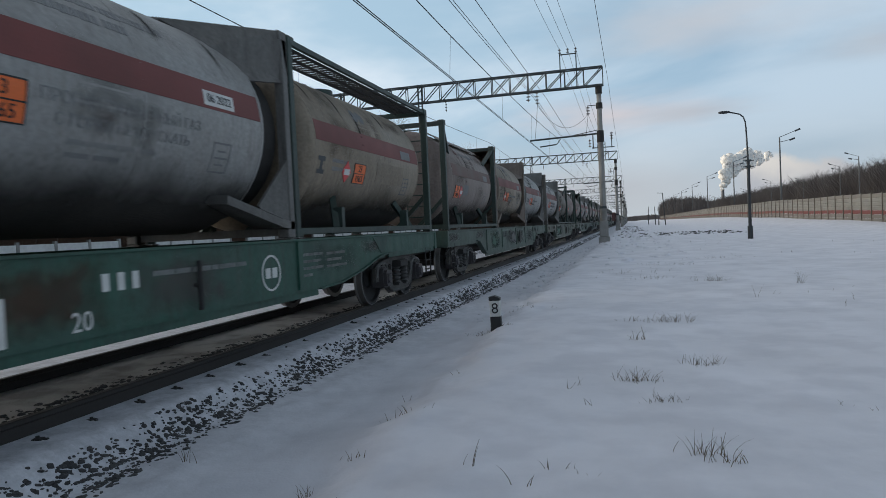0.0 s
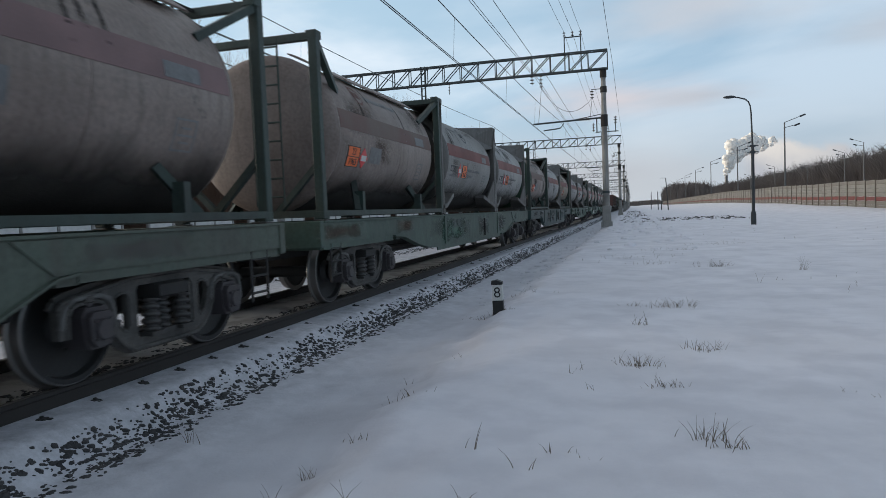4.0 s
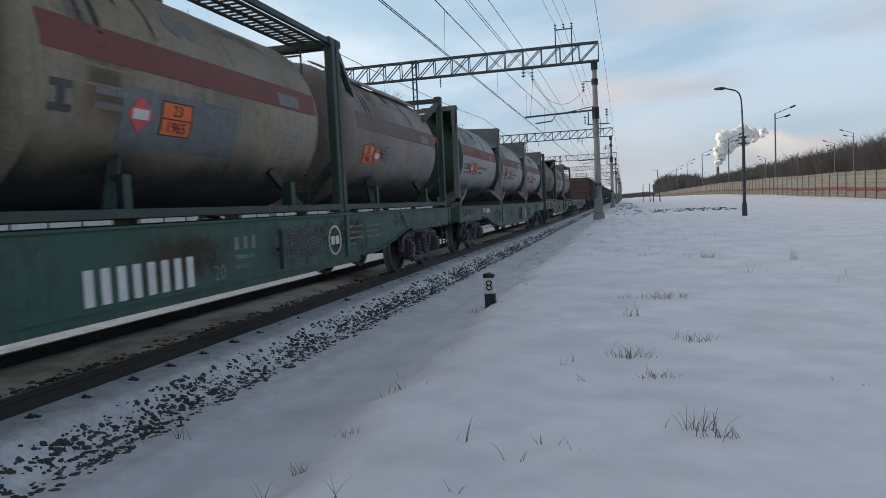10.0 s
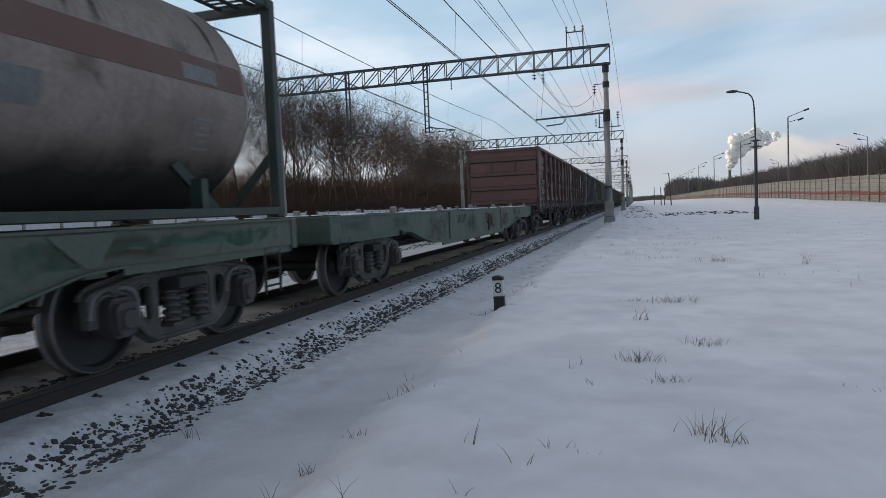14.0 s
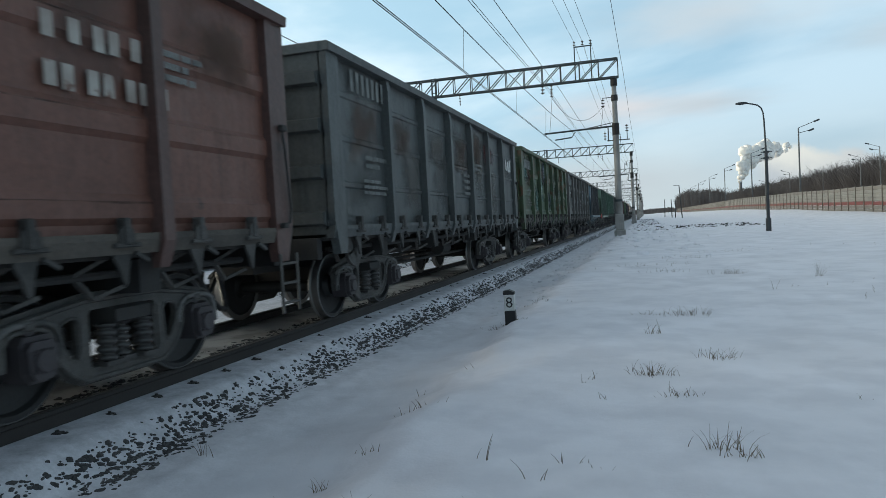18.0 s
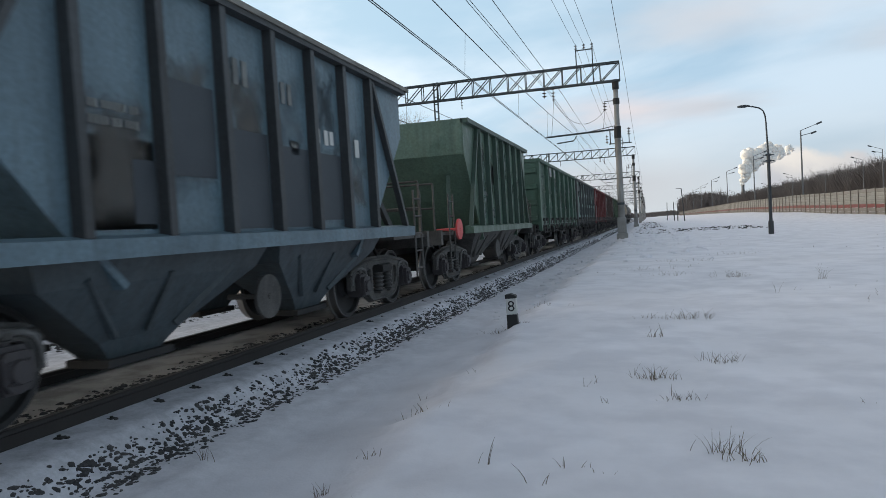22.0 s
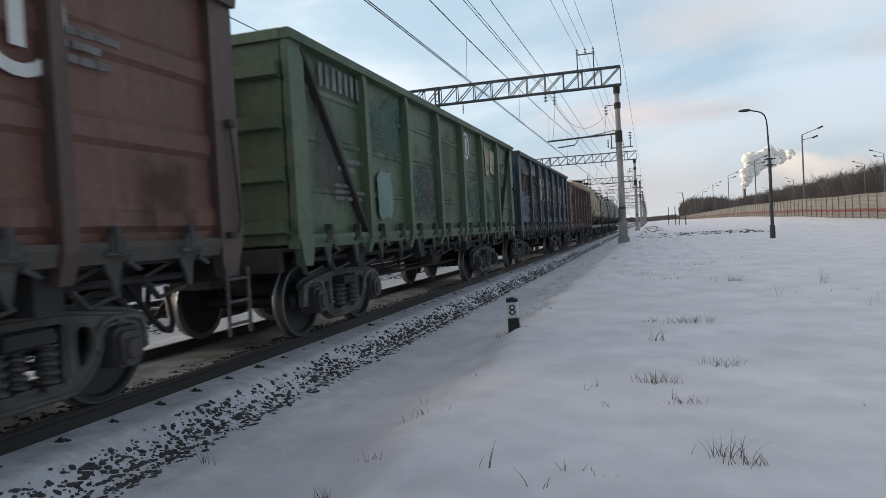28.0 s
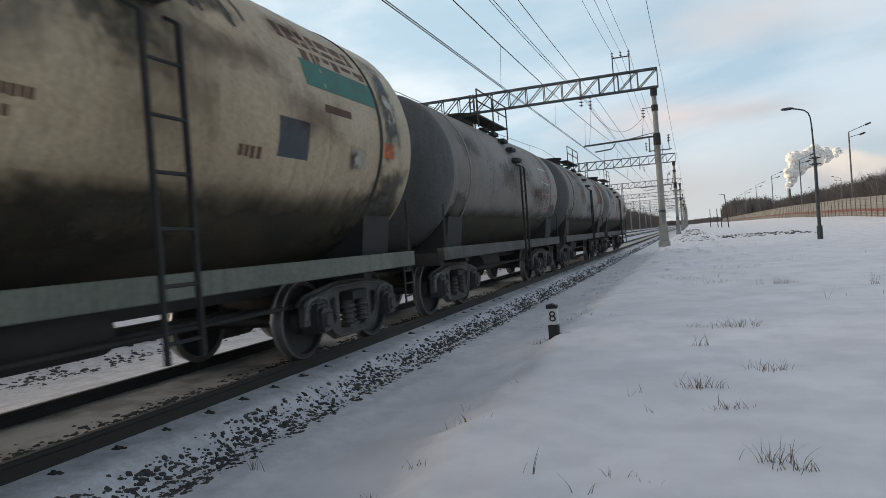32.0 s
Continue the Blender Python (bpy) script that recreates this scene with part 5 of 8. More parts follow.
def wheelset_mesh():
    bm = B()
    prof = [(.66, .09), (.66, .125), (.712, .165), (.738, .40), (.72, .425), (.72, .503), (.735, .508), (.748, .503), (.757, .484), (.852, .474), (.858, .462), (.856, .42), (.80, .402), (.776, .175), (.845, .135), (.85, .09)]
    for s in (1, -1):
        lathe(bm, [(s * x, r) for x, r in prof], 40, "x")
    tube(bm, (-0.95, 0, 0), (0.95, 0, 0), 0.085, 14)
    me = mesh_of("wheelset", bm, WHEEL, TREAD)
    for f in me.polygons:
        c = f.center
        r = math.hypot(c.y, c.z)
        if r > 0.455 and abs(c.x) < 0.857 and len(f.vertices) == 4:
            f.material_index = 1
    return smooth(me, 35)


def bolster_mesh():
    bm = B()
    slab(bm, [(-1.16, .64), (-1.16, .74), (-.5, .86), (.5, .86), (1.16, .74), (1.16, .64), (.6, .46), (-.6, .46)], -0.2, 0.2, "y")
    tube(bm, (0, 0, .86), (0, 0, .93), .2, 14)
    for s in (-1, 1):
        box(bm, s * .68 - .09, s * .68 + .09, -.09, .09, .8, .93)
    # brake rigging between the wheels
    for y in (-.38, .38):
        tube(bm, (-.85, y, .42), (.85, y, .42), .035, 8)
        for s in (-1, 1):
            box(bm, s * .78 - .05, s * .78 + .05, y - .06 + (.06 if y > 0 else -.06), y + .06 + (.06 if y > 0 else -.06), .34, .62)
    return mesh_of("bogie", bm, IRON_DARK)


def add_bogie(wagon, y):
    bo = place("bogie", cached("bolster", bolster_mesh), wagon, pose(0, y, 0))
    for s in (1, -1):
        turned = pose(s * 1.02, 0, 0, 0, 0, 0 if s > 0 else 180)
        place("side_frame", cached("side_frame", side_frame_mesh), bo, turned)
        if s > 0:
            place("jaw_lip", cached("jaw_lip", jaw_lip_mesh), bo, turned, "worn dusty lip with the sky's reflection painted in")
            place("jaw_lip", cached("jaw_lip", jaw_lip_mesh), bo, pose(s * 1.02, -1.88, 0), "worn dusty lip with the sky's reflection painted in")
        for k in (-0.21, 0.0, 0.21):
            place("spring", cached("spring", spring_mesh), bo, pose(s * (1.05 if k else 0.99), k, -0.02))
        for k in (-.925, .925):
            place("axle_box", cached("axle_box", axle_box_mesh), bo, pose(s * 1.03, k, .4785, 0, 0, 0 if s > 0 else 180) @ Matrix.Diagonal((.95, .86, .9, 1)))
    for k in (-.925, .925):
        w = place("wheelset", cached("wheelset", wheelset_mesh), bo, pose(0, k, .4785))
        WHEELS.append((w, k))
    return bo


def coupler_mesh():
    bm = B()
    box(bm, -.09, .09, -.15, .62, .98, 1.12, .02)
    slab(bm, [(-.17, .5), (.17, .5), (.2, .62), (.12, .70), (.05, .63), (-.04, .70), (-.2, .78), (-.24, .62)], .92, 1.18, "z")
    return mesh_of("coupler", bm, IRON_DARK)


def hose_mesh():
    bm = B()
    pts = [(.42, -.25, 1.0), (.46, -.12, .80), (.47, .04, .58), (.45, .22, .44), (.40, .40, .40), (.30, .55, .48), (.2, .64, .66), (.12, .70, .84)]
    for a, b in zip(pts, pts[1:]):
        tube(bm, a, b, .034, 8)
    return smooth(mesh_of("brake_hose", bm, BLACK), 60)


def add_ends(wagon, half):
    for s in (1, -1):
        m = pose(0, s * (half - .70), 0, 0, 0, 0 if s > 0 else 180)
        place("coupler", cached("coupler", coupler_mesh), wagon, m)
        place("brake_hose", cached("hose", hose_mesh), wagon, m)


def ladder(bm, x, y0, y1, z0, z1, n, r=0.016, deep=0.0):
    for y in (y0, y1):
        tube(bm, (x, y, z0), (x, y, z1), r, 6)
    for i in range(n):
        z = z0 + (z1 - z0) * (i + .5) / n
        tube(bm, (x, y0, z), (x, y1, z), r * 0.9, 6)
    return bm


# container flat ----------------------------------------------------------
DECK = 1.25


def flat_wagon(k, paint, style, label):
    w = thing("container_flat_wagon", label, "flat wagon", "wagons of the train")
    L = 9.2
    if style == "belly":
        low = [(-L, .93), (-6.4, .93), (-5.9, .90), (-5.1, .72), (-4.3, .60), (-3.6, .57), (3.6, .57), (4.3, .60), (5.1, .72), (5.9, .90), (6.4, .93), (L, .93)]
    else:
        low = [(-L, .95), (-6.2, .95), (-5.95, .92), (-5.15, .56), (-5.0, .53), (5.0, .53), (5.15, .56), (5.95, .92), (6.2, .95), (L, .95)]
    for s in (1, -1):
        bm = B()
        slab(bm, low + [(L, DECK - .03), (-L, DECK - .03)], s * 1.21, s * 1.235, "x")
        sill = part("side_sill", bm, paint, w)
        bm = B()
        box(bm, s * 1.12, s * 1.26, -L, L, DECK - .03, DECK, .006)
        part("top_flange", bm, paint, sill)
        bm = B()
        for a, b in zip(low, low[1:]):
            beam(bm, (s * 1.2, a[0], a[1] - .008), (s * 1.2, b[0], b[1] - .008), .022, .16) if abs(b[1] - a[1]) < 1e-6 else beam(bm, (s * 1.2, a[0], a[1] - .008), (s * 1.2, b[0], b[1] - .008), .14, .022)
        part("bottom_flange", bm, paint, sill)
        ribs = (-3.05, 3.05) if style == "belly" else (-4.9, -2.4, 0.4, 2.6, 4.9)
        for y in ribs:
            bm = B()
            box(bm, s * 1.235, s * 1.262, y - .06, y + .06, .60, DECK - .032)
            part("stiffener", bm, paint, sill)
    bm = B()
    for s in (-1, 1):
        box(bm, s * .22 - .07, s * .22 + .07, -L, L, .70, 1.18)
    part("centre_sill", bm, IRON_DARK, w)
    for y in (-9.15, -6.1, -3.05, 0, 3.05, 6.1, 9.15):
        bm = B()
        box(bm, -1.2, 1.2, y - .11, y + .11, .85, DECK - .035)
        part("cross_beam", bm, paint, w)
    for s in (-1, 1):
        bm = B()
        box(bm, -1.25, 1.25, s * 9.27 - .06, s * 9.27 + .06, .88, DECK, .01)
        part("end_beam", bm, paint, w)
        bm = B()
        ladder(bm, 1.2, s * 8.95, s * 8.62, .38, .95, 3)
        part("step_ladder", bm, IRON_DARK, w)
    for j in (-1, 0, 1):
        for e in (-2.93, 2.93):
            for s in (-1, 1):
                bm = B()
                box(bm, s * 1.13 - .1, s * 1.13 + .1, j * 6.1 + e - .08, j * 6.1 + e + .08, DECK, DECK + .02)
                part("container_lock", bm, IRON, w)
    bm = B()
    tube(bm, (.55, -1.6, .72), (.55, -.2, .72), .2, 14)
    part("air_reservoir", bm, IRON_DARK, w, soft=40)
    part("brake_cylinder", tube(B(), (-.55, .5, .75), (-.55, 1.4, .75), .16, 14), IRON_DARK, w, soft=40)
    for x in (.1, -.3, .75):
        part("brake_rod", tube(B(), (x, -6, .6), (x, 6, .62), .03, 6), IRON_DARK, w)
    bm = B()
    tube(bm, (1.24, .9, .86), (1.31, .9, .86), .02, 6)
    lathe(bm, [(1.30, .19), (1.30, .215), (1.325, .215), (1.325, .19)], 16, "x", (.9, .86)) if style != "belly" else tube(bm, (1.3, .9, .62), (1.3, .9, 1.1), .025, 6)
    part("hand_brake", bm, IRON_DARK, w)
    add_ends(w, 9.81)
    for y in (-7.36, 7.36):
        add_bogie(w, y)
    # markings
    x = 1.238
    ink = FADED if k in (0, 6, 7) else FAINT
    yn, zn, hn, mn = {0: (-2.75, .62, .34, WHITE), 6: (-2.12, .62, .295, WHITE), 5: (-2.45, .92, .21, FADED), 8: (-2.45, .98, .22, FADED), 2: (-3.2, .98, .2, FAINT)}.get(k, (-2.4, .93, .2, ink))
    numeral_bars(w, x, yn, zn, 8, hn, mn)
    if k in (0, 6):
        me = letters("20", .22)
        me.materials.append(mn if k == 0 else FADED)
        place("writing", me, w, pose(x, -.5 if k == 0 else -.3, .70))
        flat_bars(w, x, -.28 if k == 0 else .0, 1.06, (.42,), .15, .03, WHITE if k == 0 else FADED, k + 5, word=(.10, .11))
        flat_bars(w, x, .32 if k == 0 else .0, 1.04 if k == 0 else .86, (1.5,) if k == 0 else (.36, .3), .05, .05, FADED, k)
    flat_bars(w, x, 3.0, 1.06, (.7, .65, .7, .4), .04, .05, ink, k + 9)
    flat_bars(w, x, 3.85, 1.05, (.6, .5, .65), .04, .05, ink, k + 19)
    if k == 7:
        flat_bars(w, x, -6.3, 1.17, (1.0,), .16, .03, WHITE, k + 5, word=(.10, .12))
    for ya, yb, m in PATCHES.get(k, ()):
        rnd = random.Random(k + int(ya))
        n = 14

        def sill_low(y):
            for (a, za), (b, zb) in zip(low, low[1:]):
                if a <= y <= b:
                    return za + (zb - za) * (y - a) / (b - a)
            return .95
        ys = [ya + (yb - ya) * i / n for i in range(n + 1)]
        up = [(y, DECK - .06 - rnd.uniform(0, .03)) for y in ys]
        down = [(y, max(sill_low(y) + .03, sill_low(y) + .10 + rnd.uniform(-.07, .04))) for y in reversed(ys)]
        bm = B()
        slab(bm, up + down, 1.236, 1.239, "x")
        part("paint_patch", bm, feathered(m, 1.0), w, "fresher repaint")
    rnd = random.Random(k * 5 + 2)
    for i in range(7):
        y = -8.4 + 2.4 * i + rnd.uniform(-.5, .5)
        lowest = max([z for a, z in low if abs(a - y) < 1.4] or [.57]) + .02
        m = rnd.choice((DUST_THIN, DUST_THIN, RUST_THIN, DIRT_THIN))
        box(bm := B(), 1.2370 + .0002 * i, 1.2376 + .0002 * i, y - rnd.uniform(.5, 1.2), y + rnd.uniform(.5, 1.2), lowest, DECK - .04)
        part("dirt_patch", bm, m, w)
    # pale repair plate over the bogie
    bm = B()
    slab(bm, [(5.6, DECK - .04), (6.3, DECK - .04), (6.1, .94), (5.95, .94)], x, x + .012, "x")
    part("repair_plate", bm, FRAME_S if k == 5 else paint, w)
    if k in (0, 6, 7):
        yr = 2.34 if k == 0 else 2.6
        bm = B()
        slab(bm, ring(yr, .87, .215, 24), x, x + .004, "x", holes=[ring(yr, .87, .19, 24)])
        slab(bm, [(yr - .13, .81), (yr - .02, .81), (yr - .02, .93), (yr - .13, .93)], x, x + .004, "x")
        slab(bm, [(yr + .02, .81), (yr + .13, .81), (yr + .13, .93), (yr + .02, .93)], x, x + .004, "x")
        part("round_emblem", bm, WHITE, w, "white ring emblem")
    return w


# tank container ------------------------------------------------------------
def dome(R, L, e=0.34, n=7):
    p = [(-L - e * math.cos(i * math.pi / 2 / n), R * math.sin(i * math.pi / 2 / n)) for i in range(1, n + 1)]
    return [(p[0][0], 0.02)] + p + [(-a, r) for a, r in reversed(p)] + [(-p[0][0], 0.02)]


def tank_container(style, body, frame_m, end_m, label, stripe=None, seed=0, mark="prop", date=""):
    c = thing("tank_container", label, "tank container", "tank containers")
    Z, H, W, L = DECK + .022, 2.591, 1.219, 3.029
    R, cz, Lt = 1.195, Z + 1.30, 2.34
    if style == "gusset":
        R, cz, Lt = 1.205, Z + 1.32, 2.38
    bm = B()
    lathe(bm, dome(R, Lt), 48, "y", (0, cz))
    me = mesh_of("tank", bm, body, end_m)
    for f in me.polygons:
        if abs(f.center.y) > Lt + .01 and style != "gusset" or f.center.y < -Lt - .01:
            f.material_index = 1
    smooth(me, 50)
    place("tank", me, c)
    for y in (-Lt + .02, 0.4, Lt - .02):
        part("weld_seam", lathe(B(), [(y - .012, R - .01), (y - .012, R + .003), (y + .012, R + .003), (y + .012, R - .01)], 48, "y", (0, cz)), body, c)
    if stripe:
        for s in (0, 180):
            bm = B()
            if s == 0:
                patch(bm, -Lt + .05, Lt - .05, 2.5, 16.5, R, .003, 8, cz)
            else:
                patch(bm, -Lt + .05, Lt - .05, 163.5, 177.5, R, .003, 8, cz)
            part("stripe", bm, stripe, c, "dull red-brown stripe")
    # corner posts and rails
    for sy in (-1, 1):
        for sx in (-1, 1):
            bm = B()
            x0, x1 = sorted((sx * W, sx * (W - .13)))
            y0, y1 = sorted((sy * L, sy * (L - .12)))
            box(bm, x0, x1, y0, y1, Z + .1, Z + H - .1, .01)
            post = part("corner_post", bm, frame_m, c)
            for z in (Z, Z + H - .118):
                bm = B()
                xa, xb = sorted((sx * (W + .002), sx * (W - .16)))
                ya, yb = sorted((sy * (L + .002), sy * (L - .176)))
                box(bm, xa, xb, ya, yb, z, z + .118, .012)
                tube(bm, (sx * (W - .05), sy * (L - .09), z + .06), (sx * (W + .004), sy * (L - .09), z + .06), .032, 8)
                part("corner_casting", bm, frame_m, post)
        for z in (Z + .03, Z + H - .13):
            bm = B()
            y0, y1 = sorted((sy * L, sy * (L - .1)))
            box(bm, -W + .12, W - .12, y0, y1, z, z + .1)
            part("end_rail", bm, frame_m, c)
        if style != "gusset":
            for sx in (-1, 1):
                part("end_brace", beam(B(), (sx * (W - .1), sy * (L - .06), Z + .75), (sx * .45, sy * (L - .06), Z + .08), .08), frame_m, c)
    if style == "gusset":
        for sy in (-1, 1):
            for sx in (-1, 1):
                bm = B()
                # upper plates: from the corner post over the shoulder of the tank to its crown
                def plate(pts, drop):
                    vs = [bm.verts.new(v) for v in pts] + [bm.verts.new(v + drop) for v in pts]
                    n = len(pts)
                    bm.faces.new(vs[:n])
                    bm.faces.new(vs[n:])
                    for i in range(n):
                        bm.faces.new((vs[i], vs[(i + 1) % n], vs[n + (i + 1) % n], vs[n + i]))

                def at(x, y, z):
                    return Vector((sx * x, sy * y, z))
                top = Z + H - .01
                plate([at(W, L, top), at(W, L - .14, top), at(.42, 1.62, cz + 1.17), at(.30, 1.62, cz + 1.19), at(.30, L, top)], Vector((0, 0, -.03)))
                plate([at(W, L, top), at(W, L, top - .62), at(1.06, 2.36, cz + .56), at(.80, 2.0, cz + .90), at(.42, 1.62, cz + 1.165), at(W, L - .14, top)], Vector((-sx * .03, 0, -.01)))
                part("top_gusset", bm, frame_m, c)
                bm = B()
                plate([at(W, L, Z + .20), at(W, L - .32, Z + .24), at(1.12, L - 1.32, Z + .50), at(.84, L - 1.32, Z + .52), at(.60, L, Z + .24)], Vector((0, 0, -.10)))
                plate([at(W - .01, L - .1, Z + .20), at(W - .01, L - .1, Z + 1.0), at(1.08, L - .62, Z + .40), at(1.10, L - .60, Z + .36)], Vector((-sx * .03, 0, 0)))
                part("bottom_gusset", bm, frame_m, c)
            if end_m is END_G and sy < 0:
                continue        # the domed end stands free here
            bm = B()
            lathe(bm, [(sy * (Lt + .02), 1.0), (sy * (Lt + .02), 1.06), (sy * (L - .1), 1.06), (sy * (L - .1), 1.0)], 32, "y", (0, cz))
            part("skirt", bm, IRON_DARK, c, "dark end skirt")
    else:
        for sx in (-1, 1):
            bm = B()
            box(bm, sx * (W - .03) - .03, sx * (W - .03) + .03, -L + .12, L - .12, Z + .04, Z + .12)
            for y in (-1.5, 1.5):
                box(bm, sx * (W - .1) - .07, sx * (W - .1) + .07, y - .05, y + .05, Z + .04, Z + .42)
            part("bottom_rail", bm, frame_m, c)
            for y in (-1.7, 1.7):
                part("saddle", beam(B(), (sx * .95, y - .35 * (1 if y > 0 else -1), cz - .72), (sx * (W - .06), y, Z + .1), .09), frame_m, c)
            if style == "brace":
                for sy in (-1, 1):
                    bm = B()
                    beam(bm, (sx * (W - .06), sy * (L - .06), Z + H - .1), (sx * 1.0, sy * 2.0, cz + .62), .09)
                    part("top_brace", bm, frame_m, c)
            if style == "walk":
                bm = B()
                box(bm, sx * (W - .05) - .03, sx * (W - .05) + .03, -L + .12, L - .12, Z + H - .10, Z + H - .03)
                part("top_rail", bm, frame_m, c)
    # top: walkway or cover flaps
    if style == "walk":
        bm = B()
        for x in (.55, .78, 1.0):
            box(bm, x - .02, x + .02, -L + .12, L - .12, Z + H - .07, Z + H - .04)
        for i in range(44):
            y = -2.85 + i * .1325
            box(bm, .53, 1.02, y - .012, y + .012, Z + H - .06, Z + H - .035)
        part("walkway", bm, IRON_DARK, c, "dark steel grating walkway")
    elif style == "brace":
        for k, (ya, yb) in enumerate(((-2.3, -1.2), (-1.1, 0.9), (1.0, 2.2))):
            bm = B()
            patch(bm, ya, yb, 50, 72, R + .06, .012, 5, cz)
            part("cover_flap", bm, body, c)
        bm = B()
        for x in (-.35, .35):
            box(bm, x - .02, x + .02, 1.1, 2.95, Z + H - .08, Z + H - .05)
        for i in range(14):
            box(bm, -.35, .35, 1.15 + i * .13, 1.17 + i * .13, Z + H - .07, Z + H - .05)
        part("walkway", bm, IRON_DARK, c, "dark steel grating walkway")
    bm = B()
    part("manhole", tube(bm, (0, .3, cz + R - .05), (0, .3, cz + R + .10), .27, 16), frame_m, c, soft=40)
    part("valve_cap", tube(B(), (.0, -.5, cz + R - .05), (0, -.5, cz + R + .06), .18, 12), frame_m, c, soft=40)
    if style == "brace" and end_m is not END_G:
        bm = B()
        ladder(bm, -.2, 0, .42, Z + .2, Z + H - .1, 9)
        me = mesh_of("ladder", bm, frame_m)
        place("ladder", me, c, pose(.72, -L + .02, 0, 0, 0, 90))
    # soot along the belly, with the shade of the underside painted in
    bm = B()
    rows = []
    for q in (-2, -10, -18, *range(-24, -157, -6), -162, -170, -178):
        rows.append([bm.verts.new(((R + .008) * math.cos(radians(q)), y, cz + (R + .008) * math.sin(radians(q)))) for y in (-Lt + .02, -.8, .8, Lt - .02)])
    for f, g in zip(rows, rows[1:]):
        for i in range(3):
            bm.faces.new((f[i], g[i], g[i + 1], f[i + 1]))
    part("soot_stain", bm, SOOT_SHADE, c, "belly darkened by soot and painted shade", soft=180)
    # streaks and patches of road dirt on the shell
    rnd = random.Random(seed * 13 + len(label))
    for i in range(6):
        y, a, dy, da = rnd.uniform(-2.0, 1.9), rnd.uniform(-20, 52), rnd.uniform(.18, .8), rnd.uniform(8, 22)
        m = rnd.choice((DIRT_THIN, DUST_THIN, RUST_THIN))
        part("dirt_patch", patch(B(), max(-Lt + .05, y - dy), min(Lt - .05, y + dy), a - da, a + da, R + .0004 + .0003 * i, .0002, 6, cz), m, c)
    for i in range(4):
        y, a = rnd.uniform(-2.1, 2.1), rnd.uniform(52, 62)
        part("dirt_run", patch(B(), y - .05, y + .06, a - rnd.uniform(20, 55), a, R + .0034, .0002, 8, cz), DIRT_RUN, c)
    # hazard plates, writing
    def orange(y, deg, end=False):
        bm = B()
        patch(bm, y, y + .44, deg - 7.5, deg + 7.5, R, .006, 5, cz)
        plate = part("hazard_plate", bm, ORANGE, c, "orange hazard plate")
        bm = B()
        patch(bm, y, y + .44, deg - .3, deg + .3, R, .009, 2, cz)
        for a0, a1, ya, yb in ((-7.9, -7.3, 0, .44), (7.3, 7.9, 0, .44), (-7.9, 7.9, -.010, .004), (-7.9, 7.9, .436, .450)):
            patch(bm, y + ya, y + yb, deg + a0, deg + a1, R, .009, 3, cz)
        part("plate_border", bm, BLACK, plate)
        for t, a in (("23", 3.7), ("1965", -3.9)):
            me = wrapped(t, .15, R + .006, deg + a, cz)
            me.materials.append(BLACK)
            place("plate_number", me, plate, pose(0, y + .22, 0))

    def diamond(y, deg, s=.165):
        bm = B()
        vs = []
        for (dy, dz) in ((0, s), (s, 0), (0, -s), (-s, 0)):
            a = radians(deg) + dz / R
            vs.append(bm.verts.new(((R + .010) * math.cos(a), y + dy, cz + (R + .010) * math.sin(a))))
        mid = bm.verts.new(((R + .010) * math.cos(radians(deg)), y, cz + (R + .010) * math.sin(radians(deg))))
        for i in range(4):
            bm.faces.new((vs[i], vs[(i + 1) % 4], mid))
        ext = bmesh.ops.extrude_face_region(bm, geom=list(bm.faces))
        bmesh.ops.translate(bm, vec=(-.012, 0, 0), verts=[g for g in ext["geom"] if isinstance(g, bmesh.types.BMVert)])
        dia = part("hazard_diamond", bm, RED, c, "red flammable-gas diamond")
        bm = B()
        patch(bm, y - .10, y + .10, deg - 2.2, deg + 2.2, R + .010, .004, 3, cz)
        part("diamond_label", bm, WHITE, dia)

    def emblem(y, deg, rr, mat):
        bm = B()
        for i in range(20):
            t0, t1 = 2 * math.pi * i / 20, 2 * math.pi * (i + 1) / 20
            q = []
            for t, f in ((t0, rr), (t1, rr), (t1, rr * .78), (t0, rr * .78)):
                a = radians(deg) + f * math.sin(t) / R
                q.append(bm.verts.new(((R + .004) * math.cos(a), y + f * math.cos(t), cz + (R + .004) * math.sin(a))))
            bm.faces.new(q)
        for o in (-.55, .08):
            patch(bm, y + o * rr, y + (o + .45) * rr, deg - 3, deg + 3, R, .004, 2, cz)
        part("round_emblem", bm, mat, c, "ring emblem")

    faint = TANK_INK
    if mark == "prop":
        orange(-1.27, -12)
        diamond(-1.57, -12)
        for t, a in (("ПРОПАН-СЖИЖЕННЫЙ ГАЗ", -7.5), ("С ГОРКИ НЕ СПУСКАТЬ", -15.5)):
            me = wrapped(t, .138, R, a, cz)
            me.materials.append(faint)
            place("writing", me, c, pose(0, .24, 0))
        wrap_bars(c, (1.0, .6), -.4, R, -22, .05, .06, cz, faint, seed)
        wrap_bars(c, (1.6, 1.0), -.65, R, 40, .10, .07, cz, faint, seed + 3)
    elif mark == "cac":
        diamond(-1.27, -13)
        orange(-.99, -13)
        for i in range(3):
            bm = B()
            ya = -2.12 + i * .19
            patch(bm, ya, ya + .14, -15, -13.5, R, .003, 2, cz)
            patch(bm, ya, ya + .14, -9.5, -8, R, .003, 2, cz)
            patch(bm, ya + (.10 if i == 1 else 0), ya + (.14 if i == 1 else .04), -15, -8, R, .003, 2, cz)
            part("lettering_block", bm, INK_DARK, c)
        wrap_bars(c, (.5,), -2.1, R, -18, .05, .05, cz, faint, seed)
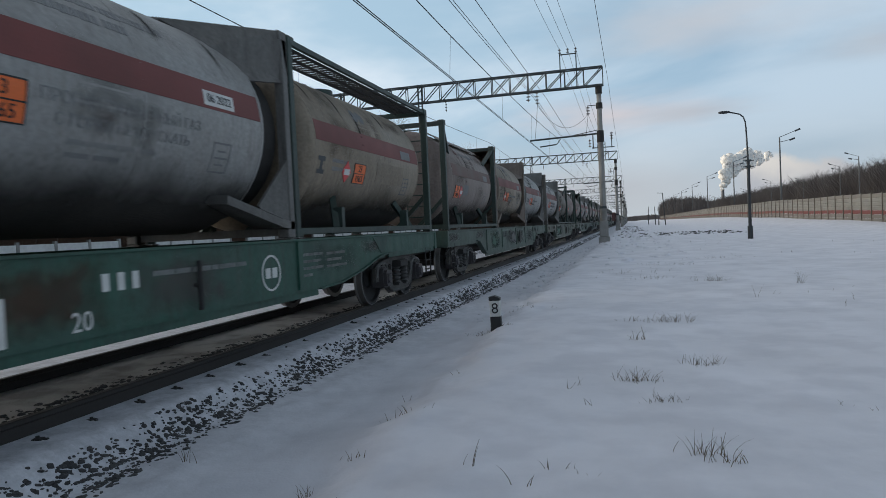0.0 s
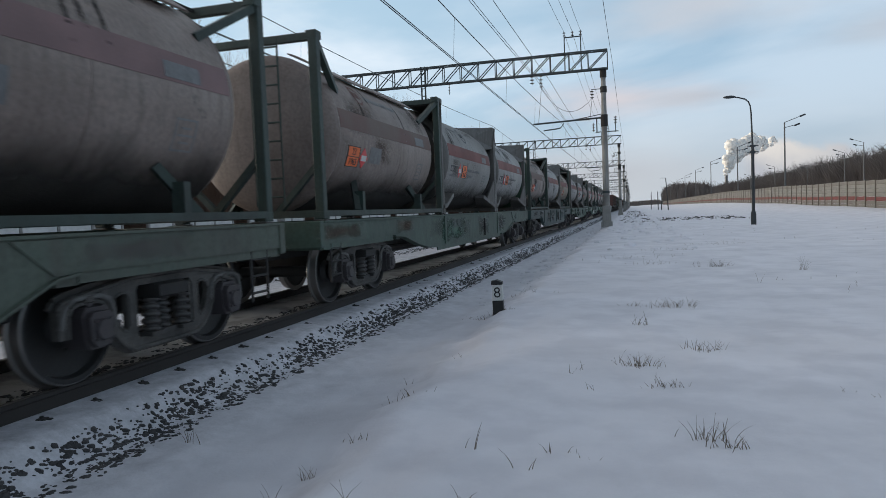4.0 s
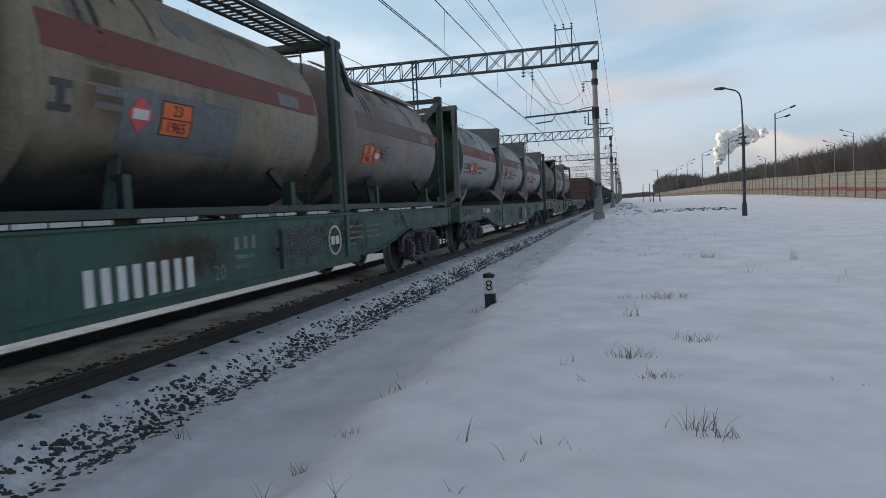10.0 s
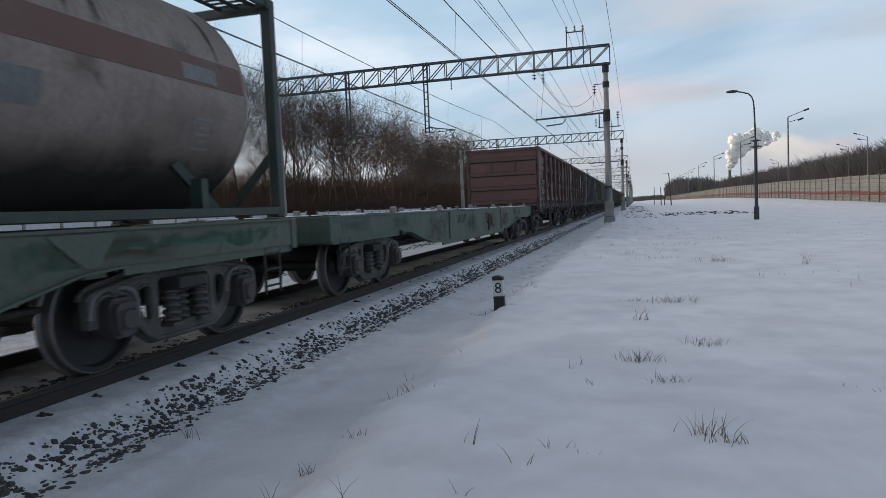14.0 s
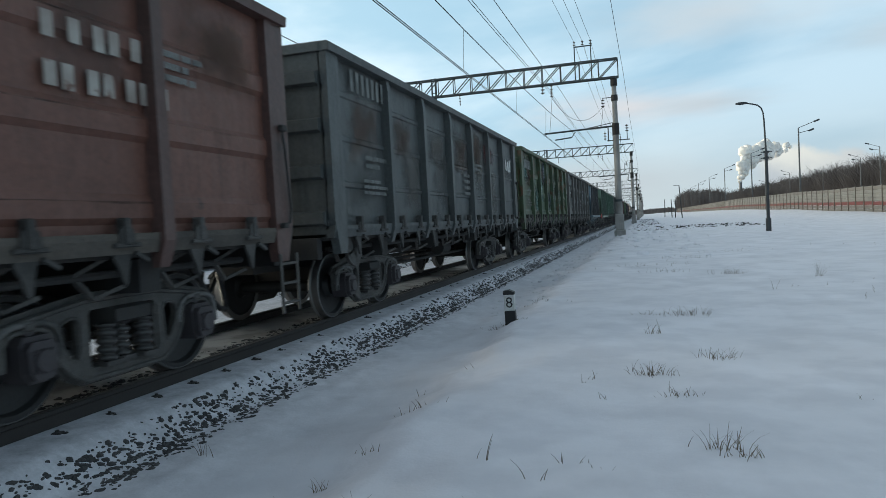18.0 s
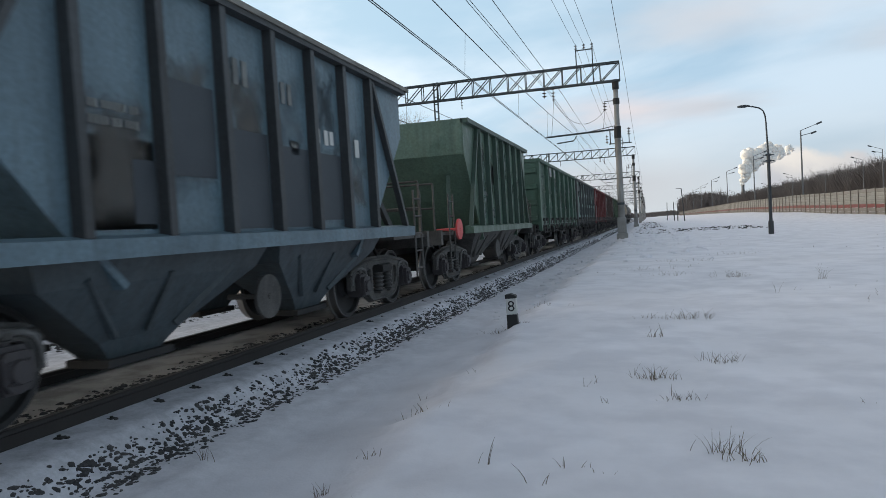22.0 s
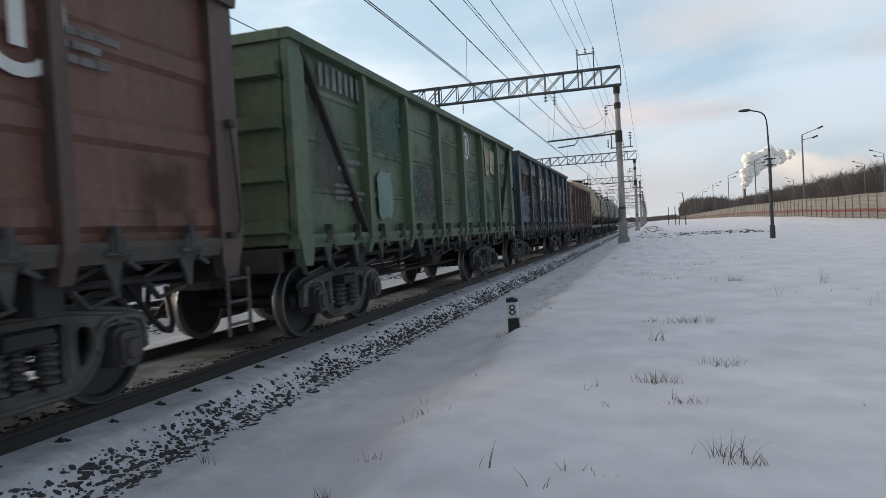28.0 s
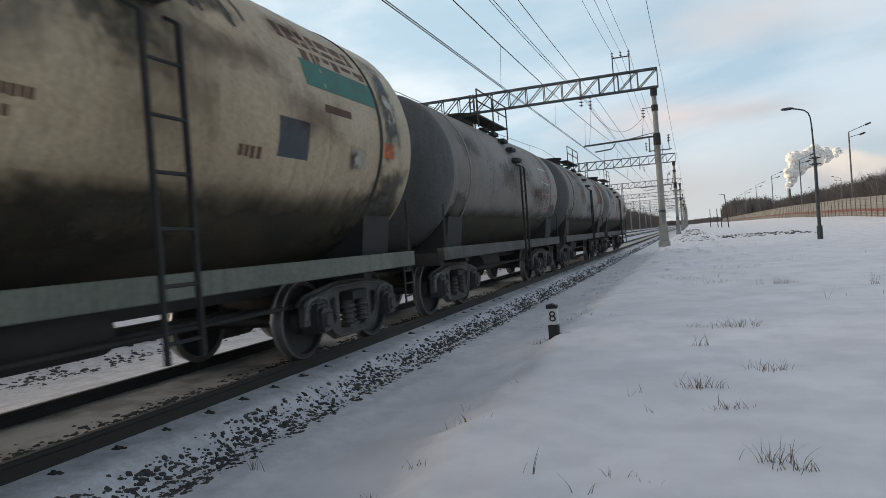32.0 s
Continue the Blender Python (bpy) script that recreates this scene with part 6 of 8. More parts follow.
        wrap_bars(c, (1.3, .6), -.4, R, -9, .07, .08, cz, faint, seed + 2)
        emblem(-.25, 36, .24, INK_DARK)
        wrap_bars(c, (.9,), -1.5, R, 42, .07, .06, cz, faint, seed + 3)
    elif mark == "pale":
        orange(-1.98, -17)
        diamond(-1.36, -17)
        bm = B()
        patch(bm, -1.1, -.35 if seed % 2 == 0 else -.6, -20, -7, R, .002, 4, cz)
        part("paint_patch", bm, GREY_PATCH, c, "fresh grey paint patch")
        wrap_bars(c, (1.5,), -.8, R, 38, .10, .05, cz, faint, seed)
        emblem(-1.15, 36, .20, RUST_INK)
    elif mark == "ink":
        bm = B()
        patch(bm, -1.44, .35, -32, -5, R, .002, 6, cz)
        if seed % 2:
            part("paint_patch", bm, GREY_PATCH, c, "large grey paint patch")
        else:
            bm.free()
            bm = B()
            patch(bm, .02, 1.4, -21, -4, R, .002, 4, cz)
            part("paint_patch", bm, BEIGE, c)
        orange(-.93, -16)
        diamond(-1.22, -16)
        bm = B()
        for q in ((-2.22, -2.0, -11, -8), (-2.22, -2.0, -20, -17), (-2.15, -2.07, -18, -10)):
            patch(bm, *q, R, .004, 3, cz)
        part("lettering_block", bm, INK_DARK, c)
        for o in (-.5, -.25):
            bm = B()
            vs = [bm.verts.new(((R + .004) * math.cos(radians(33) + .13 * math.sin(i * .5236) / R), o + .13 * math.cos(i * .5236), cz + (R + .004) * math.sin(radians(33) + .13 * math.sin(i * .5236) / R))) for i in range(12)]
            bm.faces.new(vs)
            part("round_emblem", bm, GREY_PATCH, c)
        wrap_bars(c, (.5, .4), -1.75, R, -8, .06, .06, cz, faint, seed)
    else:
        wrap_bars(c, (.9, .6), -.25, R, -8, .05, .06, cz, faint, seed)
        wrap_bars(c, (1.0,), -1.0, R, 38, .08, .06, cz, faint, seed)
    bm = B()
    if mark == "prop" and not date:
        patch(bm, 1.25, 2.05, 2.2, 16.8, R + .003, .004, 4, cz)
        pl = part("paint_patch", bm, RED_MARK, c, "fresh red patch on the stripe")
    else:
        patch(bm, 1.27, 1.80, 4, 11.5, R + .003, .004, 4, cz)
        pl = part("date_plate", bm, (RUST_ORANGE if mark == "none" else WHITE) if date else GREY_PATCH, c, "small date plate")
    if date:
        me = wrapped(date, .13, R + .007, 7.7, cz)
        me.materials.append(CREAMY if mark == "none" else BLACK)
        place("writing", me, pl, pose(0, 1.535, 0))
    bm = B()
    ye = 1.45
    for a, b, q, r2 in ((0, .32, -29, -28), (0, .32, -14, -13), (0, .02, -29, -13), (.30, .32, -29, -13), (0.05, .27, -21.5, -20.5), (.09, .23, -18, -17), (.09, .23, -25, -24)):
        patch(bm, ye + a, ye + b, q, r2, R, .003, 2, cz)
    part("data_box", bm, faint, c)
    if end_m is END_G and style == "brace":
        # hazard plate and triangle on the green end
        y1, y2 = -Lt - .355, -Lt - .20
        bm = B()
        box(bm, -.50, -.05, y1, y2, cz + .52, cz + .84)
        plate = part("hazard_plate", bm, ORANGE, c, "orange hazard plate on the end")
        bm = B()
        box(bm, -.50, -.05, y1 - .004, y1 + .01, cz + .675, cz + .69)
        for o in (.555, .725):
            for i in range(4 if o < .6 else 2):
                box(bm, -.44 + i * .09, -.385 + i * .09, y1 - .004, y1 + .01, cz + o, cz + o + .085)
        part("plate_writing", bm, BLACK, plate)
        bm = B()
        slab(bm, [(-.78, cz - .32), (.10, cz - .32), (-.34, cz + .46)], y1, y2, "y", holes=[[(-.60, cz - .18), (-.08, cz - .18), (-.34, cz + .26)]])
        tri = part("triangle_sign", bm, PALE_SIGN, c, "pale painted triangle")
        bm = B()
        box(bm, -.45, -.23, y1 + .02, y2, cz - .15, cz - .03, .03)
        part("sign_mark", bm, PALE_SIGN, tri)
    elif end_m is END_G:
        y1, y2 = -Lt - .345, -Lt - .20
        bm = B()
        box(bm, -.45, -.05, y1, y2, cz + .34, cz + .66)
        plate = part("hazard_plate", bm, ORANGE, c, "orange hazard plate on the end")
        bm = B()
        box(bm, -.45, -.05, y1 - .004, y1 + .01, cz + .495, cz + .51)
        part("plate_writing", bm, BLACK, plate)
        bm = B()
        slab(bm, [(.18, cz + .46), (.40, cz + .24), (.62, cz + .46), (.40, cz + .68)], y1, y2, "y")
        dia = part("hazard_diamond", bm, RED, c, "red diamond on the green end")
        bm = B()
        box(bm, .27, .53, y1 - .004, y1 + .01, cz + .42, cz + .51)
        part("diamond_label", bm, WHITE, dia)
    return c


# gondola -------------------------------------------------------------------
def gondola(paint, post_m, label, seed, marks, diag=False, style=0, zt=3.70):
    w = thing("gondola_wagon", label, "gondola wagon", "wagons of the train")
    L, zb = 6.42, 1.30
    rnd = random.Random(seed)
    ribs = [(zb, 0), (zb + .12, 0), (zb + .17, .035), (zb + .30, .035), (zb + .36, 0), (zb + .78, 0), (zb + .83, .035), (zb + .98, .035), (zb + 1.03, 0), (zb + 1.45, 0), (zb + 1.50, .035), (zb + 1.65, .035), (zb + 1.70, 0), (zt - .1, 0)]
    if style == 1:
        ribs = [(zb, 0), (zb + .55, 0), (zb + .57, .02), (zb + .63, .02), (zb + .65, 0), (zb + 1.18, 0), (zb + 1.20, .02), (zb + 1.26, .02), (zb + 1.28, 0), (zb + 1.78, 0), (zb + 1.80, .02), (zb + 1.86, .02), (zb + 1.88, 0), (zt - .1, 0)]
    ys = [-L + .35] + [-L + .35 + (2 * L - .7) * i / 7 for i in range(1, 7)] + [L - .35]
    for s in (1, -1):
        bm = B()
        prof = [(s * (1.44 + d), z) for z, d in ribs] + [(s * 1.40, zt - .1), (s * 1.40, zb)]
        slab(bm, prof, -L, L, "y")
        side = part("side_wall", bm, paint, w)
        bm = B()
        slab(bm, [(s * 1.40, zt - .12), (s * 1.585, zt - .12), (s * 1.60, zt - .02), (s * 1.56, zt), (s * 1.40, zt)], -L - .02, L + .02, "y")
        part("top_chord", bm, paint if style else post_m, side)
        bm = B()
        slab(bm, [(s * 1.40, zb - .11), (s * 1.50, zb - .11), (s * 1.53, zb), (s * 1.53, zb + .05), (s * 1.40, zb + .05)], -L, L, "y")
        part("bottom_chord", bm, DUSTY if style == 0 else paint, side, "dusty bottom chord" if style == 0 else "")
        # rusty seams between the plates, worn and broken
        for z, d in [(q, e) for q, e in ribs if e > 0][1::2]:
            bm = B()
            n = 34
            low = [(-L + .4 + (2 * L - .8) * i / n, z - rnd.choice((.004, .006, .012, .02)) * rnd.uniform(.7, 1.3)) for i in range(n + 1)]
            slab(bm, low + [(L - .4, z + .004), (-L + .4, z + .004)], *sorted((s * (1.44 + d - .01), s * (1.443 + d))), "x")
            part("plate_seam", bm, SEAM, side, "rusty plate seam")
        for k, y in enumerate(ys):
            end = k in (0, 7)
            bm = B()
            if end:
                yo = -L if k == 0 else L
                y0, y1 = sorted((y, yo))
                if k == 0:
                    o = [(y0 + .13, .98), (y1 - .04, .98), (y1, 1.12), (y1, zt - .12), (y0, zt - .12), (y0, 1.42)]
                else:
                    o = [(y0, 1.12), (y0 + .04, .98), (y1 - .13, .98), (y1, 1.42), (y1, zt - .12), (y0, zt - .12)]
                slab(bm, o, s * 1.42, s * 1.535, "x")
            else:
                slab(bm, [(s * 1.43, 1.06), (s * 1.50, 1.06), (s * 1.575, 1.28), (s * 1.575, zt - .3), (s * 1.55, zt - .12), (s * 1.43, zt - .12)], y - .065, y + .065, "y")
            part("corner_post" if end else "side_post", bm, post_m, side)
        if diag:
            for a, b in ((-1, 0), (1, 0)):
                bm = B()
                beam(bm, (s * 1.50, a * (L - .3), zt - .15), (s * 1.50, a * (L - 2.0), zb + .05), .10, .06)
                part("diagonal_brace", bm, IRON_DARK, side)

        # latches of the floor hatches
        def latch():
            bm = B()
            slab(bm, [(-.09, 1.24), (.09, 1.24), (.07, 1.16), (.045, 1.06), (.03, .97), (.01, .94), (-.02, .99), (-.04, 1.07), (-.10, 1.17)], .0, .03, "x")
            slab(bm, [(-.07, 1.38), (-.03, 1.41), (.03, 1.41), (.07, 1.38), (.085, 1.24), (-.085, 1.24)], .05, .078, "x")
            box(bm, .0, .10, -.035, .035, 1.26, 1.47, .012)
            tube(bm, (.07, -.13, 1.26), (.07, .13, 1.26), .02, 6)
            beam(bm, (.05, .10, 1.20), (.06, .22, 1.13), .035, .03)
            return mesh_of("hatch_latch", bm, LATCH)
        me = cached("latch%s" % style, latch)
        for k in range(7):
            for o in (-.42, .42):
                y = (ys[k] + ys[k + 1]) / 2 + o
                place("hatch_latch", me, side, pose(s * 1.47, y, 0, 0, 0, 0 if s > 0 else 180))
            bm = B()
            slab(bm, [(s * .3, 1.14), (s * 1.40, 1.22), (s * 1.40, 1.24), (s * .3, 1.16)], (ys[k] + .12), (ys[k + 1] - .12), "y")
            part("floor_hatch", bm, IRON_DARK, w)
    # levers and shaft that work the floor hatches
    def lever():
        bm = B()
        beam(bm, (1.16, -.02, 1.03), (1.36, .14, 1.17), .04, .03)
        beam(bm, (1.16, .0, 1.03), (1.10, .24, .84), .05, .03)
        beam(bm, (1.10, .24, .84), (1.24, .44, .93), .035, .03)
        return mesh_of("hatch_lever", bm, IRON)
    for s in (1, -1):
        part("hatch_shaft", tube(B(), (s * 1.16, -L + .5, 1.03), (s * 1.16, L - .5, 1.03), .035, 8), IRON_DARK, w)
        for k in range(7):
            for o in (-.55, .25):
                place("hatch_lever", cached("lever", lever), w, pose(0, (ys[k] + ys[k + 1]) / 2 + o * s, 0, 0, 0, 0 if s > 0 else 180))
    for s in (-1, 1):
        bm = B()
        prof = [(s * (L - .02), zb - .1), (s * (L - .02), zt - .12), (s * (L - .08), zt - .12), (s * (L - .08), zb - .1)]
        slab(bm, prof, -1.40, 1.40, "x")
        end = part("end_wall", bm, paint, w)
        for z in (1.45, 2.05, 2.65, 3.25):
            bm = B()
            slab(bm, [(s * (L - .025), z - .1), (s * (L + .07), z - .07), (s * (L + .07), z + .07), (s * (L - .025), z + .1)], -1.40, 1.40, "x")
            part("end_rib", bm, post_m, end)
        for x in (-.5, .5):
            bm = B()
            box(bm, x - .05, x + .05, *sorted((s * (L - .02), s * (L + .05))), 2.74, 3.16)
            part("end_stiffener", bm, post_m, end)
        bm = B()
        box(bm, -1.44, 1.44, *sorted((s * (L - .1), s * (L + .03))), zt - .12, zt)
        part("end_chord", bm, post_m, end)
        bm = B()
        box(bm, -1.3, 1.3, *sorted((s * (L - .05), s * (L + .08))), .92, 1.2, .01)
        part("end_beam", bm, IRON_DARK, w)
    # ladder at one end of each side
    for s in (1, -1):
        bm = B()
        y = s * (L - .18)
        ladder(bm, s * 1.56, y - .17, y + .17, .42, 1.06, 3, .018)
        part("step_ladder", bm, IRON, w)
        bm = B()
        rod = [(s * 1.56, y + .02, 2.42), (s * 1.575, y + .03, 2.2), (s * 1.575, y + .07, 1.8), (s * 1.57, y + .10, 1.55), (s * 1.57, y + .06, 1.40), (s * 1.56, y - .02, 1.37)]
        for a, b in zip(rod, rod[1:]):
            tube(bm, a, b, .014, 6)
        box(bm, *sorted((s * 1.535, s * 1.60)), y - .03, y + .07, 2.40, 2.47, .01)
        box(bm, *sorted((s * 1.535, s * 1.60)), y - .10, y - .01, 1.34, 1.40, .01)
        part("release_rod", bm, IRON_DARK, w, "black bent release rod")
    if seed in (201, 202):
        bm = B()
        cy, cw = -L + .75, 1.02
        lathe(bm, [(1.40, .205), (1.395, .24), (1.44, .24), (1.435, .205)], 24, "x", (cy, cw))
        for k in range(4):
            beam(bm, (1.42, cy, cw), (1.42, cy + .22 * math.cos(k * 1.571 + .4), cw + .22 * math.sin(k * 1.571 + .4)), .03)
        tube(bm, (1.0, cy, cw), (1.45, cy, cw), .035, 8)
        part("hand_wheel", bm, LATCH, w, "rusty spoked hand brake wheel")
    bm = B()
    box(bm, -.28, .28, -L, L, .75, 1.14)
    part("centre_sill", bm, IRON_DARK, w)
    for y in (-4.325, -1.6, 1.6, 4.325):
        part("cross_beam", box(B(), -1.35, 1.35, y - .12, y + .12, .86, 1.138), IRON_DARK, w)
    bm = B()
    box(bm, -1.42, 1.42, -L + .02, L - .02, 1.16, 1.24)
    part("floor", bm, IRON_DARK, w)
    part("air_reservoir", tube(B(), (-.62, -1.3, .72), (-.62, .1, .72), .2, 14), IRON_DARK, w, soft=40)
    bm = tube(B(), (.70, .5, .76), (.70, 1.1, .76), .16, 14)
    part("brake_cylinder", tube(bm, (.70, 1.1, .76), (.70, 1.9, .80), .03, 6), IRON_DARK, w, soft=40)
    for x, z in ((.2, .62), (-.25, .66), (.62, .58)):
        part("brake_rod", tube(B(), (x, -3.6, z), (x, 3.6, z), .028, 6), IRON_DARK, w)
    add_ends(w, 6.96)
    for y in (-4.325, 4.325):
        add_bogie(w, y)
    # worn paint, dust and rust on the plates
    for i in range(12):
        k = i % 7
        y = (ys[k] + ys[k + 1]) / 2 + rnd.uniform(-.35, .35)
        z = rnd.uniform(zb + .35, zt - .5)
        dy, dz = rnd.uniform(.45, .85), rnd.uniform(.35, .95)
        m = rnd.choice(WEAR.get(paint.name, (DIRT_THIN, DUST_THIN, RUST_THIN)))
        x = 1.4765 + .0004 * i
        box(bm := B(), x - .0015, x, max(y - dy, ys[k] + .07), min(y + dy, ys[k + 1] - .07), max(z - dz, zb + .06), min(z + dz, zt - .13))
        part("worn_patch", bm, m, w)
    for kind, *a in marks:
        if kind == "num":
            y, z, n, h, m = a
            numeral_bars(w, 1.484, y, 3.21 if style == 1 and zt > 3.6 else z, n, h, m)
        elif kind == "bars":
            y, z, lines, h, m = a
            flat_bars(w, 1.484, y, z, lines, h, h * .7, m, seed)
        elif kind == "rect":
            y, z, dy, dz, m, name = a
            j = [rnd.uniform(-.05, .05) for _ in range(8)]
            bm = B()
            box(bm, 1.4835, 1.4845, y - dy * 1.15, y + dy * 1.15, z - dz * 1.2, z + dz * 1.2)
            part(name, bm, feathered(m, 1.0), w)
        elif kind == "blot":
            y, z, dy, dz, m, name = a
            bm = B()
            pts = []
            for i in range(30):
                t = 2 * math.pi * i / 30
                c, q = math.cos(t), math.sin(t)
                k = 1 / max(abs(c), abs(q)) ** .8 * (rnd.uniform(.80, 1.04))
                pts.append((y + dy * c * k, z + dz * q * k))
            slab(bm, pts, 1.483, 1.485, "x")
            part(name, bm, m, w)
        elif kind == "ring":
            y, z, r, m = a
            bm = B()
            slab(bm, ring(y, z, r, 26, r * .8), 1.483, 1.486, "x", holes=[ring(y, z, r * .82, 26, r * .62)])
            slab(bm, [(y - .06, z - r * .6), (y + .06, z - r * .6), (y + .06, z + r * .6), (y - .06, z + r * .5)], 1.483, 1.486, "x")
            part("round_emblem", bm, m, w)
        elif kind == "blocks":
            y, z, n, h, wd, pitch, m = a
            for i in range(n):
                bm = B()
                yy = y + i * pitch
                j = [rnd.uniform(-.06, .06) for _ in range(8)]
                slab(bm, [(yy + j[0], z + j[1]), (yy + wd + j[2], z + j[3]), (yy + wd + j[4], z + h + j[5]), (yy + j[6], z + h + j[7])], 1.483, 1.486, "x",
                     holes=[[(yy + wd * .38, z + h * (.1 if i % 2 else .3)), (yy + wd * .66, z + h * .14), (yy + wd * .64, z + h * (.45 if i % 3 else .8)), (yy + wd * .4, z + h * .42)]])
                part("lettering_block", bm, m, w)
    return w


# hopper ---------------------------------------------------------------------
def hopper(paint, post_m, label, seed, roof, marks):
    w = thing("hopper_wagon", label, "hopper wagon", "wagons of the train")
    L, Lb, zb, zt = (4.08, 2.75, 1.36, 3.63) if roof == "roof" else (3.88, 2.72, 1.30, 3.74)
    o = zt - .80
    for s in (1, -1):
        bm = B()
        slab(bm, [(-Lb, zb), (Lb, zb), (L, o), (L, zt), (-L, zt), (-L, o)], s * 1.45, s * 1.41, "x")
        side = part("side_wall", bm, paint, w)
        bm = B()
        slab(bm, [(s * 1.40, zb - .16), (s * 1.60, zb - .16), (s * 1.60, zb - .01), (s * 1.45, zb + .02), (s * 1.40, zb + .02)], -L - .05, L + .05, "y")
        part("bottom_chord", bm, paint, side)
        bm = B()
        box(bm, *sorted((s * 1.41, s * 1.58)), -L, L, zt - .1, zt)
        part("top_chord", bm, post_m, side)
        for k in range(7):
            y = -2.67 + .89 * k
            bm = B()
            slab(bm, [(s * 1.44, zb - .02), (s * 1.575, zb - .02), (s * 1.56, zt - .1), (s * 1.44, zt - .1)], y - .045, y + .045, "y")
            part("side_post", bm, post_m, side)
        for sy in (-1, 1):
            bm = B()
            beam(bm, (s * 1.5, sy * (Lb + .05), zt - .12), (s * 1.5, sy * (L - .1), zb), .09, .07)
            part("diagonal_brace", bm, post_m, side)
            bm = B()
            beam(bm, (s * 1.15, sy * 4.3, 1.2), (s * .95, sy * 3.55, o - .45), .09)
            part("end_strut", bm, post_m, w)
            bm = B()
            ladder(bm, s * 1.38, sy * 4.75, sy * 5.1, .45, 2.0, 5, .018)
            part("step_ladder", bm, IRON, w)
        # discharge funnels that narrow down and inwards
        for sy in (-1, 1):
            y0 = sy * 1.58
            bm = B()
            rows = []
            for z, xa, xb, hy in ((zb - .14, .30, 1.42, 1.46), (1.0, .36, 1.32, 1.34), (.50, .52, .98, .50), (.38, .56, .92, .36), (.33, .58, .90, .32)):
                rows.append([bm.verts.new((s * x, y0 + y, z)) for x, y in ((xa, -hy), (xb, -hy), (xb, hy), (xa, hy))])
            for p, q in zip(rows, rows[1:]):
                for i in range(4):
                    bm.faces.new((p[i], p[(i + 1) % 4], q[(i + 1) % 4], q[i]))
            bm.faces.new(rows[0])
            bm.faces.new(rows[-1])
            f = part("discharge_funnel", bm, FUNNEL[roof], w)
            for q in (-.62, .0, .62):
                bm = B()
                beam(bm, (s * 1.34, y0 + q * 1.5, 1.06), (s * 1.03, y0 + q * .6, .54), .05, .06)
                part("funnel_rib", bm, FUNNEL[roof], f)
            bm = B()
            box(bm, *sorted((s * .52, s * .98)), y0 - .40, y0 + .40, .27, .335)
            part("funnel_gate", bm, IRON_DARK, f)
    for sy in (-1, 1):
        bm = B()
        slab(bm, [(sy * 2.2, .95), (sy * L, o), (sy * L, zt), (sy * (L - .04), zt), (sy * (L - .04), o + .02), (sy * 2.15, .99)], -1.41, 1.41, "x")
        part("sloped_end", bm, paint, w)
        bm = B()
        box(bm, -1.35, 1.35, *sorted((sy * 5.5, sy * 5.62)), .95, 1.25)
        box(bm, -1.3, 1.3, *sorted((sy * 3.9, sy * 5.6)), 1.14, 1.2)
        part("end_platform", bm, IRON, w)
        bm = B()
        for x in (-1.2, 1.2):
            tube(bm, (x, sy * 5.55, 1.2), (x, sy * 5.55, 2.2), .02, 6)
        tube(bm, (-1.2, sy * 5.55, 2.2), (1.2, sy * 5.55, 2.2), .02, 6)
        tube(bm, (-1.2, sy * 5.55, 1.7), (1.2, sy * 5.55, 1.7), .02, 6)
        part("hand_rail", bm, IRON, w)
    bm = B()
    tube(bm, (.55, 4.0, 1.52), (.55, 4.75, 1.52), .2, 14)
    part("air_reservoir", bm, FADED if roof == "roof" else IRON, w, soft=40)
    for cx, cy, cw, q, m in ([(1.52, -4.85, 1.25, .22, RED), (1.36, -.55, .66, .24, IRON)] if roof == "heap" else [(1.36, -.1, .66, .24, IRON)]):
        bm = B()
        lathe(bm, [(cx - .02, q - .04), (cx - .02, q), (cx + .02, q), (cx + .02, q - .04)], 20, "x", (cy, cw))
        for k in range(5):
            beam(bm, (cx, cy, cw), (cx, cy + (q - .02) * math.cos(k * 1.257), cw + (q - .02) * math.sin(k * 1.257)), .03)
        tube(bm, (cx - .5, cy, cw), (cx + .03, cy, cw), .03, 6)
        part("hand_wheel", bm, m, w, "spoked hand wheel")
    bm = B()
    box(bm, -.28, .28, -5.6, 5.6, .78, 1.13)
    part("centre_sill", bm, IRON_DARK, w)
    bm = B()
    if roof == "heap":
        n, mrows = 28, []
        for i in range(n + 1):
            y = -L + .1 + (2 * L - .2) * i / n
            row = []
            for j in range(11):
                x = -1.38 + 2.76 * j / 10
                z = zt - .10 + .30 * (1 - (x / 1.38) ** 2) * min(1, 3.2 * (1 - abs(y) / L)) + .05 * noise.noise((x * 2, y * 1.3, 4))
                row.append(bm.verts.new((x, y, z)))
            mrows.append(row)
        for p, q in zip(mrows, mrows[1:]):
            for j in range(10):
                bm.faces.new((p[j], p[j + 1], q[j + 1], q[j]))
        part("heaped_load", bm, LOAD, w, "heaped grey load dusted with snow", soft=180)
    else:
        slab(bm, [(-1.60, zt - .04), (1.60, zt - .04), (1.60, zt + .02), (1.1, zt + .22), (.4, zt + .32), (-.4, zt + .32), (-1.1, zt + .22), (-1.6, zt + .02)], -L - .12, L + .12, "y")
        part("roof", bm, LOAD, w, "pale dusty roof")
        for y in (-2.6, -.9, .9, 2.6):
            bm = B()
            tube(bm, (0, y, zt + .3), (0, y, zt + .42), .3, 16)
            part("roof_hatch", bm, post_m, w)
    rnd = random.Random(seed)
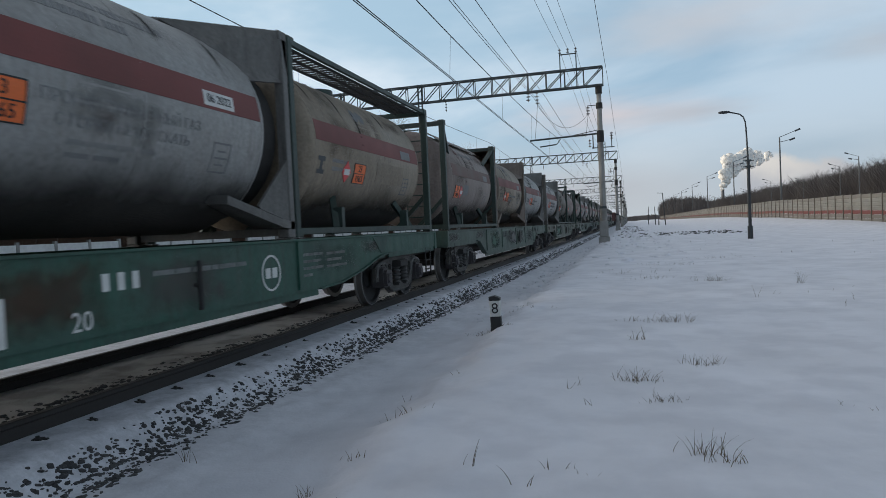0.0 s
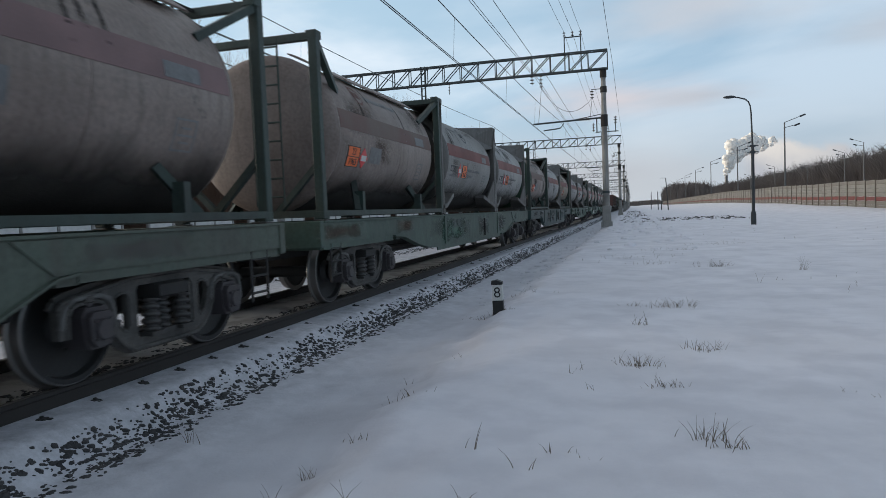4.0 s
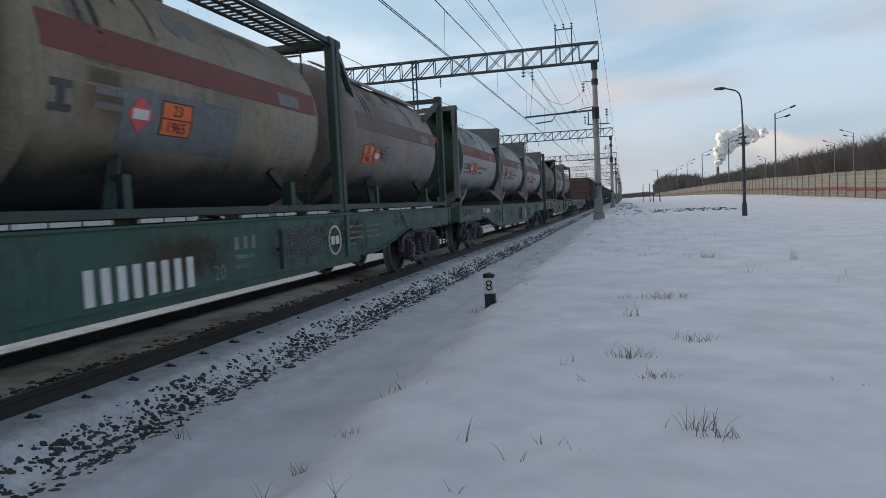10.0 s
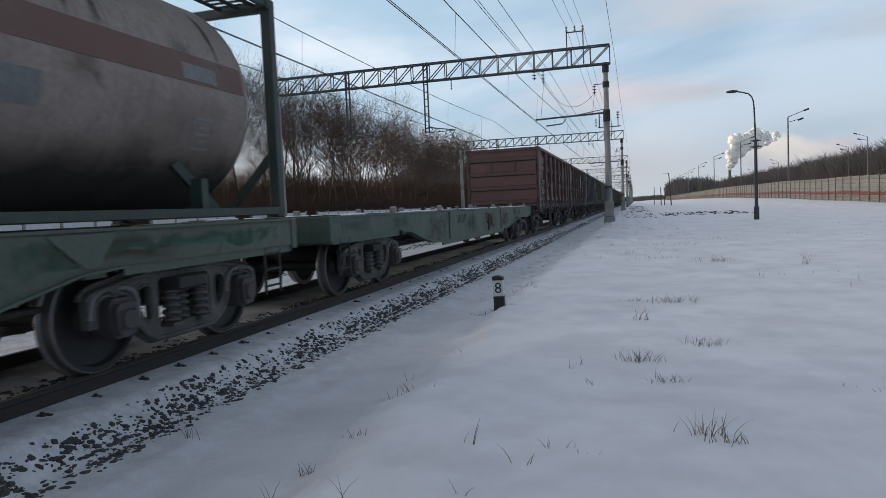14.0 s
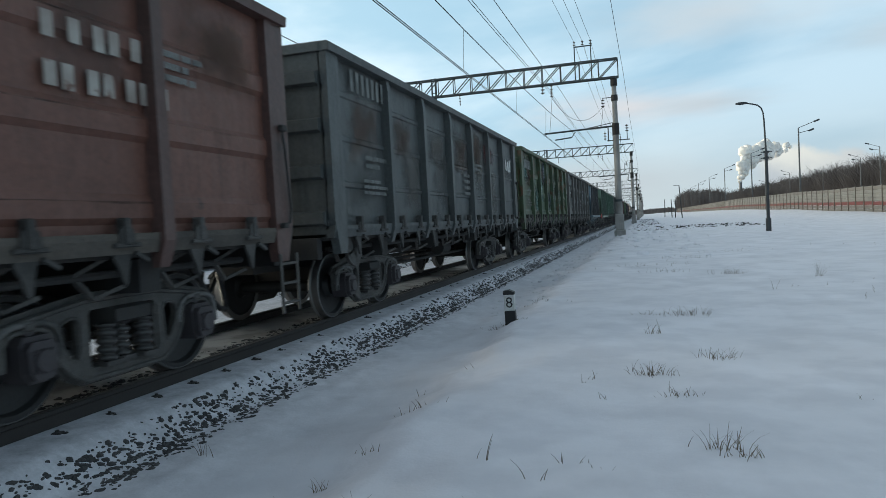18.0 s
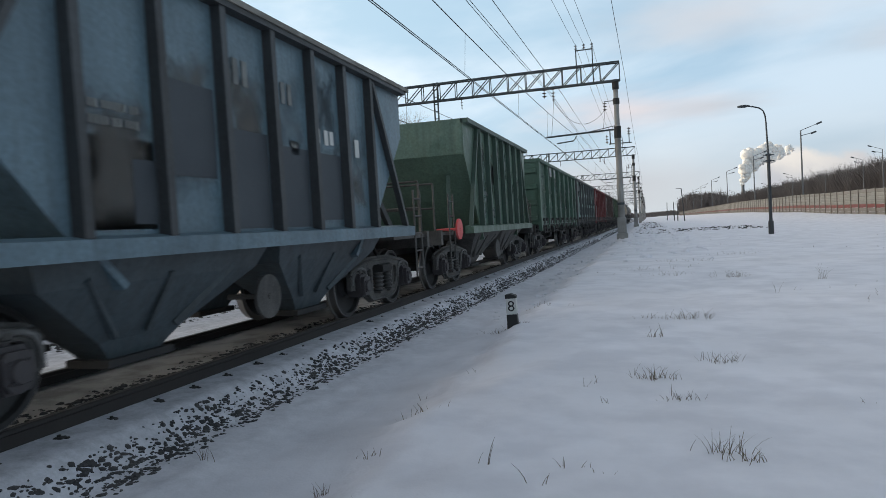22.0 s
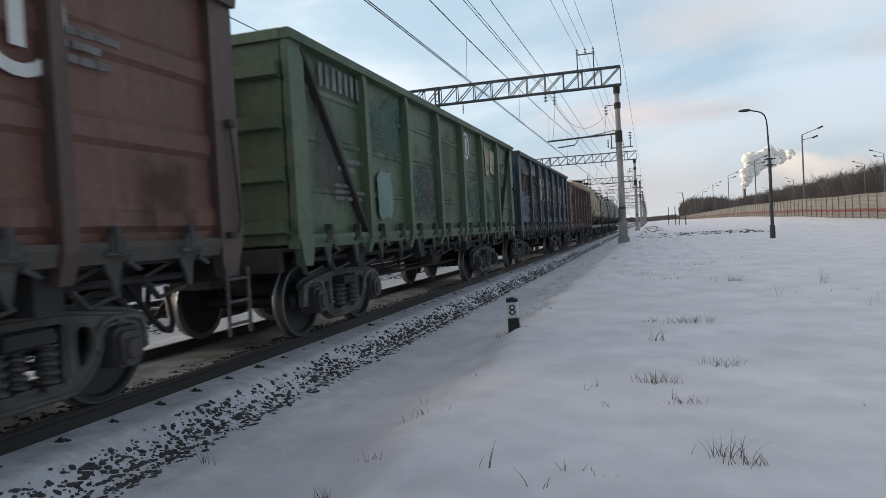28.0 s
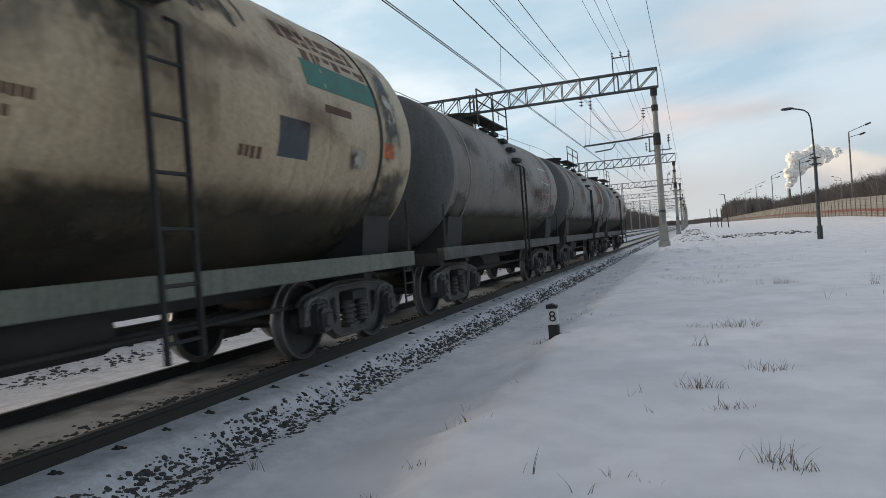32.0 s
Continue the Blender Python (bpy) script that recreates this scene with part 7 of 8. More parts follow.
    for i in range(14):
        y = -2.225 + .89 * (i % 6)
        z, dz = rnd.uniform(zb + .4, zt - .5), rnd.uniform(.3, .8)
        x = 1.4512 + .0003 * i
        box(bm := B(), x - .001, x, y - .39, y + .39, max(z - dz, zb + .04), min(z + dz, zt - .12))
        part("worn_patch", bm, rnd.choice((DIRT_THIN, DUST_THIN, NAVY_THIN, DUST_THIN) if roof == "roof" else (DIRT_THIN, DUST_THIN, AQUA_THIN, AQUA_THIN)), w)
    add_ends(w, 6.01)
    for y in (-3.9, 3.9):
        add_bogie(w, y)
    for kind, *a in marks:
        if kind == "num":
            numeral_bars(w, 1.460, *a)
        elif kind == "bars":
            y, z, lines, h, m = a
            flat_bars(w, 1.460, y, z, lines, h, h * .7, m, seed)
        else:
            y, z, dy, dz, m, name = a
            bm = B()
            box(bm, 1.456, 1.4585, y - dy, y + dy, z - dz, z + dz)
            part(name, bm, feathered(m, .8) if m is FADED else m, w)
    return w


# tank wagon -------------------------------------------------------------------
def tank_wagon(body, band, end_m, label, seed, marks, sill, R=1.5):
    w = thing("tank_wagon", label, "tank wagon", "wagons of the train")
    cz, Lt = 1.13 + R, 4.85
    bm = B()
    lathe(bm, dome(R, Lt, .55), 56, "y", (0, cz))
    me = mesh_of("tank", bm, body, end_m, band)
    for f in me.polygons:
        if abs(f.center.y) > Lt and (seed != 41 or math.hypot(f.center.x, f.center.z - cz) < 1.08):
            f.material_index = 1
    place("tank", smooth(me, 50), w)
    if band is not body:
        bm = B()
        lathe(bm, [(-1.05, R - .01), (-1.05, R + .004), (1.9, R + .004), (1.9, R - .01)], 56, "y", (0, cz))
        part("middle_band", bm, band, w, soft=50)
    for y in (-3.9, 3.9):
        bm = B()
        lathe(bm, [(y - .03, R - .01), (y - .03, R + .012), (y + .03, R + .012), (y + .03, R - .01)], 56, "y", (0, cz))
        part("tank_strap", bm, IRON_DARK if seed % 2 else body, w)
    for y in (-2.3, 2.6):
        bm = B()
        lathe(bm, [(y - .012, R - .01), (y - .012, R + .004), (y + .012, R + .004), (y + .012, R - .01)], 56, "y", (0, cz))
        part("weld_seam", bm, body, w)
    bm = B()
    tube(bm, (0, 0, cz + R - .1), (0, 0, cz + R + .25), .42, 20)
    tube(bm, (0, 0, cz + R + .25), (0, 0, cz + R + .31), .47, 20)
    tube(bm, (.0, .9, cz + R - .05), (0, .9, cz + R + .3), .12, 12)
    part("filling_dome", bm, IRON_DARK, w, soft=40)
    bm = B()
    for x in (-.75, .75):
        box(bm, x - .2, x + .2, -1.3, 1.3, cz + R + .02, cz + R + .06)
    for x in (-.95, .95):
        for y in (-1.3, 0, 1.3):
            tube(bm, (x, y, cz + R - .25), (x, y, cz + R + .62), .018, 6)
        tube(bm, (x, -1.3, cz + R + .62), (x, 1.3, cz + R + .62), .018, 6)
        tube(bm, (x, -1.3, cz + R + .35), (x, 1.3, cz + R + .35), .018, 6)
    part("top_platform", bm, IRON_DARK, w, "railed platform round the filling dome")
    for s in (-1, 1):
        bm = B()
        for y in (-.25, .13):
            pts = [(s * (R + .1), y, .55), (s * (R + .1), y, cz + .35), (s * (R - .02), y, cz + .42)]
            for a, b in zip(pts, pts[1:]):
                beam(bm, a, b, .045, .03)
        for i in range(6):
            z = .7 + i * .42
            tube(bm, (s * (R + .1), -.25, z), (s * (R + .1), .13, z), .016, 6)
        for a in (.36, .56, .76, .96, 1.14):
            box(bm, *sorted((s * R * math.cos(a), s * (R * math.cos(a) + .16))), -.26, .14, cz + R * math.sin(a) - .045, cz + R * math.sin(a) + .045, .012)
        part("side_ladder", bm, IRON_DARK, w)
        for y in (-4.35, 4.35):
            bm = B()
            slab(bm, [(s * .3, 1.12), (s * 1.2, 1.12), (s * 1.28, 1.75), (s * 1.1, 1.68), (s * .8, 1.42), (s * .3, 1.22)], y - .4, y + .4, "y")
            part("saddle", bm, IRON_DARK, w)
        bm = B()
        box(bm, *sorted((s * 1.25, s * 1.38)), -5.35, 5.35, .98, 1.2, .01)
        part("side_sill", bm, sill, w)
        bm = B()
        tube(bm, (s * 1.36, 5.2, 1.2), (s * 1.36, 5.2, 1.95), .02, 6)
        tube(bm, (s * 1.36, -5.2, 1.2), (s * 1.36, -5.2, 1.95), .02, 6)
        ladder(bm, s * 1.34, 5.0, 5.3, .45, 1.0, 3)
        part("hand_rail", bm, IRON_DARK, w)
        for y, yy in ((-5.0, -3.0), (5.0, 3.0)):
            bm = B()
            tube(bm, (s * .2, y * .9, 1.2), (s * .75, yy, cz - 1.25), .03, 6)
            part("tie_rod", bm, IRON_DARK, w)
    bm = B()
    box(bm, -.28, .28, -5.4, 5.4, .78, 1.12)
    for y in (-5.3, 5.3, -3.9, 3.9):
        box(bm, -1.3, 1.3, y - .1, y + .1, .9, 1.12)
    part("centre_sill", bm, IRON_DARK, w)
    bm = B()
    tube(bm, (.6, -1.2, .75), (.6, .2, .75), .2, 14)
    part("air_reservoir", bm, IRON_DARK, w, soft=40)
    for x, z in ((.2, .62), (-.3, .6), (.85, .66)):
        part("brake_rod", tube(B(), (x, -3.2, z), (x, 3.2, z), .028, 6), IRON_DARK, w)
    add_ends(w, 6.01)
    for y in (-3.9, 3.9):
        add_bogie(w, y)
    # tar along the belly, its shade painted in too, and runs below the filling dome
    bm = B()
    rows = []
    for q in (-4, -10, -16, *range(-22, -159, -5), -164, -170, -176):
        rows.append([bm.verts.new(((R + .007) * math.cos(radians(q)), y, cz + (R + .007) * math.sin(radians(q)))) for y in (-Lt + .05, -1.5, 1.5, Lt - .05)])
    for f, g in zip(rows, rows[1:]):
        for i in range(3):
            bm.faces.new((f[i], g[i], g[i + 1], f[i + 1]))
    part("tar_stain", bm, TAR_SHADE, w, "black tar and painted shade along the belly", soft=180)
    if seed % 2:
        rnd = random.Random(seed)
        for i in range(9):
            y, top, low, half = rnd.uniform(.15, 1.5), rnd.uniform(55, 72), rnd.uniform(20, 48), rnd.uniform(.05, .16)
            bm = B()
            rows = []
            for j in range(9):
                u = j / 8
                q = radians(top + (low - top) * u)
                ww = half * (1 - .75 * u) * (.8 + .4 * rnd.random())
                rows.append([bm.verts.new(((R + .004 + .0006 * i) * math.cos(q), y + o * ww + .05 * math.sin(5 * u + i), cz + (R + .004 + .0006 * i) * math.sin(q))) for o in (-1, 0, 1)])
            for f, g in zip(rows, rows[1:]):
                for k in range(2):
                    bm.faces.new((f[k], g[k], g[k + 1], f[k + 1]))
            part("tar_run", bm, GRIME, w, "black tar run below the filling dome", soft=180)
    rnd = random.Random(seed * 3)
    for i in range(12):
        y, a, dy, da = rnd.uniform(-4.2, 4.2), rnd.uniform(-25, 45), rnd.uniform(.3, 1.0), rnd.uniform(8, 24)
        part("dirt_patch", patch(B(), max(y - dy, -Lt + .05), min(y + dy, Lt - .05), a - da, a + da, R + .0030 + .0004 * i, .0002, 6, cz), rnd.choice((DIRT_THIN, DUST_THIN, RUST_THIN)), w)
    for y in (-4.3, 4.3):
        part("tar_smear", patch(B(), y - .55, y + .55, -48, -14, R + .009, .0003, 6, cz), feathered(GRIME, 1.0), w, "black tar smear over the saddle")
    for kind, *a in marks:
        if kind == "patch":
            y0, y1, a0, a1, m, name = a
            bm = B()
            patch(bm, y0, y1, a0, a1, R, .003, 6, cz)
            part(name, bm, m, w)
        elif kind == "worn":
            y0, y1, a0, a1, m = a
            part("worn_patch", patch(B(), y0, y1, a0, a1, R + .0085, .0003, 8, cz), feathered(m, 1.0), w)
        elif kind == "nums":
            y0, deg, n, h, m = a
            for i in range(n):
                bm = B()
                y = y0 + i * h * .68
                da = math.degrees(h / R)
                for q in ((y, y + h * .14, deg - da, deg), (y + h * .36, y + h * .5, deg - da, deg), (y, y + h * .5, deg - da * .14, deg), (y, y + h * .5, deg - da, deg - da * .86)):
                    if i % 3 != 1 or q[1] - q[0] < h * .2 and q[0] > y:
                        patch(bm, *q, R, .004, 2, cz)
                part("number_bar", bm, m, w)
        elif kind == "bars":
            y0, deg, lines, h, m = a
            wrap_bars(w, lines, y0, R, deg, h, h * .6, cz, m, seed)
    return w


# ---- paints of the train ----
def paint(name, c, dirt=(0.05, 0.048, 0.045), wear=0.75, **k):
    grey = sum(c) / 3
    c = tuple((v * .9 + grey * .1) * .88 for v in c)
    dirt = tuple(v * .8 for v in dirt)
    return material(name, c, k.pop("rough", 0.55), 0.0, second=dirt, grain=wear, scale=k.pop("scale", 3.0), streak=k.pop("streak", 0.7), spread=0.2, bump=0.2, fine=22.0, dust=k.pop("dust", tuple(.95 * v + .018 for v in c)), wavy=k.pop("wavy", .45), spot=k.pop("spot", tuple(v * .45 + .012 for v in dirt)), spot_at=k.pop("spot_at", .66), **k)


GREEN = paint("green_wagon_paint", (0.012, 0.088, 0.058), (0.032, 0.055, 0.044), .7)
GREEN_DULL = paint("dull_green_wagon_paint", (0.07, 0.10, 0.075), (0.075, 0.075, 0.062))
GREEN_GREY = paint("grey_green_wagon_paint", (0.045, 0.092, 0.068), (0.062, 0.08, 0.066))
TEAL = paint("teal_wagon_paint", (0.022, 0.06, 0.062), (0.035, 0.045, 0.044))
GREEN_MID = paint("worn_green_wagon_paint", (0.028, 0.10, 0.068), (0.048, 0.068, 0.055), .8)
GRIME = paint("tar_grime", (0.032, 0.026, 0.016), (0.085, 0.064, 0.03))
SOOT_SHADE = stain_and_shade_material("soot_and_road_grime", (0.022, 0.020, 0.018), (0.05, 0.045, 0.04), 2.12, 1.48, 0.5)
TAR_SHADE = stain_and_shade_material("tar_and_soot", (0.022, 0.018, 0.012), (0.06, 0.046, 0.024), 2.06, 1.62, 0.35)
SILVER = paint("pale_grey_tank_paint", (0.33, 0.325, 0.315), (0.20, 0.19, 0.175), .65, rough=.5, wavy=.12)
SILVER_OLD = paint("dirty_pale_grey_tank_paint", (0.29, 0.285, 0.275), (0.16, 0.145, 0.125), .75, rough=.55, wavy=.12)
BEIGE = paint("beige_tank_paint", (0.29, 0.232, 0.165), (0.15, 0.115, 0.08), .75, rough=.55, wavy=.12)
BROWN = paint("grey_brown_tank_paint", (0.275, 0.218, 0.19), (0.16, 0.122, 0.106), .8, rough=.55, wavy=.12)
OLIVE = paint("olive_brown_tank_paint", (0.088, 0.070, 0.048), (0.085, 0.066, 0.042), .8, rough=.55, wavy=.12)
FRAME_G = paint("dark_green_frame", (0.022, 0.05, 0.04), (0.036, 0.04, 0.037))
FRAME_S = paint("grey_frame", (0.135, 0.13, 0.122), (0.07, 0.064, 0.058))
FRAME_R = paint("rusty_frame", (0.16, 0.11, 0.08), (0.08, 0.06, 0.045))
END_G = paint("dark_green_tank_end", (0.010, 0.055, 0.026), (0.02, 0.03, 0.022), .5)
STRIPE = material("red_brown_stripe", (0.16, 0.035, 0.03), .6, second=(0.10, 0.035, 0.03), grain=.6, scale=5)
STRIPE_D = material("dull_faded_red_stripe", (0.12, 0.06, 0.05), .65, second=(0.14, 0.11, 0.095), grain=.9, scale=5)
STRIPE_P = material("pink_grey_stripe", (0.20, 0.12, 0.12), .6, second=(0.12, 0.08, 0.08), grain=.6, scale=5)
RUST = paint("rust_brown_wagon_paint", (0.165, 0.062, 0.055), (0.10, 0.05, 0.045))
RUST_POST = paint("rust_brown_posts", (0.10, 0.05, 0.042), (0.06, 0.042, 0.036))
RUST_LIGHT = paint("faded_rust_wagon_paint", (0.17, 0.068, 0.046), (0.095, 0.045, 0.033))
CRIMSON = paint("crimson_wagon_paint", (0.20, 0.025, 0.025), (0.10, 0.03, 0.03))
PURPLE = paint("purple_brown_wagon_paint", (0.155, 0.074, 0.068), (0.092, 0.062, 0.058), .9, spot=(0.12, 0.05, 0.04), spot_at=.58)
SLATE = paint("slate_grey_wagon_paint", (0.082, 0.092, 0.093), (0.055, 0.06, 0.06))
SLATE_DARK = paint("dark_slate_posts", (0.045, 0.05, 0.055), (0.035, 0.036, 0.036))
SLATE_LIGHT = paint("pale_slate_wagon_paint", (0.125, 0.122, 0.115), (0.07, 0.066, 0.06))
MOSS = paint("moss_green_wagon_paint", (0.055, 0.10, 0.045), (0.05, 0.055, 0.035), spot=(0.10, 0.055, 0.03), spot_at=.55)
MOSS_LIGHT = paint("pale_green_wagon_paint", (0.088, 0.135, 0.072), (0.065, 0.10, 0.06), spot=(0.07, 0.05, 0.035), spot_at=.63)
PINE = paint("pine_green_wagon_paint", (0.06, 0.135, 0.092), (0.058, 0.094, 0.073))
AQUA = paint("aqua_green_wagon_paint", (0.165, 0.30, 0.255), (0.12, 0.19, 0.165), .9, spot=(0.035, 0.05, 0.055), spot_at=.60)
BLUE = paint("blue_wagon_paint", (0.02, 0.10, 0.195), (0.045, 0.075, 0.085), .85, scale=4.0, spot=(0.075, 0.05, 0.04), spot_at=.56)
BLUE_HOP = paint("steel_blue_hopper_paint", (0.13, 0.215, 0.265), (0.07, 0.105, 0.13), .85, rough=.45)
FUNNEL_BLUE = paint("grimy_blue_funnel", (0.06, 0.085, 0.098), (0.045, 0.05, 0.052), .9)
HOP_GREEN = paint("green_hopper_paint", (0.105, 0.18, 0.13), (0.08, 0.12, 0.09), .8, wavy=.9, rough=.45)
CREAM = paint("cream_tank_paint", (0.50, 0.375, 0.225), (0.29, 0.21, 0.125), .8, rough=.45, wavy=.12)
CAP_GREEN = paint("dark_green_tank_end_disc", (0.022, 0.065, 0.03), (0.03, 0.05, 0.03), .5)
SILL_PALE = paint("pale_green_sill", (0.15, 0.165, 0.125), (0.07, 0.07, 0.055))
TANK_GREY = paint("dark_grey_tank_paint", (0.10, 0.10, 0.10), (0.055, 0.054, 0.052), .7, rough=.55, wavy=.12)
TANK_MID = paint("mid_grey_tank_paint", (0.235, 0.20, 0.178), (0.135, 0.112, 0.098), .7, rough=.55, wavy=.12)
PINK = paint("faded_pink_tank_paint", (0.30, 0.17, 0.14), (0.15, 0.10, 0.09), .6, rough=.55, wavy=.12)
TEAL_MARK = material("teal_marking", (0.03, 0.16, 0.13), .65, grain=.8, second=(0.05, 0.10, 0.08), scale=9)
DARK_MARK = material("dark_paint_patch", (0.04, 0.048, 0.058), .65, grain=.8, second=(0.06, 0.07, 0.08), scale=8)
RED_MARK = material("red_paint_patch", (0.17, 0.035, 0.032), .7, grain=1.0, second=(0.09, 0.045, 0.04), scale=8, spot=(0.07, 0.055, 0.05), spot_at=.54)
ROSE_MARK = material("faded_rose_paint_patch", (0.23, 0.09, 0.085), .7, grain=1.0, second=(0.13, 0.06, 0.058), scale=8, spot=(0.11, 0.05, 0.046), spot_at=.54)
BLUE_MARK = material("blue_paint_patch", (0.045, 0.085, 0.13), .7, grain=1.0, second=(0.06, 0.05, 0.05), scale=8)
BROWN_MARK = material("brown_lettering", (0.10, 0.045, 0.025), .65, grain=.5)
RUSTED = material("rust_showing_through", (0.12, 0.075, 0.05), .8, second=(0.065, 0.085, 0.085), grain=1.0, scale=8, spot=(0.07, 0.10, 0.11), spot_at=.48, bump=.2)
RUST_GREEN = material("rust_through_green_paint", (0.13, 0.075, 0.045), .8, second=(0.06, 0.085, 0.042), grain=1.0, scale=10, spot=(0.055, 0.09, 0.042), spot_at=.5, bump=.2)
CREAMY = material("worn_cream_lettering", (0.42, 0.37, 0.29), .75, second=(0.20, 0.17, 0.12), grain=.8, scale=9, spot=(0.08, 0.12, 0.06), spot_at=.56)
PEEL = material("peeling_white_lettering", (0.46, 0.43, 0.38), .75, second=(0.24, 0.21, 0.18), grain=.9, scale=10, spot=(0.075, 0.055, 0.045), spot_at=.50)
DIRT_THIN = feathered(material("thin_dark_dirt", (0.022, 0.021, 0.020), .8, grain=.8, second=(0.04, 0.037, 0.034), scale=8), .15)
DIRT_RUN = feathered(material("dark_dirt_run", (0.025, 0.022, 0.019), .8), .7)
DUST_THIN = feathered(material("thin_pale_dust", (0.14, 0.135, 0.125), .9, grain=.6, second=(0.09, 0.085, 0.078), scale=8), .42)
RUST_THIN = feathered(material("thin_rust_bloom", (0.10, 0.052, 0.032), .85, grain=.8, second=(0.055, 0.035, 0.026), scale=10), .42)
BLUE_THIN = feathered(material("old_blue_paint_showing", (0.05, 0.085, 0.12), .7, grain=.8, second=(0.05, 0.06, 0.07), scale=8), .42)
AQUA_THIN = feathered(material("old_aqua_paint_showing", (0.085, 0.17, 0.14), .7, grain=.8, second=(0.06, 0.11, 0.09), scale=8), .6)
NAVY_THIN = feathered(material("dark_paint_scars", (0.03, 0.045, 0.055), .7, grain=.5), .42)
RUST_DEEP = feathered(material("bare_rust", (0.11, 0.06, 0.04), .85, grain=1.0, second=(0.05, 0.04, 0.035), scale=9, bump=.3), .9)
WEAR = {"moss_green_wagon_paint": (RUST_DEEP, DIRT_THIN, BLUE_THIN, AQUA_THIN, AQUA_THIN), "aqua_green_wagon_paint": (NAVY_THIN, DUST_THIN, AQUA_THIN, DUST_THIN),
        "blue_wagon_paint": (RUST_DEEP, RUST_DEEP, AQUA_THIN, DIRT_THIN), "pale_green_wagon_paint": (AQUA_THIN, AQUA_THIN, DIRT_THIN, DUST_THIN),
        "pale_slate_wagon_paint": (NAVY_THIN, DUST_THIN, DUST_THIN, DIRT_THIN), "purple_brown_wagon_paint": (DIRT_THIN, DUST_THIN, RUST_THIN, BLUE_THIN),
        "pine_green_wagon_paint": (DIRT_THIN,), "crimson_wagon_paint": (DIRT_THIN, DUST_THIN, RUST_THIN)}
LOAD = snow_material("heaped_load_with_snow", (0.30, 0.29, 0.26), (0.13, 0.125, 0.11), .5, .8, .8)

DUSTY = material("dusty_wagon_chord", (0.085, 0.074, 0.062), .85, second=(0.045, 0.04, 0.036), grain=1.0, scale=7, streak=.5, spread=.2, bump=.3)
SEAM = feathered(material("rusty_plate_seam", (0.03, 0.024, 0.02), .85, second=(0.055, 0.04, 0.032), grain=.8, scale=9), .7)
LETTER = material("worn_white_lettering", (0.36, 0.34, 0.31), .75, second=(0.16, 0.12, 0.10), grain=.8, scale=11, spot=(0.12, 0.06, 0.045), spot_at=.58)
FUNNEL = {"roof": FUNNEL_BLUE, "heap": IRON}


GREEN_FRESH = paint("fresh_green_repaint", (0.02, 0.115, 0.07), (0.03, 0.07, 0.055), .8)
PATCHES = {2: [(-4.95, -1.7, GREEN_FRESH)], 5: [(-4.2, -2.6, GREEN_FRESH), (4.6, 9.0, GREEN_FRESH)], 1: [(-4.4, -2.9, GREEN_FRESH), (-1.2, 1.0, SLATE)], 3: [(-3.6, -1.0, GREEN_FRESH)], 8: [(5.0, 8.9, GREEN_FRESH)]}


def cont(style, body, frame_m, end_m, stripe, label, seed, mark="prop", date=""):
    return tank_container(style, body, frame_m, end_m, label, stripe, seed, mark, date)


TANK_INK = material("faded_tank_lettering", (0.17, 0.172, 0.178), .75, grain=.7, second=(0.24, 0.238, 0.235), scale=14)
INK_DARK = material("dark_tank_lettering", (0.045, 0.05, 0.055), .7, grain=.5, second=(0.10, 0.10, 0.10), scale=10)
RUST_INK = material("rust_red_emblem", (0.13, 0.05, 0.04), .75, grain=.8, second=(0.12, 0.10, 0.09), scale=8)
RUST_ORANGE = material("rust_orange_plate", (0.26, 0.075, 0.025), .65, grain=.8, second=(0.14, 0.05, 0.03), scale=9)
GREY_PATCH = paint("grey_repaint", (0.17, 0.175, 0.18), (0.12, 0.12, 0.12), .6)
PALE_SIGN = material("pale_sign_paint", (0.34, 0.35, 0.30), .7, grain=.6, second=(0.2, 0.22, 0.17), scale=6)
S1 = "pale grey tank container with a red-brown stripe and gusset plates"
S2 = "dusty beige tank container with a dark green frame and top walkway"
S3 = "grimy grey-brown tank container in a dark green frame"
FLATS = [
    (GREEN, "belly", "bright green container flat wagon with white markings"),
    (GREEN_GREY, "trap", "grimy grey-green container flat wagon"),
    (GREEN_DULL, "trap", "dull green dusty container flat wagon"),
    (GREEN_GREY, "belly", "grimy green container flat wagon with faded numbers"),
    (TEAL, "trap", "dark teal container flat wagon with side stiffeners"),
    (GREEN_MID, "belly", "worn green container flat wagon with a brighter end"),
    (GREEN, "belly", "green container flat wagon with a large white number"),
    (GREEN_MID, "belly", "green container flat wagon with white stencils and a ring emblem"),
    (GREEN_DULL, "belly", "dull green dusty container flat wagon with faint stencils"),
    (GREEN_GREY, "belly", "empty grey-green container flat wagon dusted with snow")]
CAC = "pale grey tank container with a red-brown stripe and dark lettering"
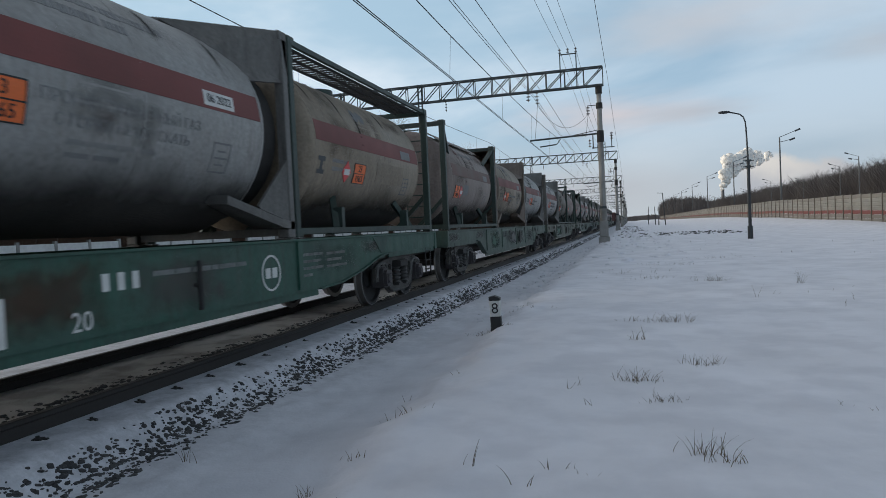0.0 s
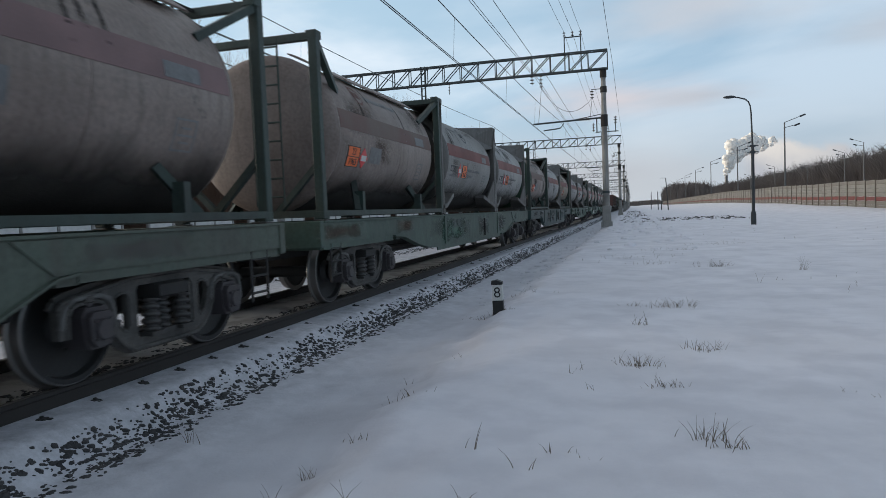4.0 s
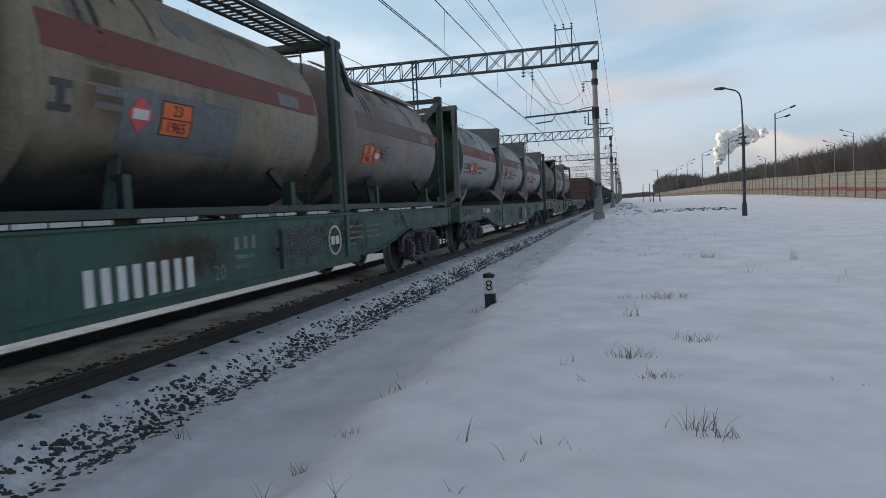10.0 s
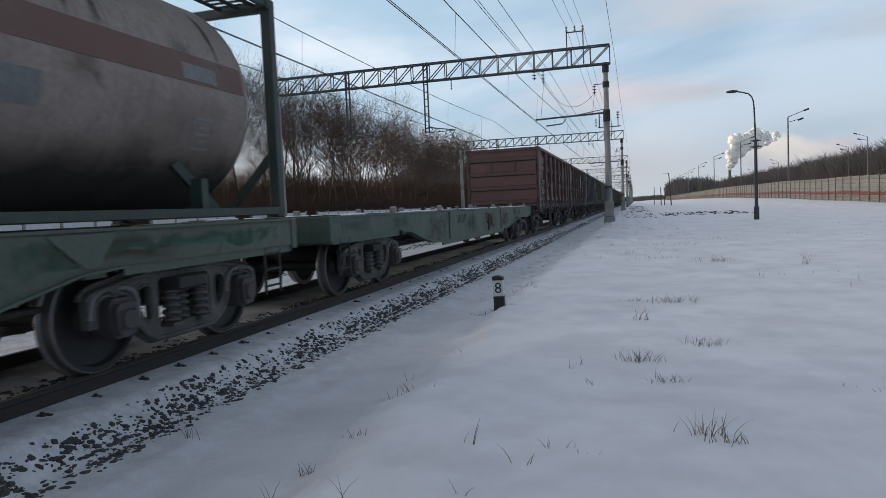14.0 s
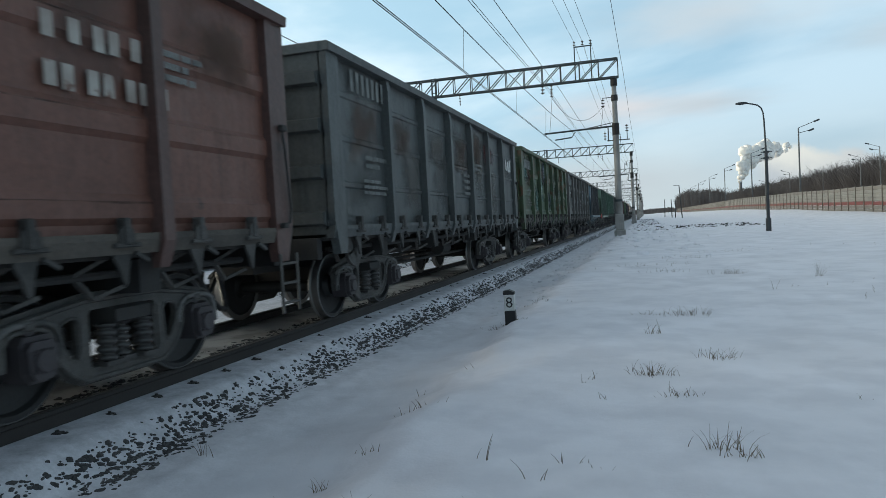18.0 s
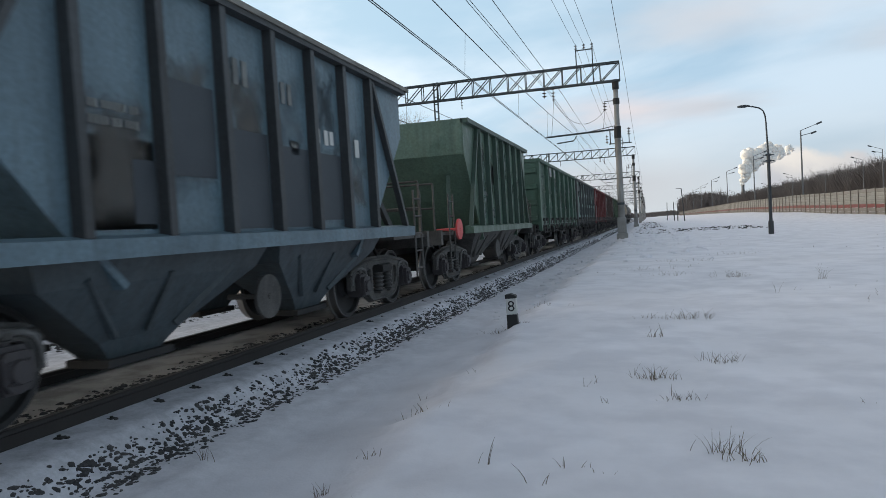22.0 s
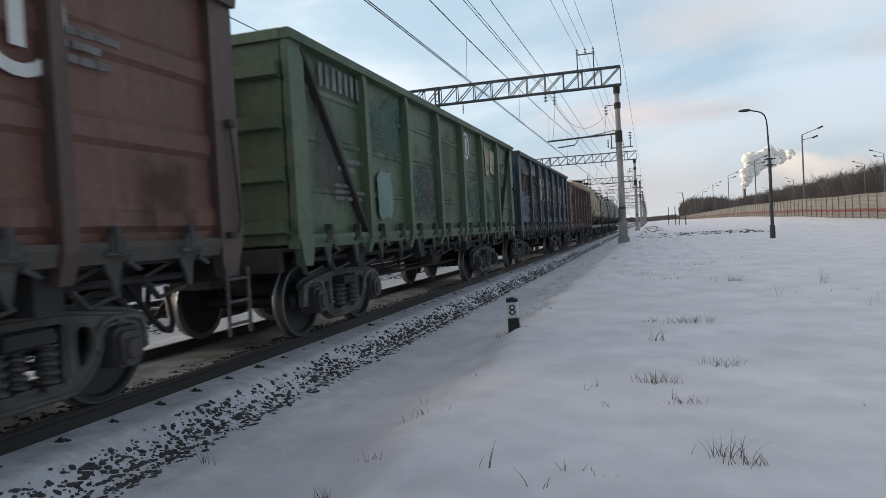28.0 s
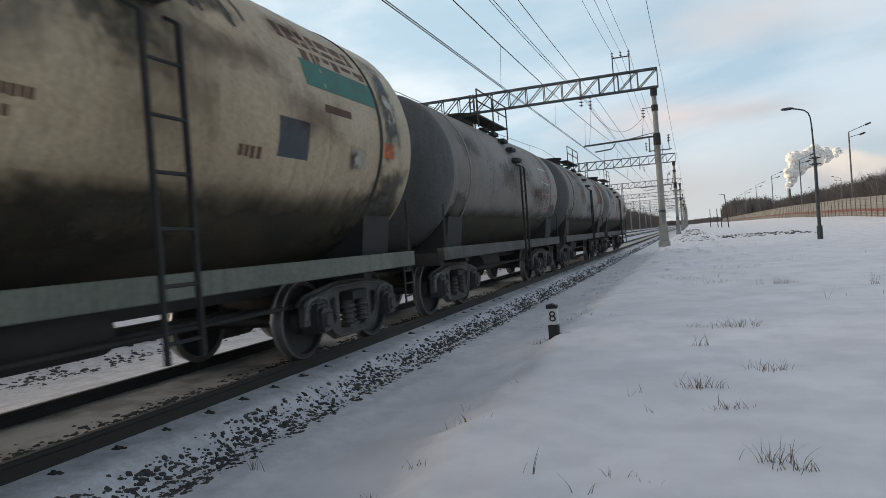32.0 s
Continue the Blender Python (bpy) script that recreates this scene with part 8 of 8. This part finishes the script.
LOADS = [
    [("gusset", SILVER_OLD, FRAME_S, FRAME_S, STRIPE, S1, 0), ("gusset", SILVER, FRAME_S, FRAME_S, STRIPE, S1, 1, "prop", "06 2022"), ("walk", BEIGE, FRAME_G, BEIGE, STRIPE, S2, 2, "ink")],
    [("brace", BROWN, FRAME_G, BROWN, STRIPE_D, S3, 3, "pale"), ("gusset", BEIGE, FRAME_R, FRAME_R, STRIPE, "tan tank container with a brown stripe and rusty gusset plates", 0, "cac"), ("gusset", SILVER, FRAME_S, FRAME_S, STRIPE, CAC, 1, "cac")],
    [("gusset", SILVER, FRAME_S, FRAME_S, STRIPE, S1, 2, "prop"), ("brace", OLIVE, FRAME_G, OLIVE, None, "olive-brown tank container with hatch covers in a green frame", 3, "pale"), ("brace", BROWN, FRAME_G, BROWN, STRIPE_P, S3, 0, "pale")],
    [("brace", BROWN, FRAME_G, BROWN, STRIPE_D, S3, 1, "pale"), ("gusset", SILVER_OLD, FRAME_S, FRAME_S, STRIPE, CAC, 2, "cac"), ("gusset", SILVER, FRAME_S, FRAME_S, STRIPE, CAC, 3, "cac")],
    [("brace", BROWN, FRAME_G, END_G, STRIPE_D, "grey-brown tank container with a dark green end and hatch covers", 0, "pale"), ("gusset", SILVER, FRAME_S, FRAME_S, STRIPE, S1, 1, "none", "2022"), ("walk", BEIGE, FRAME_G, BEIGE, STRIPE, S2, 2, "ink")],
    [("gusset", SILVER, FRAME_S, FRAME_S, STRIPE, "pale grey tank container with a red-brown stripe and date plate", 3, "none", "05.2021"), ("gusset", SILVER, FRAME_S, FRAME_S, STRIPE, CAC, 0, "cac"), ("brace", OLIVE, FRAME_G, BROWN, STRIPE_P, S3, 1, "pale")],
    [("gusset", SILVER_OLD, FRAME_S, FRAME_S, STRIPE, CAC, 2, "cac"), ("walk", BEIGE, FRAME_G, BEIGE, STRIPE, "grimy beige tank container with a grey repainted patch", 3, "ink"), ("brace", BROWN, FRAME_G, BROWN, STRIPE_D, "grey tank container with a dull red stripe in a green frame", 0, "pale")],
    [("gusset", SILVER, FRAME_S, END_G, STRIPE, "pale grey tank container with a dark green end", 1, "cac"), ("gusset", SILVER, FRAME_S, FRAME_S, STRIPE, CAC, 2, "cac", "05 2021"), ("gusset", SILVER, FRAME_S, FRAME_S, STRIPE, CAC, 3, "cac")],
    [("brace", OLIVE, FRAME_G, END_G, STRIPE_D, "olive-brown tank container with a dark green end and hatch covers", 0, "none"), ("gusset", SILVER_OLD, FRAME_S, FRAME_S, STRIPE, CAC, 1, "cac"), ("walk", BROWN, FRAME_G, BROWN, STRIPE_D, "brown-grey tank container in a plain green frame", 2, "pale")],
    []]
FLAT_U0, FLAT_P = -5.16, 19.62


def build_flats():
    for k, ((p, style, label), loads) in enumerate(zip(FLATS, LOADS)):
        u = FLAT_U0 + FLAT_P * (k + .5)
        w = riding(flat_wagon(k, p, style, label), u)
        for j, a in enumerate(loads):
            c = cont(*a)
            riding(c, u + (j - 1) * 6.1)
        if not loads:
            rnd = random.Random(4)
            for y in (-6.1, -3.05, 0, 3.05, 6.1, 9.1):
                for s in (-1, 1):
                    bm = B()
                    slab(bm, [(-.06, DECK), (.06, DECK), (.05, DECK + .08), (.02, DECK + .12), (-.05, DECK + .10)], s * 1.0 - .05, s * 1.0 + .05, "x")
                    part("container_stop", bm, FADED, w, m=pose(0, y, 0))
            bm = B()
            for _ in range(70):
                y, x = rnd.uniform(-9, 9), rnd.choice((-1, 1)) * rnd.uniform(1.0, 1.15)
                ln = rnd.uniform(.15, .7)
                box(bm, x - .09, x + .09, y, y + ln, DECK, DECK + rnd.uniform(.015, .03), .012)
            part("snow_crust", bm, SNOW, w)["kind"] = "stuff"
            bm = B()
            box(bm, -1.1, 1.1, -9.1, 9.1, 1.12, 1.16)
            part("deck_plate", bm, IRON_DARK, w)


GON = 190.78
HOP0 = GON + 5 * 13.92
GON2 = HOP0 + 2 * 12.02
TNK = GON2 + 7 * 13.92


def build_rest():
    W1 = [("num", -5.6, 3.05, 8, .30, FADED), ("bars", -5.2, 2.35, (.9, .5), .07, FADED), ("bars", -5.3, 2.0, (.6, .9, .8), .05, FADED), ("bars", 1.2, 2.7, (.9, .7), .06, FADED), ("bars", 4.3, 2.9, (.7, .5, .6), .06, FADED)]
    spec = [
        (RUST, RUST_POST, "rust-brown open gondola wagon with faded white stencils", W1 + [("ring", 4.1, 2.9, .42, FADED)], False, 0),
        (RUST_LIGHT, RUST_POST, "faded rust-brown gondola wagon with a white ring emblem", W1 + [("ring", 2.5, 2.85, .48, WHITE), ("rect", -1.6, 2.05, .35, .3, RED_MARK, "paint_patch"), ("bars", 3.3, 2.9, (1.2, 1.2), .2, LETTER)], False, 0),
        (SLATE, SLATE, "slate-grey gondola wagon with white stencils", W1 + [("rect", 2.9, 3.0, .55, .22, RED_MARK, "paint_patch"), ("blocks", 5.0, 2.75, 3, .3, .22, .3, WHITE), ("bars", .3, 2.4, (1.1, 1.3, 1.2, .9), .08, FADED)], False, 1),
        (MOSS, MOSS, "moss-green gondola wagon with patchy old paint", W1 + [("rect", -.75, 3.1, .75, .42, BLUE_MARK, "paint_patch"), ("bars", -1.3, 3.3, (1.0, 1.1, .9, 1.0), .06, FADED), ("rect", 3.65, 2.85, .72, .4, RUST_GREEN, "rust_patch"), ("rect", 5.45, 2.0, .5, .28, RUST_GREEN, "rust_patch")], False, 0),
        (SLATE_LIGHT, SLATE_LIGHT, "pale slate-grey gondola wagon with dark paint patches", W1 + [("rect", 2.2, 2.6, .5, .35, DARK_MARK, "paint_patch"), ("rect", -.6, 3.0, .6, .3, DARK_MARK, "paint_patch"), ("blocks", 4.0, 2.2, 2, .8, .5, .62, FADED), ("bars", 5.2, 2.8, (.8,), .25, FADED)], False, 0),
        (PINE, PINE, "pine-green gondola wagon with white stencils", W1 + [("num", -4.0, 2.9, 8, .26, FADED)], False, 1),
        (PINE, PINE, "dark green gondola wagon with large white figures", [("num", -3.2, 2.95, 8, .36, WHITE), ("bars", -2.5, 2.4, (.5,), .2, FADED), ("bars", 3.2, 3.0, (.8, .9), .1, FADED), ("bars", 4.6, 2.9, (.9,), .1, FADED)], False, 1),
        (AQUA, SLATE, "worn aqua-green gondola wagon with rust spots", W1 + [("blot", 4.0, 2.8, .5, .4, AQUA, "paint_patch")], False, 0),
        (CRIMSON, CRIMSON, "crimson gondola wagon with white stencils", W1 + [("ring", 4.0, 2.9, .35, FADED)], False, 0),
        (RUST_LIGHT, RUST_POST, "rust-red gondola wagon with a white ring emblem", W1 + [("ring", 4.1, 2.95, .5, WHITE), ("bars", -.5, 2.9, (1.4,), .2, FADED)], False, 0),
        (MOSS_LIGHT, MOSS_LIGHT, "pale green gondola wagon with diagonal end braces and white lettering", W1 + [("blocks", 2.6, 2.7, 3, .62, .42, .58, CREAMY), ("blot", -3.6, 1.9, .32, .4, AQUA, "paint_patch"), ("bars", 4.7, 3.0, (.8,), .18, FADED), ("ring", 1.4, 3.2, .3, WHITE)], True, 1),
        (BLUE, SLATE_DARK, "worn blue gondola wagon with large peeling white letters", W1 + [("blocks", -2.0, 2.3, 9, .8, .34, .86, PEEL), ("rect", -3.65, 2.35, .75, .85, RUSTED, "rust_patch"), ("blocks", -3.9, 3.15, 3, .25, .2, .3, PEEL), ("bars", 2.6, 2.0, (.8, .9, .7), .07, FADED)], False, 0),
        (PURPLE, PURPLE, "purple-brown gondola wagon with red and white stencils", W1 + [("rect", -.25, 2.92, .50, .20, ROSE_MARK, "paint_patch"), ("bars", -.65, 2.92, (.8, .6), .06, FADED), ("ring", 5.2, 2.9, .34, FADED), ("rect", -.45, 2.08, .42, .34, BLUE_MARK, "paint_patch"), ("rect", .15, 1.98, .34, .30, BLUE_MARK, "paint_patch"), ("rect", .52, 1.78, .22, .22, RED_MARK, "paint_patch"),
                                                                                         ("rect", -.25, 1.55, .55, .14, RED_MARK, "paint_patch"), ("rect", -.62, 2.52, .22, .18, RED_MARK, "paint_patch")], False, 1)]
    # the fifth is followed by two hoppers; the list below keeps their order in the train
    order = [0, 1, 2, 3, 4]
    for i, k in enumerate(order):
        p, q, label, marks, diag, st = spec[k]
        riding(gondola(p, q, label, 200 + k, marks, diag, st), GON + 13.92 * (i + .5))
    riding(hopper(BLUE_HOP, SLATE_DARK, "steel-blue covered hopper wagon with dark paint patches", 31, "roof",
                  [("num", -.80, 2.85, 3, .26, FADED), ("num", .12, 2.80, 3, .24, FADED), ("rect", -1.35, 2.30, .36, .42, DARK_MARK, "paint_patch"), ("rect", -1.95, 1.72, .14, .26, DARK_MARK, "paint_patch"),
                   ("rect", -.45, 1.90, .38, .50, DARK_MARK, "paint_patch"), ("rect", .44, 1.86, .38, .46, DARK_MARK, "paint_patch"), ("rect", 1.33, 1.90, .38, .42, DARK_MARK, "paint_patch"),
                   ("bars", 1.05, 2.62, (.5,), .2, WHITE), ("bars", 1.9, 2.60, (.6,), .26, WHITE), ("rect", .52, 2.32, .10, .08, FADED, "paint_patch"), ("bars", -2.5, 2.4, (.5, .5), .07, FADED)]), HOP0 + 6.01)
    riding(hopper(HOP_GREEN, GREEN_GREY, "green hopper wagon with a heaped load and sloped ends", 32, "heap",
                  [("num", -.80, 2.98, 3, .28, FADED), ("num", .10, 2.86, 4, .24, FADED), ("bars", -2.55, 2.15, (.7, .6), .10, FADED), ("rect", -1.62, 2.02, .18, .28, TEAL_MARK, "paint_patch"), ("bars", -.8, 2.0, (.6, .6), .07, FADED),
                   ("rect", -.62, 2.45, .2, .16, DARK_MARK, "paint_patch"), ("rect", -1.2, 1.62, .22, .2, FADED, "paint_patch"), ("bars", .1, 1.95, (.6,), .08, FADED), ("rect", -2.3, 1.6, .25, .15, FADED, "paint_patch")]), HOP0 + 18.03)
    for i, k in enumerate([6, 7, 8, 9, 10, 11, 12]):
        p, q, label, marks, diag, st = spec[k]
        riding(gondola(p, q, label, 300 + k, marks, diag, st, 3.48 if k == 12 else 3.70), GON2 + 13.92 * (i + .5))
    riding(tank_wagon(CREAM, CREAM, CAP_GREEN, "yellowed cream tank wagon with brown figures and a side ladder", 41,
                      [("nums", -3.4, 24, 2, .42, BROWN_MARK), ("nums", -2.05, 28, 8, .33, BROWN_MARK), ("patch", 2.2, 3.9, 11, 22, TEAL_MARK, "teal_patch"),
                       ("bars", 2.0, 38, (1.6,), .26, BROWN_MARK), ("patch", 1.6, 2.15, -18, -4, DARK_MARK, "dark_plate"), ("bars", -2.0, -12, (1.0, .8), .08, BROWN_MARK), ("patch", 2.5, 3.1, 2, 5, BROWN_MARK, "dark_plate"),
                       ("patch", 4.0, 4.3, -11, -4, ORANGE, "hazard_plate"), ("bars", 1.0, -16, (.35,), .12, BROWN_MARK),
                       ("worn", 3.95, 4.6, -16, 52, RUSTED), ("worn", 4.05, 4.5, 2, 24, PEEL), ("worn", 3.0, 3.5, -20, -8, PEEL), ("worn", .2, 1.3, 22, 62, GRIME), ("worn", -.9, .2, -5, 55, GRIME), ("worn", -4.7, -4.0, -5, 50, PEEL), ("worn", -4.9, -3.0, -62, -20, GRIME), ("worn", 3.0, 4.9, -62, -22, GRIME), ("worn", -1.2, .8, -60, -30, GRIME),
                       ("worn", -.55, -.15, 14, 24, TEAL_MARK), ("bars", 2.3, 27, (1.5,), .30, BROWN_MARK)], SILL_PALE, 1.65), TNK + 6.01)
    riding(tank_wagon(TANK_MID, TANK_MID, TANK_GREY, "grey tank wagon with a faded pink end panel", 42,
                      [("patch", 2.4, 4.7, -40, 60, PINK, "pink_panel"), ("bars", -2.6, 12, (1.2, .7), .24, FADED), ("bars", 2.7, 22, (1.2,), .5, WHITE), ("nums", -4.2, 30, 2, .3, FADED)], IRON), TNK + 18.03)
    riding(tank_wagon(TANK_MID, SILVER_OLD, TANK_GREY, "grey tank wagon with a pale middle band", 43, [("bars", -3.6, 20, (1.6, 1.0), .25, FADED), ("patch", 2.8, 4.4, -5, 30, RED_MARK, "red_patch")], IRON), TNK + 30.05)
    riding(tank_wagon(SILVER_OLD, PINK, TANK_MID, "dirty pale tank wagon at the end of the train", 44, [("bars", -3.6, 20, (1.6, 1.0), .25, INK)], IRON), TNK + 42.07)


build_flats()
build_rest()


def motions():
    times = [i * 2.0 for i in range(17)]
    for ob, u in MOVING:
        walk(ob, [(t, Matrix.Translation((TRACK, u - run(t), 0))) for t in times])
    turn = [(i / 30.0, Euler((run(i / 30.0) / .4785, 0, 0)).to_matrix().to_4x4()) for i in range(961)]
    for ob, k in WHEELS:
        at = Matrix.Translation((0, k, .4785))
        walk(ob, [(t, at @ r) for t, r in turn])


motions()
